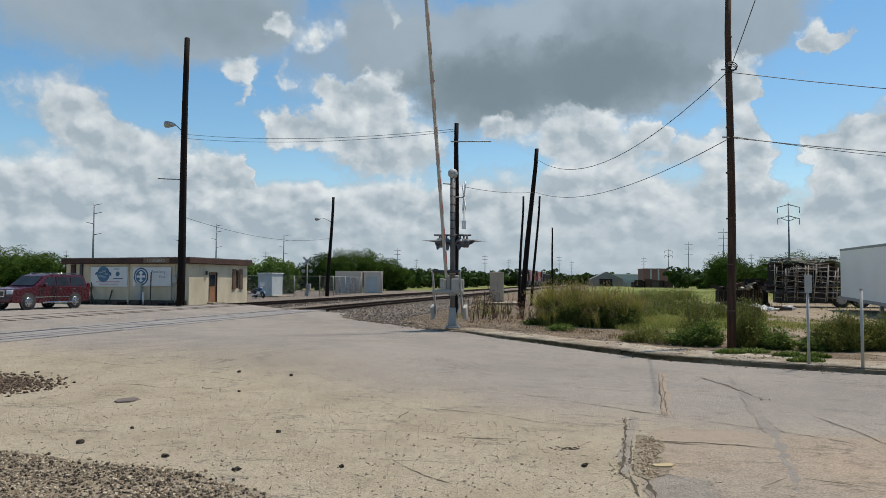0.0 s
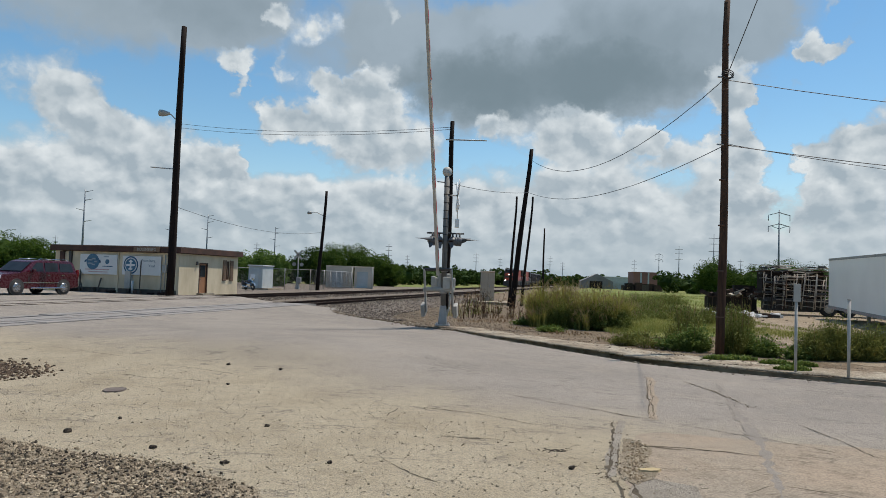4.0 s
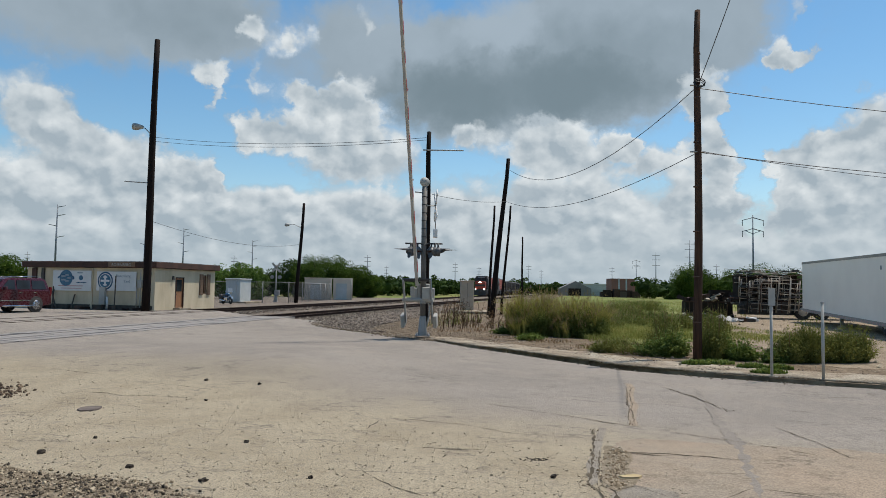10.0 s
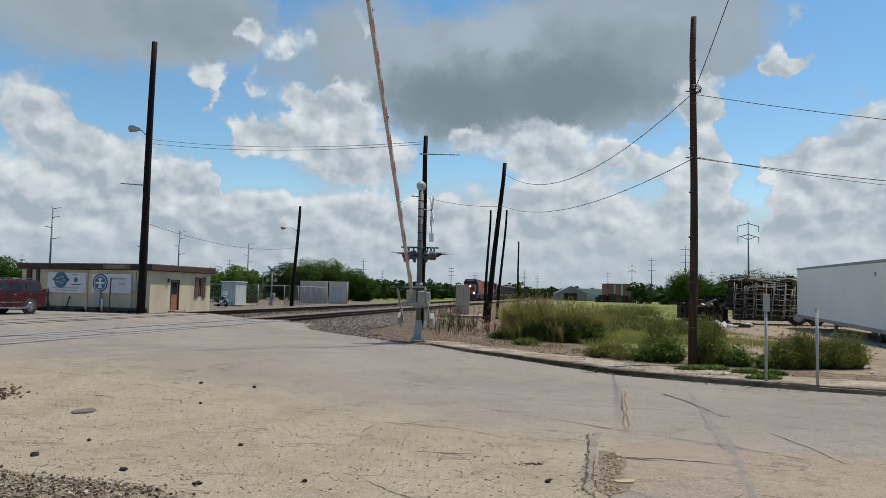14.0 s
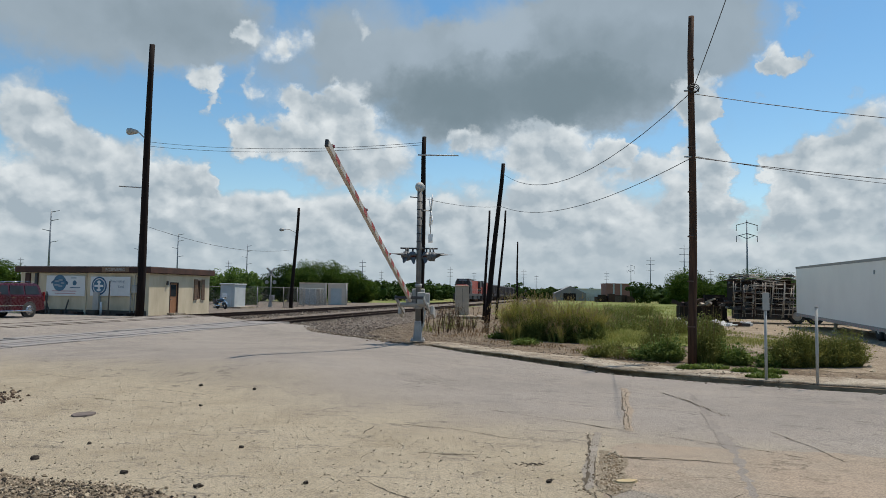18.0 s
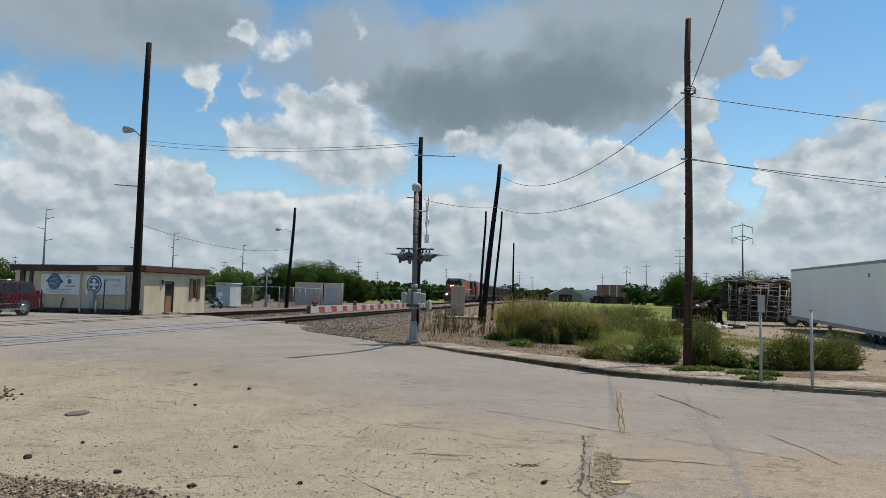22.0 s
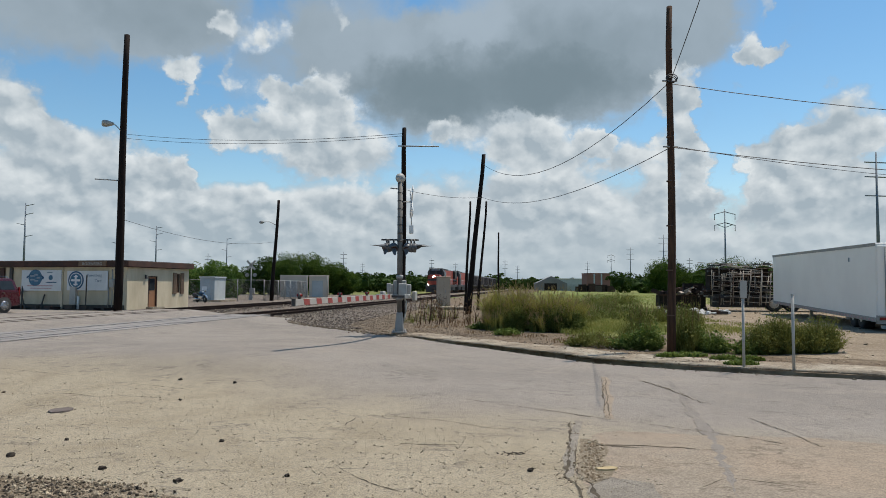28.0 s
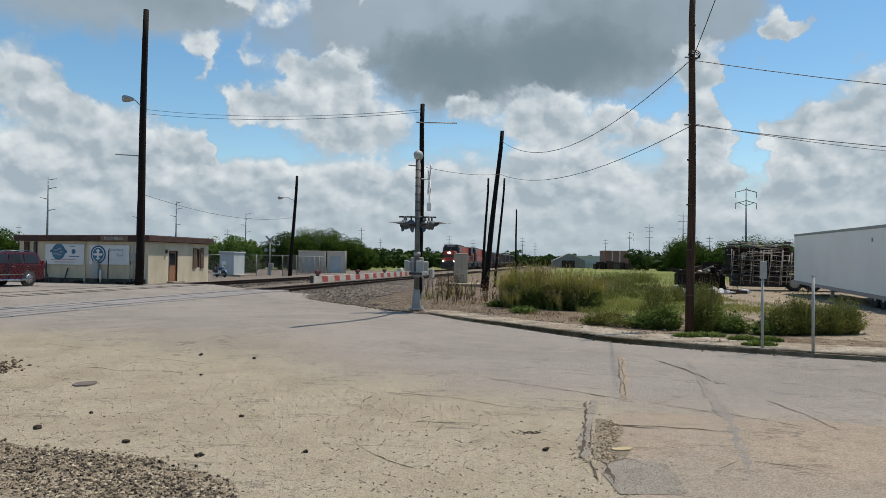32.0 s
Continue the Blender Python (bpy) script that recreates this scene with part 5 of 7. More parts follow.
def build_scrap_truck():
    """A flatbed loaded with scaffold frames and pipe, with a dark skip and a heap beside it."""
    t = thing("scaffold_truck", "flatbed truck stacked high with rusty scaffold frames and pipes", "truck", pose(19.3, 44.6, 0.03, 0, 0, -10))
    part("bed", bx(B(), (3.4, 1.3, 0.95), (7.6, 2.5, 0.22)), BLACK, t)
    # added dark box, no real load: keeps the gaps between the frames dark
    part("dark_load", bx(B(), (1.3, 1.6, 1.9), (3.6, 1.4, 1.7)), SOOTSHADE, t)
    part("underbody", bx(B(), (2.6, 1.5, 0.55), (5.6, 1.8, 0.6)), BLACK, t)
    part("cab", soften(bx(B(), (8.2, 1.3, 1.3), (2.0, 2.4, 1.8), top=0.9), 0.08), BLACK, t)
    for x in (3.2, 4.3, 7.9):
        wh = part("wheel", lathe(B(), [(-0.2, 0.3), (-0.2, 0.46), (-0.14, 0.5), (0.14, 0.5), (0.2, 0.46), (0.2, 0.3)], (x, 0.3, 0.5), (0, 1, 0), 20), TYRE, t)
        part("rim", lathe(B(), [(-0.22, 0.1), (-0.2, 0.29), (0.2, 0.29), (0.22, 0.1)], (x, 0.3, 0.5), (0, 1, 0), 16), GREYBOX, wh)
    rnd = random.Random(5)
    for i in range(11):
        # ladder-like scaffold frames
        bm = B()
        x, y, h = -0.6 + 0.36 * i, rnd.uniform(-0.3, 0.5), rnd.uniform(1.5, 2.3)
        w = rnd.uniform(0.4, 0.75)
        m = pose(x, y, 0.42, rnd.uniform(-5, 5), rnd.uniform(-6, 6), rnd.uniform(-25, 25))
        for u in (0, w):
            rod(bm, m @ Vector((u, 0, 0)), m @ Vector((u, 0, h)), 0.03, 0.03, 6)
        for k in range(int(h / 0.33)):
            rod(bm, m @ Vector((0, 0, 0.2 + k * 0.33)), m @ Vector((w, 0, 0.2 + k * 0.33)), 0.022, 0.022, 5)
        part("scaffold_frame", bm, (DRYSTEEL, RUSTDARK, DRYSTEEL)[i % 3], t)
    for i in range(190):
        bm = B()
        x, y, z = rnd.uniform(-0.7, 2.9), rnd.uniform(-0.3, 1.2), 3.05 - 2.2 * rnd.random() ** 1.6
        l = rnd.uniform(0.4, 1.5)
        a, e = rnd.choice((0, 0, 3.1, 0.2, 1.4)) + rnd.uniform(-0.2, 0.2), rnd.choice((0.0, 0.0, 0.0, 1.45)) + rnd.uniform(-0.12, 0.12)
        d = Vector((math.cos(a) * math.cos(e), math.sin(a) * math.cos(e), math.sin(e))) * l
        p = Vector((x, y, min(z, 1.4) if e > 0.6 else z))
        if i % 4:
            rod(bm, p, p + d, rnd.uniform(0.014, 0.034), None, 6)
        else:
            bx(bm, p, (rnd.uniform(0.15, 0.5), rnd.uniform(0.15, 0.5), rnd.uniform(0.04, 0.14)), None)
        part("scrap_piece", bm, (BLACK, DRYSTEEL, RUSTDARK, DRYSTEEL)[i % 4], t)
    for k in range(3):
        part("stack_plate", bx(B(), (0.2 + k * 1.3, 1.3, 1.9 + 0.4 * k), (1.3, 2.2, 0.06), pose(0, 0, 0, 0, 2 - k * 2, 0)), RUSTDARK, t)
    skip = thing("scrap_container", "dark rusty open scrap container", "container", pose(18.0, 48.4, 0.03, 0, 0, -12))
    bm = B()
    bx(bm, (0, 0, 0.6), (3.0, 2.2, 0.85))
    part("body", soften(bm, 0.04), SOOTSHADE, skip)
    part("rim_bar", bx(B(), (0, -1.12, 1.0), (3.1, 0.14, 0.08)), RUSTDARK, skip)
    part("side_panel", bx(B(), (0.9, 0.3, 1.35), (1.3, 0.9, 0.9)), SOOTSHADE, skip)
    for k in range(5):
        part("side_rib", bx(B(), (-1.25 + 0.6 * k, -1.13, 0.6), (0.08, 0.08, 0.84)), RUSTDARK, skip)
    for k in range(60):
        part("scrap_piece", bx(B(), (0, 0, 0), (rnd.uniform(0.2, 1.0), rnd.uniform(0.1, 0.4), rnd.uniform(0.04, 0.3)), pose(rnd.uniform(-1.7, 1.7), rnd.uniform(-1.5, 0.6), rnd.uniform(0.9, 1.5) if k % 3 else 0.15, rnd.uniform(-25, 25), rnd.uniform(-25, 25), rnd.uniform(0, 180))), (SOOTSHADE, RUSTDARK, RUSTDARK, DRYSTEEL)[k % 4], skip)
    part("skid", bx(B(), (0, 0, 0.1), (2.9, 1.9, 0.2)), SOOTSHADE, skip)


def build_scrap_heap():
    rnd = random.Random(9)
    h = thing("scrap_heap", "heap of white tarpaulin and broken scrap on the dirt", "scrap heap", pose(15.8, 40.2, 0.03))
    v, f = [], []
    n = 9
    for i in range(n + 1):
        for j in range(n + 1):
            u, w = i / n * 2 - 1, j / n * 2 - 1
            z = max(0.0, 1 - u * u) * max(0.0, 1 - w * w) * 0.42 * (0.7 + 0.6 * noise.noise(Vector((u * 2.3, w * 2.3, 4)))) + 0.02
            v.append((u * 0.75, w * 0.7, z))
    for i in range(n):
        for j in range(n):
            k = i * (n + 1) + j
            f.append((k, k + 1, k + n + 2, k + n + 1))
    ob = raw("tarpaulin", v, f, TARP)
    ob.parent = h
    for k in range(22):
        x, y = rnd.uniform(-2.2, 2.4), rnd.uniform(-0.8, 1.4)
        part("scrap_piece", bx(B(), (0, 0, 0), (rnd.uniform(0.2, 0.9), rnd.uniform(0.1, 0.5), rnd.uniform(0.05, 0.25)), pose(x, y, 0.1, rnd.uniform(-12, 12), rnd.uniform(-12, 12), rnd.uniform(0, 180))),
             (RUST, RUSTDARK, BLACK, WHITE)[k % 4 if k % 7 else 3], h)


DRYSTEEL = mat("dusty_scaffold", (0.50, 0.45, 0.37), (0.26, 0.20, 0.15), 0.8, metal=0.2, scale=3, fine=30)
TARP = mat("dirty_tarpaulin", (0.58, 0.56, 0.52), (0.38, 0.355, 0.315), 0.8, scale=3, fine=30, spec=0.2)
RUSTDARK = mat("dark_rust", (0.042, 0.03, 0.025), (0.085, 0.05, 0.035), 0.9, scale=1.2, fine=25, spec=0.15)
# sooty scrap steel; also the painted shade in the doorway and behind the scaffold
SOOTSHADE = mat("sooty_steel_and_shade", (0.022, 0.018, 0.015), (0.045, 0.033, 0.025), 0.95, scale=1.5, fine=25, spec=0.08)


# ---- the train ----
def build_loco(first):
    """A wide-cab road locomotive. Its nose points along local -y; the origin lies on the rail under the nose."""
    t = thing("locomotive", "orange and black diesel freight locomotive with lit headlights" if first else "orange and black diesel freight locomotive", "locomotive",
              group="train")
    W = 3.0
    L = 22.0
    part("frame", bx(B(), (0, L / 2, 1.3), (W, L - 1.0, 0.4)), LOCOBLACK, t)
    bm = B()
    nose = [(-1.15, 1.5), (1.15, 1.5), (1.15, 3.0), (0.9, 3.25), (-0.9, 3.25), (-1.15, 3.0)]
    m = pose(0, 1.5, 0)
    prism(bm, nose, 2.0, m)
    part("nose", soften(bm, 0.06), ORANGE, t)
    bm = B()
    cabo = [(-1.5, 1.5), (1.5, 1.5), (1.5, 3.75), (1.15, 4.35), (-1.15, 4.35), (-1.5, 3.75)]
    prism(bm, cabo, 2.6, pose(0, 3.8, 0))
    cab = part("cab", soften(bm, 0.05), LOCOBLACK, t, "black cab")
    part("cab_roof", soften(bx(B(), (0, 3.8, 4.36), (2.5, 2.7, 0.14)), 0.04), LOCOBLACK, cab)
    for x in (-0.62, 0.62):
        part("windscreen", soften(bx(B(), (x, 2.49, 3.72), (0.95, 0.05, 0.6)), 0.01), GLASS, cab)
    for x in (-1.5, 1.5):
        part("side_window", bx(B(), (x, 3.9, 3.4), (0.04, 1.4, 0.6)), GLASS, cab)
    part("nose_band", bx(B(), (0, 0.49, 2.35), (2.3, 0.03, 0.35)), LOCOBLACK, t)
    part("number_board", bx(B(), (0, 2.47, 4.15), (1.5, 0.06, 0.22)), GREYINK, t)
    part("hood", soften(bx(B(), (0, 12.0, 2.85), (1.9, 13.6, 2.7)), 0.05), ORANGE, t)
    part("hood_roof", bx(B(), (0, 12.0, 4.24), (1.85, 13.4, 0.12)), LOCOBLACK, t)
    part("radiator", soften(bx(B(), (0, 19.6, 3.5), (2.9, 2.6, 1.5)), 0.05), LOCOBLACK, t)
    for y in (7, 10.5, 13.8):
        part("exhaust_housing", bx(B(), (0, y, 4.35), (1.2, 1.5, 0.25)), LOCOBLACK, t)
    part("pilot", soften(bx(B(), (0, 0.35, 0.75), (2.9, 0.3, 0.95)), 0.03), LOCOBLACK, t)
    part("plough", prism(B(), [(-1.4, 0.12), (1.4, 0.12), (1.2, 0.5), (-1.2, 0.5)], 0.3, pose(0, 0.1, 0)), LOCOBLACK, t)
    part("coupler", bx(B(), (0, -0.1, 0.86), (0.3, 0.7, 0.3)), RUST, t)
    for y in (4.6, 17.4):
        tr = part("bogie", bx(B(), (0, y, 0.75), (2.6, 4.6, 0.6)), LOCOBLACK, t)
        for k in (-1.7, 0, 1.7):
            part("wheel_set", rod(B(), (-0.85, y + k, 0.53), (0.85, y + k, 0.53), 0.53, 0.53, 18), RUST, tr)
    part("fuel_tank", soften(bx(B(), (0, 11, 0.75), (2.7, 5.2, 0.75)), 0.08), LOCOBLACK, t)
    for x in (-1.45, 1.45):
        rail = B()
        for k in range(9):
            rod(rail, (x, 6.0 + k * 1.7, 1.5), (x, 6.0 + k * 1.7, 2.5), 0.02, 0.02, 5)
        rod(rail, (x, 6.0, 2.5), (x, 19.6, 2.5), 0.02, 0.02, 5)
        part("handrail", rail, WHITE, t)
    for x in (-0.14, 0.14):
        part("headlight", lathe(B(), [(0, 0.13), (0.03, 0.11)], (x, 0.46, 2.95), (0, -1, 0), 12), HEADLIGHT if first else LAMP, t)
    for x in (-0.95, 0.95):
        part("ditch_light", lathe(B(), [(0, 0.13), (0.03, 0.11)], (x, 0.16, 1.48), (0, -1, 0), 12), HEADLIGHT if first else LAMP, t)
    return t


def build_hopper():
    t = thing("hopper_car", "dark loaded open-top hopper car", "freight car", group="train")
    L, W = 16.2, 3.1
    bm = prism(B(), [(0.4, 1.9), (2.0, 1.2), (L - 2.0, 1.2), (L - 0.4, 1.9), (L - 0.1, 3.75), (0.1, 3.75)], W, pose(0, 0, 0, 0, 0, 90))
    part("body", bm, HOPPER, t)
    for k in range(10):
        for x in (-1, 1):
            part("side_post", bx(B(), (x * (W / 2 + 0.04), 1.6 + k * 1.45, 2.6), (0.1, 0.12, 2.2)), HOPPER, t)
    part("load", soften(bx(B(), (0, L / 2, 3.85), (2.7, L - 0.8, 0.4), top=0.8), 0.1), LOCOBLACK, t)
    part("sill", bx(B(), (0, L / 2, 1.05), (0.6, L, 0.35)), HOPPER, t)
    for y in (1.9, L - 1.9):
        tr = part("bogie", bx(B(), (0, y, 0.55), (2.2, 2.3, 0.35)), RUST, t)
        for k in (-0.9, 0.9):
            part("wheel_set", rod(B(), (-0.8, y + k, 0.42), (0.8, y + k, 0.42), 0.42, 0.42, 14), RUST, tr)
    return t


TRAIN = [(build_loco(True), 0.0), (build_loco(False), 22.6)]
_car = build_hopper()
TRAIN.append((_car, 45.4))
for _k in range(1, 9):
    TRAIN.append((copy_thing(_car, Matrix()), 45.4 + 16.7 * _k))

build_suv()
build_trailer()
build_scrap_truck()
build_scrap_heap()


# ---- sheds, fence and distance ----
def build_sheds():
    for (x, y, w, d, h, rz), lab in (((-18.0, 90.5, 3.5, 4.0, 2.75, 9), "beige flat-roofed equipment bunker with a pale door"),
                                     ((-14.45, 91.4, 2.5, 4.0, 2.75, 9), "beige flat-roofed equipment bunker")):
        s = thing("equipment_bunker", lab, "equipment shelter", pose(x, y, 0, 0, 0, rz), "bunkers by the yard")
        part("body", soften(bx(B(), (w / 2, d / 2, h / 2), (w, d, h)), 0.03), SHED, s)
        part("roof_slab", soften(bx(B(), (w / 2, d / 2, h + 0.04), (w + 0.12, d + 0.12, 0.1)), 0.02), SHED, s)
        part("door", bx(B(), (w * 0.42, -0.03, 1.1), (1.4, 0.06, 2.1)), PALE, s)
        part("corner_pipe", rod(B(), (w - 0.15, -0.06, 0), (w - 0.15, -0.06, h), 0.05), GREYBOX, s)
    s = thing("relay_shed", "pale grey metal relay shed with a flat roof", "shed", pose(-20.75, 66.5, 0, 0, 0, -14))
    part("body", soften(bx(B(), (0.85, 1.0, 1.12), (1.5, 2.0, 2.2)), 0.02), PALE, s)
    part("roof", soften(bx(B(), (0.85, 1.0, 2.27), (1.66, 2.2, 0.12)), 0.03), PALE, s)
    part("door", bx(B(), (0.8, -0.02, 1.1), (0.85, 0.04, 1.9)), PALE, s)
    part("plinth", bx(B(), (1.2, 0.8, 0.08), (2.8, 2.8, 0.16)), WALKWAY, s)
    c = thing("signal_cabinet", "tall tan signal equipment cabinet on a concrete pad", "cabinet", pose(1.55, 48.5, 0.06, 0, 0, 4))
    part("body", soften(bx(B(), (0, 0, 1.12), (0.9, 0.7, 1.95)), 0.02), CABINET, c)
    part("lid", soften(bx(B(), (0, 0, 2.12), (0.96, 0.78, 0.08)), 0.02), CABINET, c)
    part("door_seam", bx(B(), (0, -0.352, 1.12), (0.015, 0.01, 1.7)), BLACK, c)
    part("handle", bx(B(), (0.1, -0.37, 1.15), (0.04, 0.04, 0.2)), STEEL, c)
    part("pad", bx(B(), (0.3, -1.0, 0.06), (2.4, 3.6, 0.14)), WALKWAY, c)


def build_far_signal():
    s = thing("far_crossing_signal", "small silver crossing signal with a white crossbuck by the fence", "crossing signal", pose(-17.6, 73.5, 0.01))
    part("mast", rod(B(), (0, 0, 0), (0, 0, 3.9), 0.07, 0.07, 10), SILVER, s)
    part("base", bx(B(), (0, 0, 0.3), (0.4, 0.4, 0.6), top=0.6), SILVER, s)
    for a in (42, -42):
        part("crossbuck_blade", bx(B(), (0, 0, 0), (0.2, 0.03, 1.25), pose(0, -0.1, 3.6, 0, a, 0)), GREYBOX, s, "grey-white crossbuck blade")
    for x in (-0.4, 0.4):
        part("flasher", lathe(B(), [(0, 0.1), (0.08, 0.2), (0.1, 0.2)], (x, -0.05, 2.6), (0, -1, 0), 14), SILVER, s)
    part("lamp_arm", rod(B(), (-0.5, 0, 2.6), (0.5, 0, 2.6), 0.035), BLACK, s)
    part("mechanism_box", soften(bx(B(), (0.1, 0.1, 0.95), (0.5, 0.4, 0.6)), 0.03), SILVER, s)


def build_fence():
    f = thing("chain_link_fence", "galvanised chain-link fence round the railway yard", "fence")
    pts = [Vector((-25, 68.6, 0)), Vector((-20.5, 69.5, 0)), Vector((-15.3, 69.2, 0)), Vector((-14.3, 88.0, 0))]
    for p, q in zip(pts, pts[1:]):
        n = max(2, round((q - p).length / 2.6))
        for k in range(n + 1):
            o = p.lerp(q, k / n)
            part("post", rod(B(), o, o + Vector((0, 0, 2.1)), 0.04, 0.04, 8), STEEL, f)
        part("top_rail", rod(B(), p + Vector((0, 0, 2.05)), q + Vector((0, 0, 2.05)), 0.025, 0.025, 6), STEEL, f)
        bm = B()
        length, d = (q - p).length, (q - p).normalized()
        s = 0.0
        while s < length:
            for sg in (1, -1):
                lo, hi = p + d * s, p + d * min(max(s + sg * 1.95, 0), length)
                rise = abs((hi - lo).length)
                rod(bm, lo + Vector((0, 0, 0.05)), hi + Vector((0, 0, 0.05 + rise)), 0.006, 0.006, 3, False)
            s += 0.16
        part("wire_mesh", bm, MASTGREY, f)


def build_motorcycle():
    m = thing("motorcycle", "parked blue and chrome touring motorcycle", "motorcycle", pose(-19.0, 61.6, 0.02, 0, 0, -48))
    for x in (-0.75, 0.75):
        w = part("wheel", lathe(B(), [(-0.06, 0.2), (-0.06, 0.28), (0, 0.32), (0.06, 0.28), (0.06, 0.2)], (x, 0, 0.32), (0, 1, 0), 20), TYRE, m)
        part("rim", lathe(B(), [(-0.065, 0.05), (-0.04, 0.21), (0.04, 0.21), (0.065, 0.05)], (x, 0, 0.32), (0, 1, 0), 16), CHROME, w)
        bm = B()
        arc = [(math.cos(radians(a)), math.sin(radians(a))) for a in range(20, 171, 25)]
        for (c0, s0), (c1, s1) in zip(arc, arc[1:]):
            prism(bm, [(x + c0 * 0.35, 0.32 + s0 * 0.35), (x + c1 * 0.35, 0.32 + s1 * 0.35), (x + c1 * 0.37, 0.32 + s1 * 0.37), (x + c0 * 0.37, 0.32 + s0 * 0.37)], 0.16)
        part("fender", bm, BLUE, m, "curved blue fender")
    for y in (-0.22, 0.22):
        part("exhaust", rod(B(), (0.1, y, 0.3), (-0.95, y, 0.34), 0.05, 0.06, 10), CHROME, m)
        part("saddlebag", soften(bx(B(), (-0.7, y * 1.3, 0.66), (0.5, 0.16, 0.34)), 0.05), BLACK, m)
    part("headlamp", lathe(B(), [(0, 0.05), (0.1, 0.11), (0.14, 0.11)], (0.55, 0, 0.98), (1, 0, 0), 14), CHROME, m)
    part("engine", soften(bx(B(), (0, 0, 0.45), (0.6, 0.36, 0.36)), 0.05), CHROME, m)
    part("tank", soften(bx(B(), (0.1, 0, 0.85), (0.6, 0.3, 0.25)), 0.08), BLUE, m)
    part("seat", soften(bx(B(), (-0.4, 0, 0.8), (0.6, 0.3, 0.12)), 0.04), BLACK, m)
    part("fork", rod(B(), (0.75, 0, 0.32), (0.5, 0, 1.05), 0.04), CHROME, m)
    part("windshield", bx(B(), (0.55, 0, 1.25), (0.03, 0.42, 0.34), None), LAMP, m)
    part("handlebar", pipe(B(), [(0.45, -0.4, 1.1), (0.5, 0, 1.05), (0.45, 0.4, 1.1)], 0.02), CHROME, m)


def crown(bm_verts, faces, c, size, n, leaf, rnd):
    """Leaves in clumps about c."""
    clumps = []
    for _ in range(max(9, n // 45)):
        while True:
            v = Vector((rnd.uniform(-1, 1), rnd.uniform(-1, 1), rnd.uniform(-1, 1)))
            if 0.25 < v.length < 1:
                break
        clumps.append((Vector((c[0] + v.x * size[0], c[1] + v.y * size[1], c[2] + v.z * size[2])), rnd.uniform(0.2, 0.38)))
    for i in range(n):
        p, r = clumps[i % len(clumps)]
        o = Vector((rnd.gauss(0, 1), rnd.gauss(0, 1), rnd.gauss(0, 1)))
        o = o * (min(o.length, 1.15) / max(o.length, 0.01)) * r * 0.6
        o = Vector((o.x * size[0], o.y * size[1], o.z * size[2]))
        a = Vector((rnd.uniform(-1, 1), rnd.uniform(-1, 1), rnd.uniform(-0.6, 0.6))).normalized() * leaf * rnd.uniform(0.6, 1.3)
        b = a.cross(Vector((rnd.uniform(-1, 1), rnd.uniform(-1, 1), rnd.uniform(-1, 1)))).normalized() * leaf * rnd.uniform(0.4, 0.8)
        k = len(bm_verts)
        q = p + o
        bm_verts += [q - a, q + b, q + a, q - b]
        faces.append((k, k + 1, k + 2, k + 3))


def core(v, f, c, size, rnd):
    """The dark inside of a crown: an uneven lump, hidden by the leaves."""
    k = len(v)
    m, r = 9, 6
    for i in range(r + 1):
        e = math.pi * (i / r - 0.5)
        for j in range(m):
            a = math.tau * j / m
            q = rnd.uniform(0.75, 1.05)
            v.append((c[0] + math.cos(a) * math.cos(e) * size[0] * q, c[1] + math.sin(a) * math.cos(e) * size[1] * q, c[2] + math.sin(e) * size[2] * q))
    for i in range(r):
        for j in range(m):
            f.append((k + i * m + j, k + i * m + (j + 1) % m, k + (i + 1) * m + (j + 1) % m, k + (i + 1) * m + j))


def build_tree(x, y, h, w, seed, leafmat=LEAF, n=7500, label="broad leafy green tree"):
    rnd = random.Random(seed)
    t = thing("tree", label, "tree", pose(x, y, -0.05), "trees behind the yard")
    bm = B()
    rod(bm, (0, 0, 0), (0.1, 0, h * 0.4), 0.035 * h, 0.022 * h, 9)
    for k in range(6):
        a = k * 1.05 + rnd.uniform(-0.3, 0.3)
        rod(bm, (0.1 * k / 6, 0, h * (0.22 + 0.04 * k)), (math.cos(a) * w * 0.34, math.sin(a) * w * 0.34, h * (0.5 + 0.06 * k)), 0.014 * h, 0.004 * h, 6)
    part("trunk", bm, BARK, t)
    v, f = [], []
    crown(v, f, (0, 0, h * 0.52), (w * 0.52, w * 0.52, h * 0.46), n, 0.12, rnd)
    core(v, f, (0, 0, h * 0.45), (w * 0.38, w * 0.38, h * 0.38), rnd)
    for k in range(9):
        a = rnd.uniform(0, 6.28)
        crown(v, f, (math.cos(a) * w * 0.3, math.sin(a) * w * 0.3, h * rnd.uniform(0.12, 0.62)), (w * 0.3, w * 0.3, h * 0.24), n // 7, 0.12, rnd)
    ob = raw("crown", v, f, leafmat)
    ob.parent = t


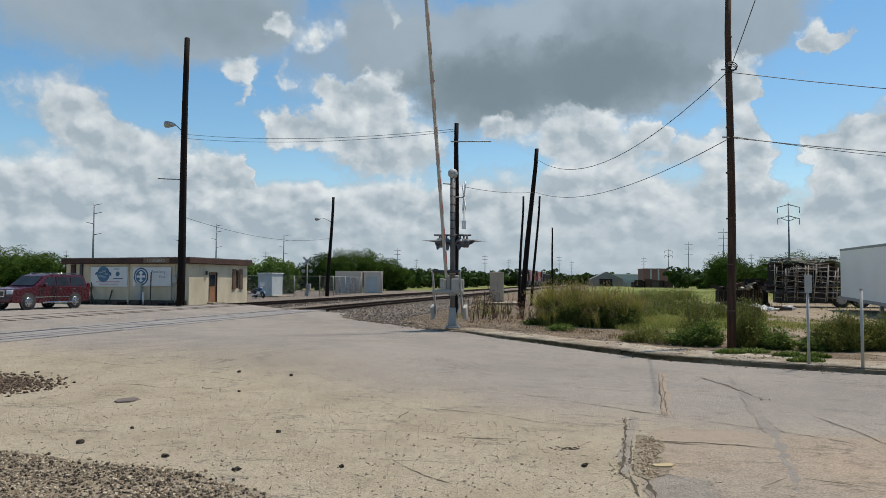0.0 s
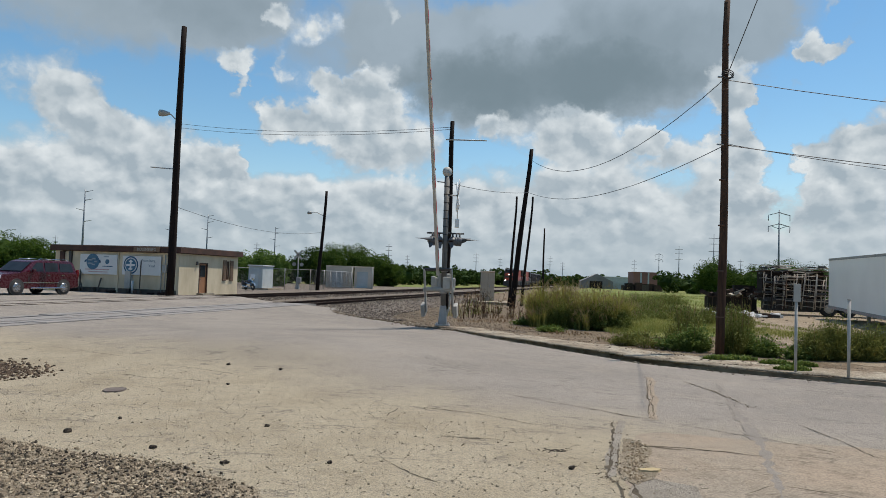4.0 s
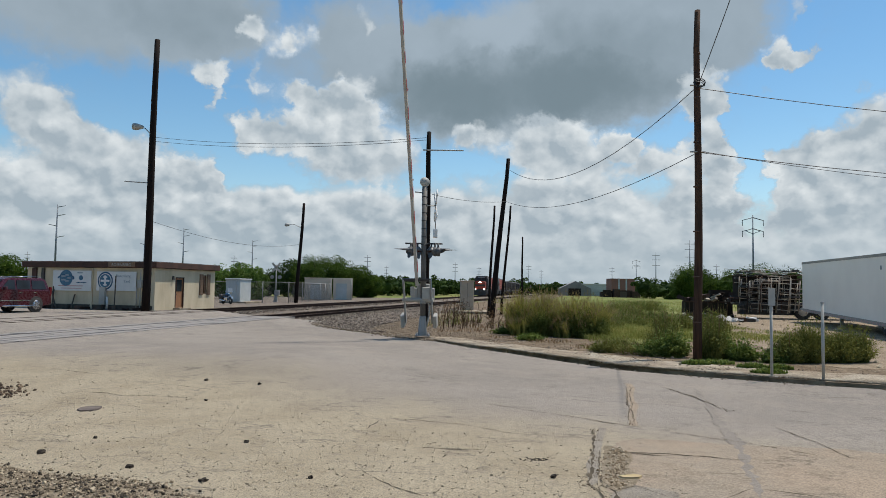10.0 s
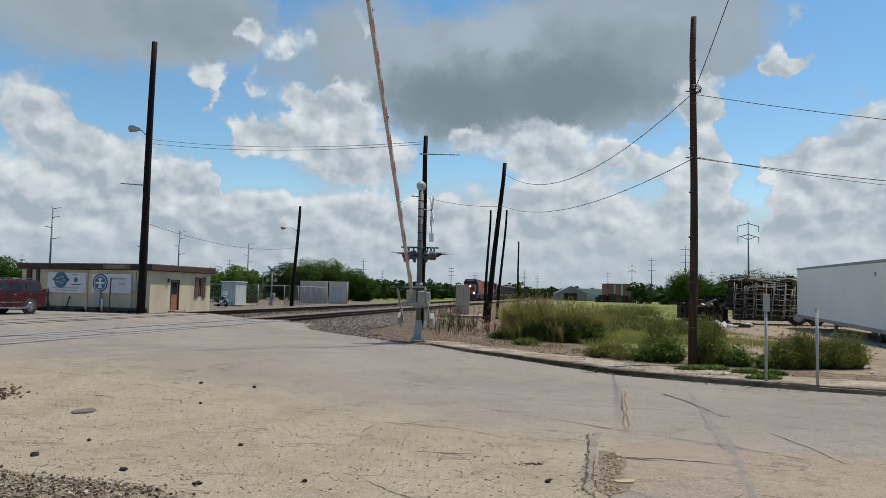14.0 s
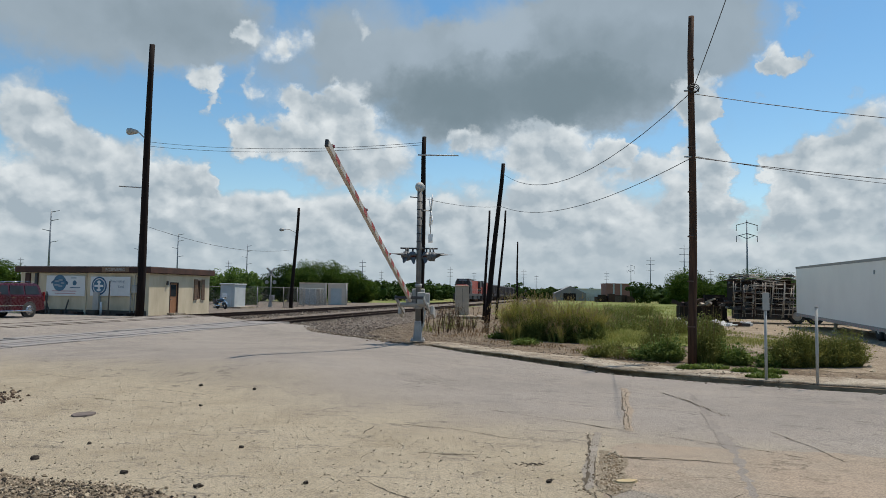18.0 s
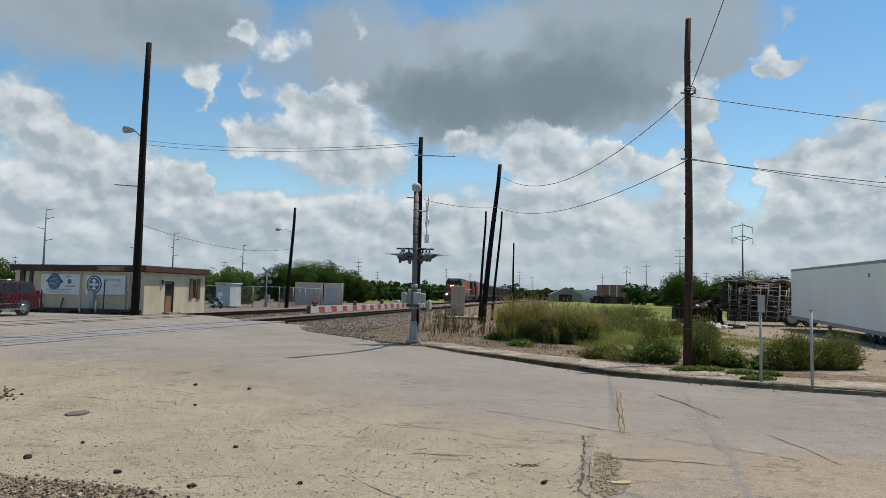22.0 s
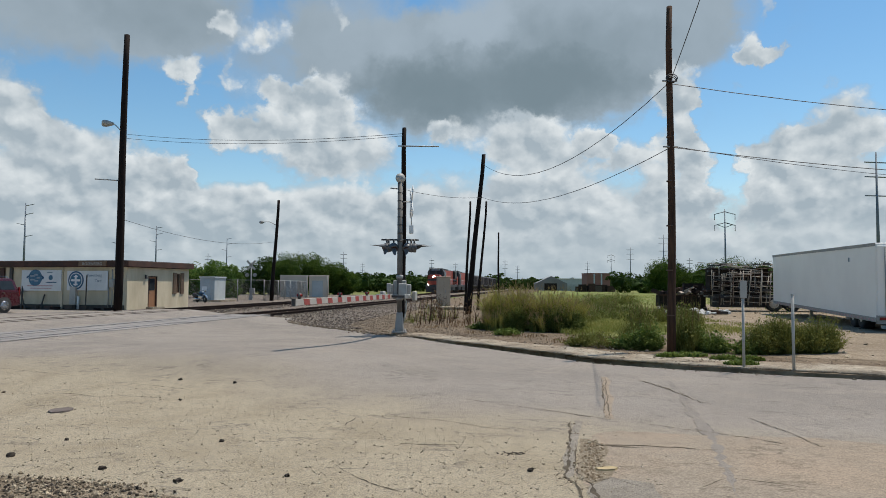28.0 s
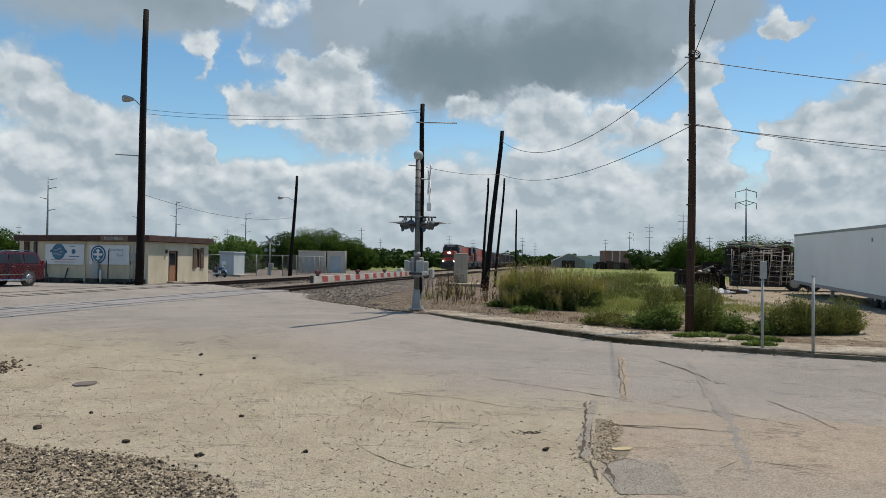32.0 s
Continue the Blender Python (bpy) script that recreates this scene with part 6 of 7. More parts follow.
def build_woods():
    """The far tree line, nobody could count its trees."""
    rnd = random.Random(3)
    spans = [(-330, 300, -200, 360, 6, 150), (-200, 360, -60, 420, 6, 140), (-70, 230, 30, 260, 6.2, 130), (-20, 150, 2, 190, 4.4, 40), (52, 178, 110, 172, 5.5, 40), (10, 420, 130, 420, 6.5, 120), (40, 330, 75, 320, 6, 50), (75, 270, 150, 240, 6.5, 90),
             (85, 190, 200, 160, 7.5, 100), (-130, 170, -60, 185, 5, 80)]
    v, f = [], []
    for x0, y0, x1, y1, h, n in spans:
        for k in range(n):
            t = k / n + rnd.uniform(-0.01, 0.01)
            hh = h * rnd.uniform(0.65, 1.05)
            w = hh * rnd.uniform(0.6, 0.95)
            o = (x0 + (x1 - x0) * t, y0 + (y1 - y0) * t + rnd.uniform(-8, 8), hh * 0.46)
            core(v, f, o, (w * 0.45, w * 0.45, hh * 0.3), rnd)
            crown(v, f, o, (w, w, hh * 0.5), 400, 0.03 * hh + 0.2, rnd)
    tagged(raw("far_woods", v, f, LEAFD), "dark green line of distant woods", "woods", kind="stuff")


def build_tower(x, y, h, style, rz=0):
    t = thing("power_pylon", "slender steel power-line pole with crossarms", "power pole", pose(x, y, 0, 0, 0, rz), "distant power poles")
    part("shaft", rod(B(), (0, 0, 0), (0, 0, h), 0.010 * h + 0.10, 0.10, 10), TOWERM, t)
    if style == 0:
        for k, s in ((0.97, 1), (0.87, 1), (0.75, -1), (0.62, 1)):
            part("crossarm", rod(B(), (0, 0, h * k), (s * h * 0.09, 0, h * k + 0.02 * h), 0.1, 0.05, 5), TOWERM, t)
    elif style == 1:
        for s in (-1, 1):
            for k in (0.97, 0.84):
                part("crossarm", rod(B(), (0, 0, h * k), (s * h * 0.125, 0, h * (k - 0.035)), 0.13, 0.08, 6), TOWERM, t)
                part("insulator", rod(B(), (s * h * 0.12, 0, h * (k - 0.035)), (s * h * 0.12, 0, h * (k - 0.1)), 0.08, 0.08, 6), TOWERM, t)
            part("brace", rod(B(), (0, 0, h * 0.78), (s * h * 0.09, 0, h * 0.815), 0.09, 0.07, 6), TOWERM, t)
        part("crossarm", rod(B(), (-h * 0.12, 0, h * 0.36), (h * 0.12, 0, h * 0.36), 0.1, 0.1, 6), TOWERM, t)
    else:
        for k in (0.93, 0.83, 0.7):
            part("crossarm", rod(B(), (-h * 0.09, 0, h * k), (h * 0.09, 0, h * k), 0.1, 0.1, 5), TOWERM, t)


def build_distance():
    for x, y, h, st in ((-80.7, 145.3, 18, 0), (-83.3, 194.4, 17, 0), (-74.9, 200.7, 18, 0), (-63.7, 232.2, 17, 0), (-85.9, 286.0, 14, 2), (-193.5, 325.0, 16, 2),
                        (-28.9, 262.9, 14, 2), (-31.8, 383.8, 14, 2), (5.6, 372.3, 16, 2), (21.5, 439.3, 16, 2), (52.9, 441.9, 18, 2), (107.2, 393.4, 20, 1), (107.7, 358.5, 22, 2),
                        (94.3, 270.4, 22, 2), (116.0, 300.1, 14, 2), (71.7, 163.4, 20, 1), (68.5, 103.1, 22, 2), (58.1, 422.6, 14, 2), (109.2, 458.6, 18, 2)):
        build_tower(x, y, h, st, random.uniform(-20, 20))
    # farm shed, brick block and heaps across the field
    b = thing("metal_barn", "grey gabled metal barn with an open dark doorway", "barn", pose(41.0, 250, 0, 0, 0, -6))
    part("body", prism(B(), [(0, 0), (11, 0), (11, 2.6), (5.5, 5.2), (0, 2.6)], 14, pose(0, 7, 0)), ROOFGREY, b)
    # dark slab on the closed wall: the shade of the opening as colour
    part("doorway", bx(B(), (5.2, -0.1, 1.3), (4.4, 0.2, 2.6)), SOOTSHADE, b)
    part("lean_to", prism(B(), [(11, 0), (17.5, 0), (17.5, 1.2), (11, 2.7)], 12, pose(0, 7, 0)), PALE, b)
    w = thing("low_warehouse", "long low warehouse with a white roof", "warehouse", pose(60, 310, 0))
    part("body", bx(B(), (10, 6, 2.4), (26, 12, 4.8)), PALE, w)
    part("roof", bx(B(), (10, 6, 4.9), (26.6, 12.6, 0.3)), WHITE, w)
    k = thing("brick_block", "square red brick block with pale vertical bands", "building", pose(57.0, 240, 0))
    part("body", bx(B(), (4, 4, 3.0), (8, 8, 6.0)), BRICK, k)
    for x in (2.5, 5.0):
        part("band", bx(B(), (x, -0.03, 3.0), (0.5, 0.08, 5.9)), PALE, k)
    part("parapet", bx(B(), (4, 4, 6.05), (8.2, 8.2, 0.2)), BRICK, k)
    heap = thing("pallet_stack", "dark stacks of pallets and scrap across the field", "pallet stack", pose(47.0, 205, 0))
    rnd = random.Random(44)
    for i in range(16):
        hgt = rnd.uniform(0.8, 2.4)
        part("stack", bx(B(), (rnd.uniform(0, 9), rnd.uniform(0, 3), hgt / 2), (rnd.uniform(1.6, 3.6), 1.4, hgt)), (RUSTDARK, SOOTSHADE, TIE)[i % 3], heap)


def far_car(x, y, rz, paint, label):
    c = thing("parked_car", label, "car", pose(x, y, 0, 0, 0, rz), "cars across the field")
    part("body", soften(prism(B(), [(-2.2, 0.35), (2.2, 0.35), (2.2, 0.85), (1.9, 0.98), (-1.3, 0.98), (-2.15, 0.8)], 1.75), 0.05), paint, c)
    part("cabin", soften(prism(B(), [(-1.2, 0.95), (-0.6, 1.45), (1.1, 1.5), (1.8, 0.97)], 1.6), 0.04), GLASS, c)
    part("roof", soften(bx(B(), (0.25, 0, 1.5), (1.7, 1.5, 0.06)), 0.02), paint, c)
    for u in (-1.35, 1.35):
        for w in (-0.8, 0.8):
            part("wheel", lathe(B(), [(-0.1, 0.2), (-0.1, 0.33), (0.1, 0.33), (0.1, 0.2)], (u, w, 0.33), (0, 1, 0), 14), TYRE, c)


far_car(88.5, 262, 5, WHITE, "white car parked across the field")
far_car(93.5, 264, 8, GREYBOX, "silver car parked across the field")
far_car(66.5, 240, 0, WHITE, "white van parked by the brick block")
build_sheds()
build_fence()
build_far_signal()
build_motorcycle()
for i, (x, y, h, w, mt) in enumerate(((-28.2, 118, 4.6, 6, LEAFD), (-24.6, 115, 6.2, 6, LEAFD), (-21.4, 114, 7.0, 7, LEAF), (-17.6, 115, 6.8, 6.5, LEAF), (-14.4, 117, 5.4, 5, LEAF),
                                      (-12.4, 119, 3.9, 4, LEAF), (-28.0, 88, 4.3, 4, LEAFY), (-25.4, 87, 4.5, 4, LEAFY), (-23.2, 86, 3.9, 3, LEAFY), (-62, 92, 6.2, 9, LEAF), (-68, 92, 6.8, 10, LEAFD),
                                      (-57, 91, 5.2, 6, LEAF), (-53.5, 92, 3.7, 4, LEAFD), (55.5, 160, 8.6, 7.5, LEAF), (60.5, 164, 7.2, 7, LEAFD), (65, 160, 7.0, 10, LEAF), (72, 161, 8.6, 11, LEAF),
                                      (79, 160, 8.0, 11, LEAFD), (62, 172, 6.5, 9, LEAFD))):
    build_tree(x, y, h, w, 20 + i, mt)
build_woods()
build_distance()


# ---- plants ----
def blades(name, area, n, h, w, material, label, category, rnd, lean=0.35, plume=None, zbase=0.05):
    v, f = [], []
    pv, pf = [], []
    for _ in range(n):
        x, y, s = area(rnd)
        hh = h * s * rnd.uniform(0.6, 1.1)
        a = rnd.uniform(0, math.tau)
        d = Vector((math.cos(a), math.sin(a), 0))
        side = Vector((-d.y, d.x, 0)) * w * rnd.uniform(0.6, 1.3)
        b = Vector((x, y, zbase))
        bend = lean * hh * rnd.uniform(0.1, 1.0)
        mid, tip = b + d * bend * 0.3 + Vector((0, 0, hh * 0.6)), b + d * bend + Vector((0, 0, hh))
        k = len(v)
        v += [b - side, b + side, mid + side * 0.8, mid - side * 0.8, tip]
        f += [(k, k + 1, k + 2, k + 3), (k + 3, k + 2, k + 4)]
        if plume and rnd.random() < 0.16:
            k = len(pv)
            q = tip - d * bend * 0.2
            pv += [q - side * 2, q + side * 2, q + Vector((0, 0, 0.22)) + d * 0.06]
            pf.append((k, k + 1, k + 2))
    ob = tagged(raw(name, v, f, material), label, category, kind="stuff")
    if plume and pf:
        p = raw("plume", pv, pf, plume)
        p.parent = ob
    return ob


def tufts(cx, cy, rx, ry, n, rnd, rim=0.6):
    """Feet of a reed bed that stands in tufts of their own height."""
    feet = []
    for _ in range(n):
        a, r = rnd.uniform(0, math.tau), math.sqrt(rnd.random())
        feet.append((cx + math.cos(a) * r * rx, cy + math.sin(a) * r * ry, (1 - (1 - rim) * r * r) * rnd.uniform(0.55, 1.1), rnd.uniform(0.1, 0.26)))

    def area(q):
        x, y, h, w = q.choice(feet)
        return x + q.gauss(0, w), y + q.gauss(0, w), h
    return area


def spot(cx, cy, rx, ry, rim=0.55):
    def area(rnd):
        a, r = rnd.uniform(0, math.tau), math.sqrt(rnd.random())
        return cx + math.cos(a) * r * rx, cy + math.sin(a) * r * ry, 1.0 - (1 - rim) * r * r
    return area


def reed_stand(cx, cy, rx, ry, h, count, rnd):
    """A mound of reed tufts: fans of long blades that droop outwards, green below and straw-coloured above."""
    t = thing("reed_clump", "tall clump of arching olive-yellow reeds", "reeds", pose(cx, cy, 0.03), "reed clumps on the verge")
    sets = {"leaf_foliage": ([], []), "tall_foliage": ([], []), "plume_cover": ([], [])}
    for _ in range(count):
        a, r = rnd.uniform(0, math.tau), math.sqrt(rnd.random())
        foot = Vector((math.cos(a) * r * rx, math.sin(a) * r * ry, 0))
        high = 1.06 * h * (1 - 0.5 * r * r) * rnd.uniform(0.75, 1.08)
        tilt = Vector((math.cos(a) * r * 0.30 + rnd.gauss(0, 0.06), math.sin(a) * r * 0.30 + rnd.gauss(0, 0.06), 0))
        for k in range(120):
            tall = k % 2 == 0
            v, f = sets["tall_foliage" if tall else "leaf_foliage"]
            b = rnd.uniform(0, math.tau)
            d = Vector((math.cos(b), math.sin(b), 0))
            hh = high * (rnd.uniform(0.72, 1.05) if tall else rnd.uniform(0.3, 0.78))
            bow = rnd.uniform(0.05, 0.34) * hh
            side = Vector((-d.y, d.x, 0)) * rnd.uniform(0.004, 0.008)
            at = foot + d * rnd.uniform(0, 0.09)
            i = len(v)
            for q, w in ((0.0, 1.0), (0.5, 0.9), (0.82, 0.55)):
                p = at + (d * bow + tilt * hh) * q * q + Vector((0, 0, hh * (q - 0.10 * q * q)))
                v += [p - side * w, p + side * w]
            v.append(at + d * bow * 1.25 + tilt * hh * 1.1 + Vector((0, 0, hh * 0.88)))
            f += [(i, i + 1, i + 3, i + 2), (i + 2, i + 3, i + 5, i + 4), (i + 4, i + 5, i + 6)]
            if tall and rnd.random() < 0.2:
                pv, pf = sets["plume_cover"]
                p = v[-1]
                for _ in range(3):
                    i = len(pv)
                    o = Vector((rnd.gauss(0, 0.03), rnd.gauss(0, 0.03), rnd.uniform(0.05, 0.2)))
                    pv += [p - side * 1.5, p + side * 1.5, p + o + d * 0.05]
                    pf.append((i, i + 1, i + 2))
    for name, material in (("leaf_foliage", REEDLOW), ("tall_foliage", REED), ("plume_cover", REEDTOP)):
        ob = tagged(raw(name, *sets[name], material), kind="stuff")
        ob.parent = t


def dead_weed(x, y, h, seed):
    """A dried weed: a forked brown stem with side twigs and a few curled leaves."""
    rnd = random.Random(seed)
    t = thing("dead_weed", "dry brown branching weed by the signal", "weed", pose(x, y, 0.03), "dead weeds")
    bm = B()
    v, f = [], []
    for _ in range(rnd.randint(3, 6)):
        a = rnd.uniform(0, math.tau)
        p = Vector((rnd.gauss(0, 0.06), rnd.gauss(0, 0.06), 0))
        d = Vector((math.cos(a) * 0.25, math.sin(a) * 0.25, 1.0))
        hh = h * rnd.uniform(0.6, 1.1)
        for k in range(4):
            q = p + d * hh / 4 + Vector((rnd.gauss(0, 0.03), rnd.gauss(0, 0.03), 0))
            rod(bm, p, q, 0.013 - 0.002 * k, 0.011 - 0.002 * k, 4, False)
            for _ in range(2):
                b = rnd.uniform(0, math.tau)
                e = p.lerp(q, rnd.random()) 
                o = e + Vector((math.cos(b), math.sin(b), rnd.uniform(0.3, 1.0))) * h * rnd.uniform(0.08, 0.2)
                rod(bm, e, o, 0.006, 0.003, 3, False)
                for _ in range(3):
                    c = e.lerp(o, rnd.uniform(0.4, 1.0))
                    u = Vector((rnd.gauss(0, 1), rnd.gauss(0, 1), rnd.gauss(0, 1))).normalized() * rnd.uniform(0.03, 0.07)
                    w = u.cross(Vector((rnd.gauss(0, 1), rnd.gauss(0, 1), 1))).normalized() * 0.018
                    i = len(v)
                    v += [c, c + u * 0.5 + w, c + u, c + u * 0.5 - w]
                    f.append((i, i + 1, i + 2, i + 3))
            p = q
    part("stem", bm, DEADSTEM, t)
    ob = raw("dry_leaves", v, f, DRYWEED)
    ob.parent = t


# place, half widths, height, stalks, leaf
BUSHES = [(4.85, 17.9, 0.45, 0.3, 0.30, 300, 2), (5.6, 17.3, 0.34, 0.3, 0.60, 420, 1), (5.25, 17.5, 0.4, 0.25, 0.38, 320, 1), (5.45, 18.0, 0.4, 0.3, 0.7, 300, 0), (5.75, 18.6, 0.32, 0.3, 1.0, 380, 2),
          (6.45, 17.0, 0.3, 0.3, 1.0, 420, 2), (6.9, 17.9, 0.35, 0.3, 1.1, 420, 2), (6.75, 17.2, 0.3, 0.3, 0.55, 380, 1), (7.05, 16.7, 0.3, 0.25, 0.42, 420, 1), (7.0, 18.2, 0.3, 0.3, 0.95, 260, 2),
          (8.0, 16.4, 0.34, 0.32, 0.66, 1000, 0), (8.5, 16.5, 0.4, 0.36, 0.86, 1400, 0), (9.2, 16.6, 0.4, 0.36, 0.72, 1200, 0), (9.7, 16.8, 0.42, 0.34, 0.78, 1100, 0), (7.6, 16.3, 0.22, 0.2, 0.3, 260, 1),
          (4.2, 18.4, 0.35, 0.25, 0.34, 420, 0), (2.75, 22.4, 0.35, 0.3, 0.2, 350, 1), (2.25, 25.6, 0.4, 0.3, 0.22, 350, 1), (5.0, 20.2, 0.3, 0.25, 0.28, 250, 0)]


def build_plants():
    rnd = random.Random(8)
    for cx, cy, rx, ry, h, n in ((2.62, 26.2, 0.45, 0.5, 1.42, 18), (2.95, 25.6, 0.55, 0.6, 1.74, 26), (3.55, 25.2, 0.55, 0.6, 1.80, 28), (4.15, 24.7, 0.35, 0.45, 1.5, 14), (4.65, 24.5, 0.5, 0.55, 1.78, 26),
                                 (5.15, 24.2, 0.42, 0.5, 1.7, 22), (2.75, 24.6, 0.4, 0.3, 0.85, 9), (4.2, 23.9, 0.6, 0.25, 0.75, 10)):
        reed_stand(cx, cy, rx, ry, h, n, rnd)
    # taller weeds scattered over the field
    for k in range(16):
        x, y = rnd.uniform(6.2, 12.0), rnd.uniform(27.0, 44.0)
        build_bush(max(x, 0.2 * y), y, rnd.uniform(0.4, 0.8), 0.45, rnd.uniform(0.4, 0.85), 260, rnd, (0, 3, 2)[k % 3])
    for cx, cy, rx, h, n in ((2.85, 24.9, 0.4, 0.75, 420), (3.5, 24.5, 0.45, 0.85, 520), (4.15, 24.2, 0.35, 0.8, 420), (4.75, 23.85, 0.4, 0.9, 520), (5.2, 23.7, 0.3, 0.7, 300)):
        build_bush(cx, cy, rx, 0.3, h, n, rnd, 3)
    for cx, cy, rx, ry, h, n in ((5.7, 26.2, 0.5, 0.5, 0.7, 500), (6.5, 28.5, 0.7, 0.6, 0.7, 600), (7.6, 31.0, 0.7, 0.6, 0.6, 500), (8.6, 27.5, 0.5, 0.5, 0.75, 500),
                                 (8.6, 32.0, 0.5, 0.5, 0.5, 350), (9.5, 37.0, 0.7, 0.6, 0.6, 350), (11.2, 43.0, 0.9, 0.7, 0.7, 400), (13.0, 52.0, 1.5, 1.0, 1.0, 600), (17.0, 60.0, 1.8, 1.0, 1.1, 600)):
        build_bush(cx, cy, rx, ry, h, n, rnd, 3)
        blades("tall_reeds", tufts(cx, cy, rx * 0.9, ry * 0.9, 9, rnd), n, h, 0.007, REED, "tall yellow-green reeds among leafy weeds", "reeds", rnd, 0.6, REEDTOP)
    def meadow(x0, x1, y0, y1):
        """Grass that thins out to bare patches."""
        def area(r):
            while True:
                x, y = r.uniform(x0, x1), r.uniform(y0, y1)
                k = noise.noise(Vector((x * 0.35, y * 0.22, 2.0))) + 0.5 * noise.noise(Vector((x * 1.3, y * 0.8, 5.0)))
                if k > r.uniform(-0.5, 0.3):
                    return x, y, 0.55 + max(0.0, k) * 1.3
        return area

    blades("field_grass", meadow(4.6, 13.5, 22.0, 48), 42000, 0.2, 0.007, GRASS, "rough green field grass", "grass", rnd, 0.9)
    blades("far_grass", meadow(6, 48, 46, 120), 16000, 0.22, 0.014, GRASS, "rough green field grass", "grass", rnd, 0.8)
    for cx, cy, rx, ry, h, n, mt in BUSHES:
        build_bush(cx, cy, rx, ry, h, n, rnd, mt)
    # creeping weeds on the sidewalk
    for cx, cy, rx, ry in ((5.75, 15.2, 0.5, 0.22), (6.3, 14.5, 0.3, 0.15), (6.75, 14.3, 0.3, 0.12), (6.2, 13.5, 0.35, 0.15), (5.3, 14.9, 0.3, 0.15)):
        blades("sidewalk_weed", spot(cx, cy, rx, ry), 260, 0.13, 0.024, BROADLEAF, "low creeping weed in the sidewalk", "weed", rnd, 1.4, None, 0.09)
    # dry stalks by the signal
    for i, (x, y, h) in enumerate(((0.35, 29.0, 1.25), (0.75, 28.4, 0.95), (-0.1, 30.6, 1.3), (0.9, 30.2, 1.15), (1.25, 29.4, 0.7), (2.05, 30.0, 0.9), (1.9, 28.6, 0.75), (2.35, 29.6, 1.0), (0.5, 32.5, 1.3),
                                   (1.6, 33.0, 1.0), (0.0, 27.6, 0.5), (2.5, 27.9, 0.6), (-0.5, 32.0, 1.0), (0.2, 34.5, 1.2))):
        dead_weed(x, y, h, 60 + i)
    for cx, cy, r, h, n in ((1.2, 26.5, 0.8, 0.16, 90), (0.2, 26.0, 0.6, 0.12, 60), (3.2, 21.5, 0.7, 0.14, 90), (4.2, 19.6, 0.7, 0.16, 110), (2.0, 23.0, 0.7, 0.12, 70), (4.9, 18.0, 0.6, 0.2, 120), (1.6, 28.6, 0.6, 0.3, 60)):
        blades("dry_grass", spot(cx, cy, r, r), n, h, 0.009, DRYWEED, "thin dry brown grass on the bare verge", "grass", rnd, 1.2)
    for cx, cy, r, h in ((0.3, 31.5, 0.5, 1.3), (1.3, 33.5, 0.5, 1.1), (-0.3, 29.5, 0.35, 0.6), (2.4, 30.6, 0.4, 0.5)):
        blades("roadside_weed", spot(cx, cy, r * 1.3, r * 1.3, 0.2), 80, h * 0.8, 0.007, WEED, "thin yellow-green weeds by the cabinet", "weed", rnd, 1.3)


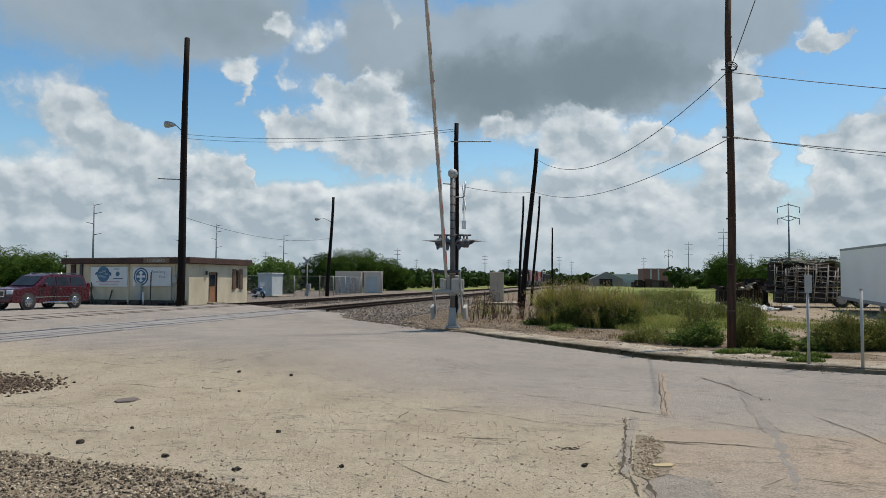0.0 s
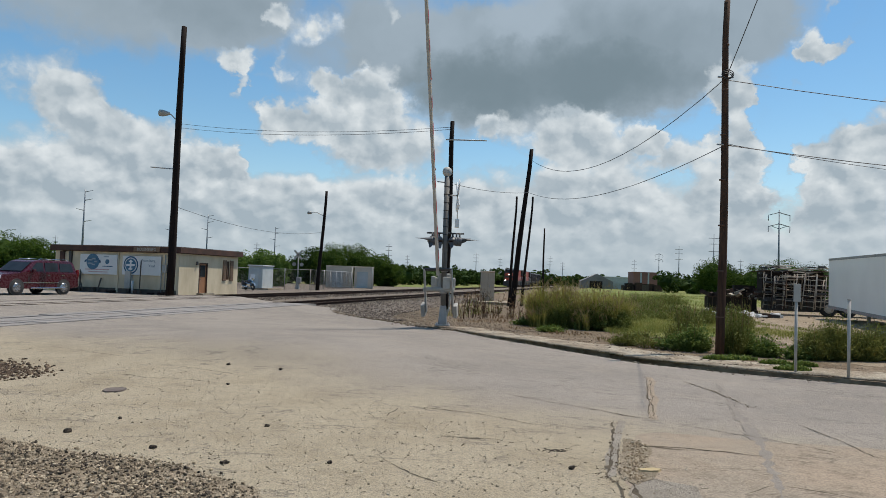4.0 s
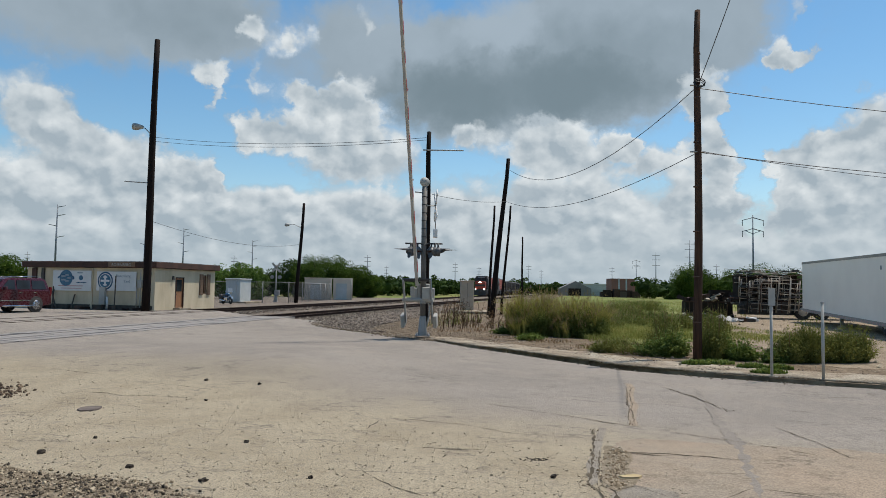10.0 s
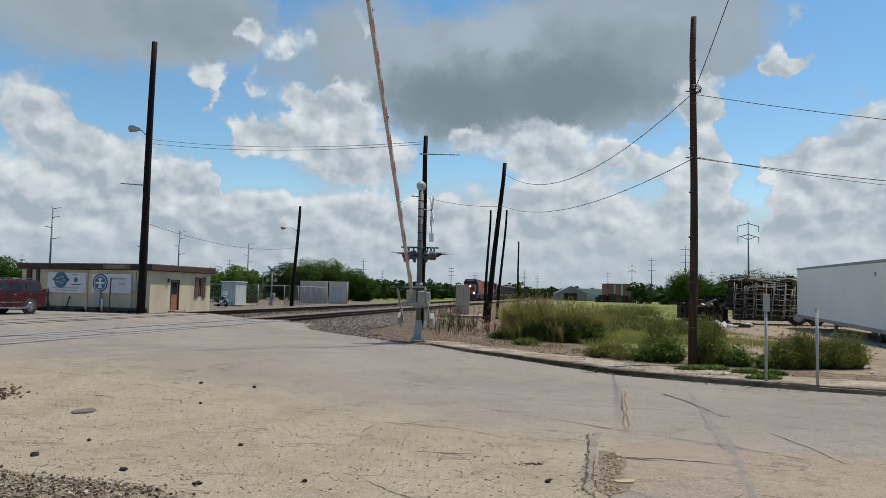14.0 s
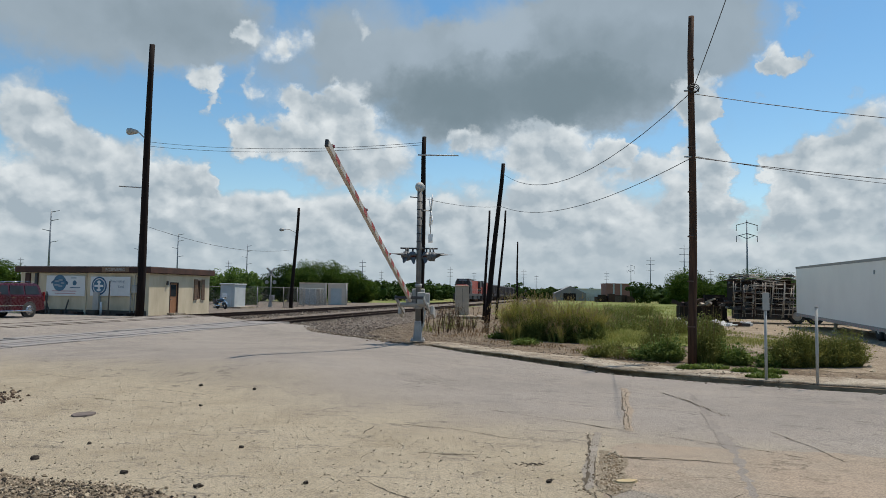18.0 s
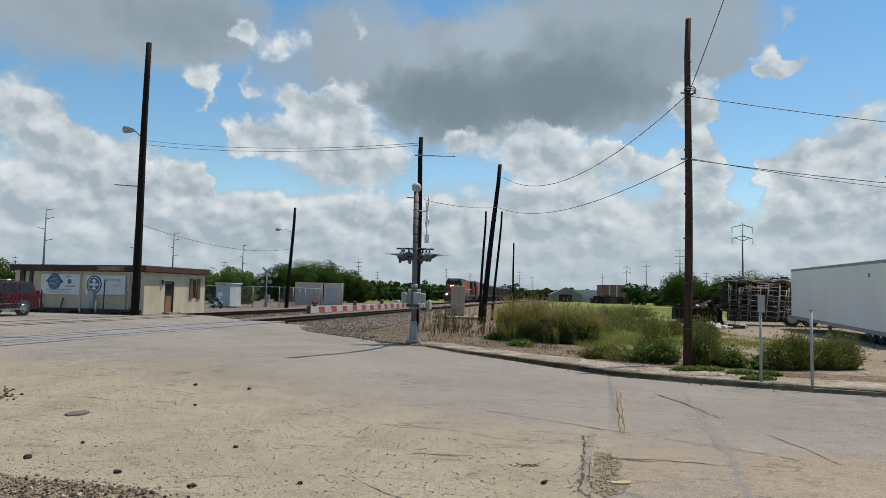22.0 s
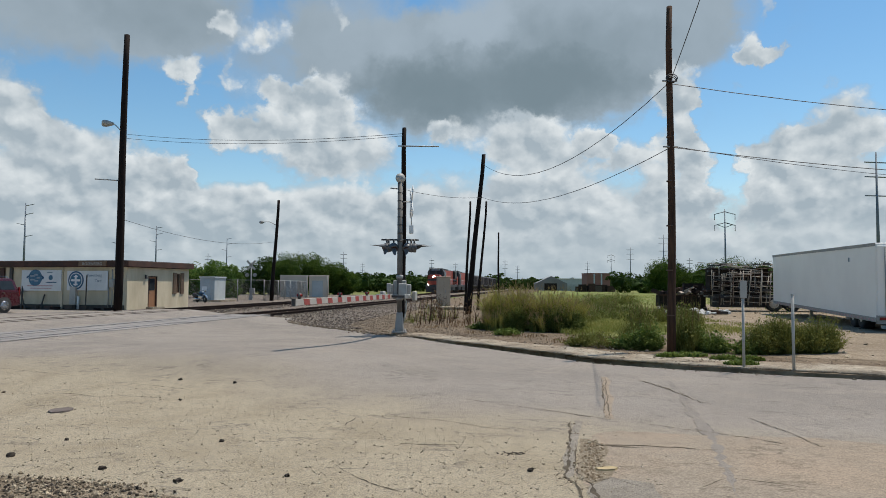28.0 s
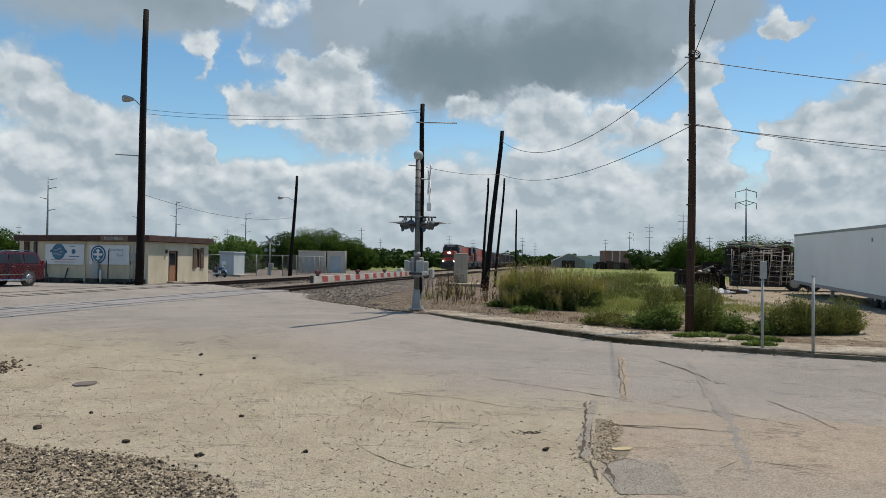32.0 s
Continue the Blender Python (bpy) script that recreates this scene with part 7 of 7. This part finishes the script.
def build_bush(cx, cy, rx, ry, h, n, rnd, kind):
    label = ("scrubby olive-green weed bush of fine stalks", "low dark green broad-leaved weed bush", "scrubby weed bush with dry brown stalks", "tall bushy clump of olive-yellow weeds")[kind]
    t = thing("weed_bush", label, "bush", pose(cx, cy, 0.03), "weed bushes")
    v, f = [], []
    tv, tf = [], []
    for _ in range(int(n * 1.6)):
        a, r = rnd.uniform(0, math.tau), math.sqrt(rnd.random())
        foot = Vector((math.cos(a) * r * rx * 0.8, math.sin(a) * r * ry * 0.8, 0))
        up = h * (0.75 * math.sqrt(max(0.08, 1 - r * r)) + 0.25) * rnd.choice((rnd.uniform(0.3, 0.95), rnd.uniform(0.5, 1.3)))
        spread = 0.14 if kind == 0 else 0.09
        tip = foot + Vector((rnd.gauss(0, spread) + math.cos(a) * r * rx * 0.35, rnd.gauss(0, 0.09) + math.sin(a) * r * ry * 0.35, up))
        side = Vector((rnd.uniform(-1, 1), rnd.uniform(-1, 1), 0)).normalized() * rnd.uniform(0.003, 0.008)
        mid = foot.lerp(tip, 0.5) + Vector((rnd.gauss(0, 0.03), rnd.gauss(0, 0.03), up * 0.08))
        k = len(v)
        v += [foot - side, foot + side, mid + side, mid - side, tip]
        f += [(k, k + 1, k + 2, k + 3), (k + 3, k + 2, k + 4)]
        for _ in range((3, 4, 3, 7)[kind]):
            q = foot.lerp(tip, rnd.uniform(0.35, 1.02))
            size = rnd.uniform(0.03, 0.085) if kind == 1 else rnd.uniform(0.04, 0.10) if kind == 3 else rnd.uniform(0.03, 0.075)
            e = Vector((rnd.uniform(-1, 1), rnd.uniform(-1, 1), rnd.uniform(-0.5, 0.8))).normalized() * size
            g = e.cross(Vector((rnd.uniform(-1, 1), rnd.uniform(-1, 1), 1))).normalized() * size * (0.36 if kind == 1 else 0.22)
            vv, ff = (tv, tf) if kind == 3 and q.z > up * 0.62 and rnd.random() < 0.8 else (v, f)
            k = len(vv)
            vv += [q, q + e * 0.5 + g, q + e, q + e * 0.5 - g]
            ff.append((k, k + 1, k + 2, k + 3))
    ob = raw("foliage", v, f, (WEED, BROADLEAF, WEED, REEDLOW)[kind])
    ob.parent = t
    if tf:
        ob = raw("plume_top", tv, tf, REEDLOW)
        ob.parent = t
        tagged(ob, "olive-green feathery tops")
    bm = B()
    for k in range(24 if kind == 2 else 9):
        a = rnd.uniform(0, 6.28)
        q = rnd.uniform(0.2, 1.0)
        rod(bm, (math.cos(a) * rx * 0.4 * q, math.sin(a) * ry * 0.4 * q, 0), (math.cos(a) * rx * 0.9 * q, math.sin(a) * ry * 0.9 * q, h * rnd.uniform(0.6, 1.25)), 0.007, 0.003, 4)
    part("undergrowth", bm, DRYWEED, t)


build_plants()


# ---- small things on the ground ----
def build_posts():
    for x, y, h, sign in ((6.09, 13.15, 1.32, True), (6.83, 12.75, 1.39, False)):
        p = thing("steel_post", "bare galvanised steel post at the kerb" if not sign else "galvanised steel post with a small grey sign plate", "post", pose(x, y, 0.06), "posts at the kerb")
        part("shaft", rod(B(), (0, 0, -0.1), (0, 0, h), 0.026, 0.026, 10), GREYBOX, p)
        part("cap", rod(B(), (0, 0, h), (0, 0, h + 0.02), 0.033, 0.03, 10), STEEL, p)
        if sign:
            part("sign_plate", soften(bx(B(), (0, -0.03, h + 0.17), (0.13, 0.012, 0.33)), 0.004), GREYBOX, p, "small grey sign plate seen from its back")


def ribbon(name, pts, w, material, label, z=0.006, seed=1):
    """A crack: a thin wandering strip laid on the ground."""
    rnd = random.Random(seed)
    v, f = [], []
    path = []
    for (x0, y0), (x1, y1) in zip(pts, pts[1:]):
        n = max(2, int(math.hypot(x1 - x0, y1 - y0) / 0.07))
        for k in range(n):
            path.append((x0 + (x1 - x0) * k / n, y0 + (y1 - y0) * k / n))
    path.append(pts[-1])
    for i, (x, y) in enumerate(path):
        a, b = path[max(i - 1, 0)], path[min(i + 1, len(path) - 1)]
        d = Vector((b[0] - a[0], b[1] - a[1])).normalized()
        o = 0.03 * noise.noise(Vector((x * 1.6, y * 1.6, seed))) + 0.025 * noise.noise(Vector((x * 5, y * 5, seed))) + 0.02 * noise.noise(Vector((x * 19, y * 19, seed)))
        t = i / (len(path) - 1)
        ww = w * (0.1 + rnd.random() + max(0.0, noise.noise(Vector((x * 2.3, y * 2.3, seed + 9.0)))) * 1.4) * min(1.0, 6 * t + 0.05, 6 * (1 - t) + 0.05)
        v += [lift((x - d.y * (o + ww), y + d.x * (o + ww), z)), lift((x - d.y * (o - ww), y + d.x * (o - ww), z))]
        if i:
            k = 2 * i
            f.append((k - 2, k - 1, k + 1, k))
    return tagged(raw(name, v, f, material), label, "crack", kind="structure")


CRACKS = [
    ((1.55, 9.20), (1.95, 8.75), (2.30, 8.46)), ((2.46, 8.32), (3.16, 7.73), (3.50, 7.39), (3.81, 7.03)), ((3.71, 12.08), (3.86, 11.01), (3.88, 9.85), (3.93, 9.61)),
    ((3.98, 8.67), (4.03, 8.32), (4.06, 7.74), (4.00, 7.04), (4.30, 6.88)), ((1.73, 7.16), (2.00, 7.10), (2.34, 7.04), (2.96, 6.89)),
    ((1.79, 8.38), (1.51, 7.17), (1.37, 6.45), (1.22, 6.01), (1.24, 5.75)), ((1.74, 7.36), (1.56, 6.75), (1.42, 6.32), (1.41, 5.87), (1.3, 5.2)),
    ((3.19, 12.40), (2.75, 10.62), (2.35, 8.92), (2.30, 8.49)), ((3.26, 12.41), (2.63, 9.92), (2.30, 8.49)),
    ((-0.76, 8.87), (-0.49, 8.72), (0.16, 8.48), (0.75, 8.00), (1.61, 7.73)), ((0.56, 10.05), (1.10, 9.54), (1.86, 8.91))]
HAIRLINES = [
    ((-0.23, 7.19), (0.14, 7.16), (0.46, 7.13)), ((-0.77, 8.64), (-0.88, 8.07)), ((-8.17, 13.77), (-7.31, 13.27), (-5.85, 12.43)),
    ((-5.43, 10.55), (-4.92, 10.42), (-4.61, 10.22), (-4.21, 10.27), (-3.56, 10.07)), ((-5.17, 11.79), (-4.27, 11.37), (-3.29, 10.76)),
    ((-0.8, 6.4), (-0.4, 5.8), (-0.1, 5.5)), ((4.4, 6.3), (4.9, 6.0), (5.5, 5.9)), ((2.2, 5.6), (2.6, 5.9), (3.1, 5.6))]


def pebble(bm, p, r, rnd):
    """A broken stone: an uneven eight-sided lump."""
    q = Euler((rnd.uniform(0, 6), rnd.uniform(0, 6), rnd.uniform(0, 6))).to_matrix()
    k = len(bm[0])
    s = 1 - crown_height(p[0], p[1]) / EYE
    p, r = lift(p), r * s
    for d in ((1, 0, 0), (-1, 0, 0), (0, 1, 0), (0, -1, 0), (0, 0, 1), (0, 0, -1)):
        v = q @ Vector(d) * r * rnd.uniform(0.65, 1.25)
        bm[0].append((p[0] + v.x, p[1] + v.y, p[2] + v.z * 0.75))
    for a, b, c in ((0, 2, 4), (2, 1, 4), (1, 3, 4), (3, 0, 4), (2, 0, 5), (1, 2, 5), (3, 1, 5), (0, 3, 5)):
        bm[1].append((k + a, k + b, k + c))


def build_debris():
    rnd = random.Random(12)
    for i, c in enumerate(CRACKS):
        ribbon("crack", c, 0.009 + 0.009 * (i == 2) + 0.010 * (i in (5, 6)), CRACK, "dark crack in the road surface", 0.006, i)
    for i, c in enumerate(HAIRLINES):
        ribbon("crack", c, 0.011, CRACK, "fine crack in the worn concrete", 0.004, 40 + i)
    sheet("pothole", [(1.66, 7.42), (1.74, 7.36), (1.86, 7.1), (1.8, 6.85), (1.68, 6.5), (1.72, 6.2), (1.62, 5.95), (1.44, 5.74), (1.36, 5.9), (1.4, 6.1), (1.44, 6.4), (1.5, 6.75), (1.6, 7.15)], 0.0072, TRENCH,
          "broken brown hollow full of crumbs beside the crack", "road patch", 0.06, 0.06)
    sheet("sunk_patch", [(1.42, 5.8), (1.6, 5.95), (1.9, 5.75), (1.86, 5.5), (1.8, 5.0), (1.3, 5.0), (1.3, 5.5)], 0.0055, SUNK, "grey sunken piece of asphalt", "road patch", 0.05, 0.06)
    sheet("trench_strip", [(1.84, 8.4), (1.92, 8.36), (1.62, 7.3), (1.47, 6.7), (1.33, 6.0), (1.24, 5.9), (1.33, 6.6), (1.5, 7.2)], 0.0045, SUNK, "old grey filled trench in the concrete", "road patch", 0.03, 0.08)
    bm = B()
    ring = [(0.10, 0.02), (0.06, 0.055), (-0.02, 0.05), (-0.10, 0.03), (-0.09, -0.02), (-0.02, -0.04), (0.05, -0.035)]
    low = [bm.verts.new((x * 1.1, y * 1.1, 0.004)) for x, y in ring]
    top = [bm.verts.new((x, y, 0.026)) for x, y in ring]
    bm.faces.new(top)
    for k in range(7):
        bm.faces.new((low[k], low[(k + 1) % 7], top[(k + 1) % 7], top[k]))
    solo("yellow_slab", bm, YELLOWSLAB, "flat yellowish chip of broken concrete", "rubble", pose(1.63, 6.14, 0, 0, 0, 10))
    g = ([], [])
    for _ in range(550):
        t = rnd.random()
        pebble(g, (1.42 + 0.36 * t + rnd.gauss(0, 0.05), 5.85 + 1.4 * t + rnd.gauss(0, 0.06), 0.008), 0.004 + 0.02 * rnd.random() ** 2.5, rnd)
    tagged(raw("hollow_crumbs", *g, CRUMB), "tan and brown crumbs in the broken hollow", "rubble", kind="stuff")
    for k, c in enumerate((((1.71, 7.40), (1.82, 7.08), (2.12, 7.0), (2.54, 7.02), (2.9, 6.82)), ((1.60, 7.2), (1.5, 6.8), (1.42, 6.45), (1.36, 6.1), (1.38, 5.8)), ((1.21, 5.91), (1.26, 5.75), (1.24, 5.28)), ((1.39, 5.76), (1.6, 5.9), (1.78, 5.59)))):
        ribbon("crack", c, 0.008, CRACK, "dark ragged crack at the hollow's edge", 0.0085, 90 + k)
    g = ([], [])
    for _ in range(420):
        i = rnd.choice((5, 5, 5, 6, 6, 6, 7, 8, 2))
        c = CRACKS[i]
        k = rnd.randrange(len(c) - 1)
        t = rnd.random()
        pebble(g, (c[k][0] + (c[k + 1][0] - c[k][0]) * t + rnd.gauss(0, 0.05), c[k][1] + (c[k + 1][1] - c[k][1]) * t + rnd.gauss(0, 0.05), 0.004), 0.003 + 0.012 * rnd.random() ** 3, rnd)
    tagged(raw("crack_crumbs", *g, STONEPALE), "crumbs of broken asphalt along the cracks", "rubble", kind="stuff")
    # a long strip slightly darker than the road, tapering at both ends
    ribbon("dark_streak", [(4.31, 12.2), (3.53, 9.18), (3.16, 7.67), (2.93, 6.95), (2.41, 5.35)], 0.06, DARKSTREAK, "long faint dark streak on the road", 0.0045, 77)
    sheet("trench_fill", [(3.19, 12.4), (3.32, 12.4), (2.70, 9.92), (2.34, 8.5), (2.24, 8.5)], 0.003, PATCH, "old sandy patched trench in the road", "road patch", 0.06, 0.12)
    # gravel spilled in the near corner
    g = ([], [])
    edge = [(-9, 7.6), (-5.2, 6.5), (-4.31, 6.35), (-3.47, 6.02), (-2.77, 5.89), (-2.22, 5.71), (-1.5, 5.15), (-1.1, 4.3)]
    n = 0
    while n < 21000:
        x = rnd.uniform(-8, -1.0)
        top = np.interp(x, [e[0] for e in edge], [e[1] for e in edge])
        y = top - abs(rnd.gauss(0, 1.0)) + rnd.gauss(0, 0.06)
        if y < 3.2 or noise.noise(Vector((x * 1.1, y * 1.6, 4.0))) < rnd.uniform(-0.75, 0.1):
            continue
        pebble(g, (x, y, rnd.uniform(0.0, 0.016)), 0.004 + 0.021 * rnd.random() ** 2.2, rnd)
        n += 1
    sheet("gravel_dirt", [(-9, 7.6), (-5.2, 6.5), (-4.31, 6.35), (-3.47, 6.02), (-2.77, 5.89), (-2.22, 5.71), (-1.5, 5.15), (-1.0, 4.0), (-1.0, 1), (-9, 1)], 0.003, GRAVELBED, "dark gritty bed under the gravel drift", "dirt", 0.12, 0.25)
    tagged(raw("loose_gravel", *g, STONE), "loose dark and pale gravel in a drift", "gravel", kind="stuff")
    g = ([], [])
    for _ in range(1500):
        t = rnd.random()
        pebble(g, (-7.9 + 1.5 * t + rnd.gauss(0, 0.28), 11.0 - 1.1 * t + rnd.gauss(0, 0.32), 0.01), 0.008 + 0.03 * rnd.random() ** 1.5, rnd)
    tagged(raw("bark_litter", *g, BARKBIT), "brown bark and leaf litter", "litter", kind="stuff")
    g = ([], [])
    for _ in range(11000):
        y = 4.3 + 9.5 * rnd.random() ** 1.2
        x = rnd.uniform(-0.7, 0.35) * y
        if 0.53 * x + 0.848 * y - 6.9 < rnd.gauss(0.0, 0.5):
            pebble(g, (x, y, 0.002), 0.004 + 0.013 * rnd.random() ** 4, rnd)
    tagged(raw("scattered_grit", *g, GRITSTONE), "small stones scattered over the forecourt", "stones", kind="stuff")
    # the larger single stones
    for x, y, r in ((-2.73, 6.25, 0.036), (-3.77, 6.72, 0.045), (-2.01, 7.32, 0.03), (-4.3, 6.2, 0.034), (-1.95, 5.85, 0.038), (-3.6, 7.4, 0.028), (0.96, 6.14, 0.035), (-1.1, 6.0, 0.03),
                    (-3.3, 9.9, 0.028), (-4.0, 12.0, 0.035), (-3.0, 11.6, 0.035), (-5.2, 6.3, 0.03)):
        bm = B()
        bmesh.ops.create_icosphere(bm, subdivisions=2, radius=r * 0.8)
        for q in bm.verts:
            k = 1 + 0.75 * noise.noise(q.co * (2.4 / r) + Vector((x, y, 0)))
            q.co = Vector((q.co.x * k * 1.15, q.co.y * k * 0.9, q.co.z * k * 0.62 + r * 0.35))
        solo("stone", bm, BLACKSTONE, "single dark broken stone on the concrete", "stone", pose(x, y, 0, 0, 0, x * 70), "loose stones").matrix_basis = Matrix.Translation(lift((x, y, 0))) @ pose(0, 0, 0, 0, 0, x * 70)
    # a slab of broken asphalt and a crumbling pothole
    g = ([], [])
    for k in range(60):
        pebble(g, (rnd.gauss(0, 0.07), rnd.gauss(0, 0.03), 0.008), rnd.uniform(0.007, 0.02), rnd)
    ob = raw("asphalt_crumbs", *g, BLACKSTONE)
    ob.matrix_basis = pose(0.89, 6.74, 0)
    tagged(ob, "small heap of dark asphalt crumbs", "rubble", kind="stuff")
    bm = B()
    ring = [(0.17 * math.cos(k * 0.785) * rnd.uniform(0.55, 1.2), 0.15 * math.sin(k * 0.785) * rnd.uniform(0.5, 1.15)) for k in range(8)]
    low = [bm.verts.new((x * 1.05, y * 1.05, -0.004)) for x, y in ring]
    top = [bm.verts.new((x, y, 0.02 + 0.05 * y)) for x, y in ring]
    bm.faces.new(top)
    for k in range(8):
        bm.faces.new((low[k], low[(k + 1) % 8], top[(k + 1) % 8], top[k]))
    solo("asphalt_slab", bm, SLAB, "flat grey slab of broken asphalt", "rubble", Matrix.Translation(lift((-4.52, 9.08, 0))) @ pose(0, 0, 0, 0, 0, -12))
    # ballast lying beside the near track
    g = ([], [])
    for _ in range(9000):
        y = 25.2 + 34 * rnd.random() ** 2.0
        left = along(NEAR0, NEARK, max(y, 33.5), 0, 1.0).x if y > 33 else np.interp(y, [25, 27, 29.9, 33.3], [-2.3, -3.8, -5.2, -6.9])
        right = np.interp(y, [25, 27, 30, 40, 60], [-2.0, -2.9, -2.7, -1.2, 3])
        x = left + (right - left) * rnd.random() ** 1.4
        pebble(g, (x, y, 0.02 + rnd.uniform(0, 0.03)), rnd.uniform(0.025, 0.06), rnd)
    tagged(raw("ballast_stones", *g, BALLASTSTONE), "grey broken ballast stones beside the track", "ballast", kind="stuff")
    g = ([], [])
    for o, kk, y0, zt in ((NEAR0, NEARK, 33.6, 0.01), (FAR0, FARK, 38.8, 0.11)):
        for _ in range(5000):
            p = along(o, kk, y0 + 45 * rnd.random() ** 1.6, 0, rnd.uniform(-2.6, 2.6))
            pebble(g, (p.x, p.y, zt + rnd.uniform(-0.02, 0.03)), rnd.uniform(0.03, 0.065), rnd)
    tagged(raw("track_stones", *g, BALLASTSTONE), "broken stones of the track beds", "ballast", kind="stuff")
    # litter of the scrap yard
    g = ([], [])
    for _ in range(1500):
        x, y = rnd.uniform(8.5, 26), rnd.uniform(15.5, 46)
        if noise.noise(Vector((x * 0.3, y * 0.2, 8.0))) > rnd.uniform(-0.4, 0.4):
            pebble(g, (x, y, 0.04), 0.015 + 0.09 * rnd.random() ** 4, rnd)
    tagged(raw("yard_litter", *g, STONE), "stones and small scrap littering the dirt yard", "rubble", kind="stuff")
    # litter of the verge and the sidewalk
    g = ([], [])
    for _ in range(2600):
        t = rnd.random()
        y = 14 + 22 * t ** 1.5
        x = np.interp(y, [12.5, 13.4, 14.6, 16.2, 18.1, 19.6, 22, 24.7, 30, 40], [6.9, 5.3, 3.7, 2.85, 1.75, 0.8, -0.2, -1.2, -1.4, 0.3]) + abs(rnd.gauss(0, 1)) * 2.2 + 0.6
        pebble(g, (x, y, kerb_top(y) - 0.002 if y < 22.5 and x < np.interp(y, [12.5, 22.9], [8.8, 0.6]) else 0.035), 0.005 + 0.03 * rnd.random() ** 3, rnd)
    # crumbs on the kerb and in the gutter
    kx, ky = [16, 11, 8.0, 6.76, 5.17, 3.6, 2.72, 1.61, 0.66, -0.32], [9.6, 10.95, 11.95, 12.55, 13.41, 14.63, 16.18, 18.13, 19.65, 21.96]
    for _ in range(900):
        x = rnd.uniform(-0.2, 9.5)
        y = np.interp(x, kx[::-1], ky[::-1])
        o = rnd.gauss(0.02, 0.11)
        pebble(g, (x + 0.6 * o, y + 0.8 * o, (kerb_top(y) - 0.01) if o > 0.03 else 0.008), 0.004 + 0.03 * rnd.random() ** 4, rnd)
    # clods on the bare dirt round the signal
    for _ in range(5000):
        y = 21.5 + 16 * rnd.random() ** 1.3
        x = np.interp(y, [21.5, 23.5, 26.3, 28.5, 33, 38], [0.0, -1.3, -2.9, -2.9, -2.4, -1.6]) + abs(rnd.gauss(0, 1)) * 2.4
        pebble(g, (x, y, 0.034), 0.008 + 0.035 * rnd.random() ** 2.2, rnd)
    for _ in range(1500):
        y = rnd.uniform(21.5, 33)
        x = np.interp(y, [21.5, 23.1, 24.7, 27, 29.8, 33.2], [-0.2, -1.45, -2.36, -3.9, -5.3, -7.1]) + rnd.gauss(0.1, 0.22)
        pebble(g, (x, y, 0.03), 0.012 + 0.05 * rnd.random() ** 3, rnd)
    tagged(raw("verge_rubble", *g, STONEPALE), "stones and crumbled rubble on the verge", "rubble", kind="stuff")


CRUMB = rubble("concrete_crumbs", (0.17, 0.122, 0.075), (0.27, 0.20, 0.125), (0.44, 0.36, 0.25))
YELLOWSLAB = mat("yellow_concrete", (0.44, 0.34, 0.19), (0.36, 0.28, 0.16), 0.95, scale=8, fine=60, bump=0.4, spec=0.05)
SUNK = soil("sunken_asphalt", ((0.30, 0.262, 0.212), (0.265, 0.228, 0.182), (0.22, 0.188, 0.148)), ((0.09, 0.075, 0.06), (0.33, 0.29, 0.24)), 0.95, 1.0, 5.0, 45.0, 0.4, 0.8)
BARKBIT = rubble("bark_bits", (0.035, 0.025, 0.018), (0.10, 0.066, 0.043), (0.22, 0.16, 0.105))
BLACKSTONE = mat("black_stone", (0.04, 0.033, 0.027), (0.07, 0.058, 0.046), 0.95, scale=8, fine=60, bump=0.4, spec=0.05)
GRITSTONE = rubble("forecourt_grit", (0.15, 0.122, 0.088), (0.25, 0.21, 0.15), (0.42, 0.37, 0.28))
SLAB = mat("grey_slab", (0.165, 0.135, 0.118), (0.115, 0.094, 0.082), 0.95, scale=8, fine=60, bump=0.5, spec=0.05)
BALLASTSTONE = rubble("broken_stone", (0.042, 0.033, 0.025), (0.145, 0.112, 0.084), (0.31, 0.26, 0.205))
build_posts()
build_debris()


# ---- motion of the gate and the train ----
def motions():
    walk(ARM, [(t, arm_pose(a)) for t, a in ((0, 68), (11.4, 68), (12.2, 64.8), (13, 56.8), (14, 47.6), (14.5, 43.0), (15.5, 36.0), (16.5, 29.5), (17.5, 22.8), (18.5, 16.0), (20, 7.3),
                                             (20.5, 4.7), (21, 2.1), (21.5, -0.3), (22, 0.15), (25, 0.15), (32, 0.15))])
    turn = -math.degrees(math.atan(FARK))
    d = Vector((FARK, 1, 0)).normalized()
    for car, back in TRAIN:
        rows = []
        for t, y in ((0, 179.5), (3, 173.0), (6, 165.5), (10, 154.8), (13, 147.0), (16.5, 138.0), (20, 130.8), (23, 127.4), (26, 125.2), (29, 123.6), (32, 121.8)):
            p = along(FAR0, FARK, y, 0.27) + d * back
            rows.append((t, pose(p.x, p.y, p.z, 0, 0, turn)))
        walk(car, rows)


motions()
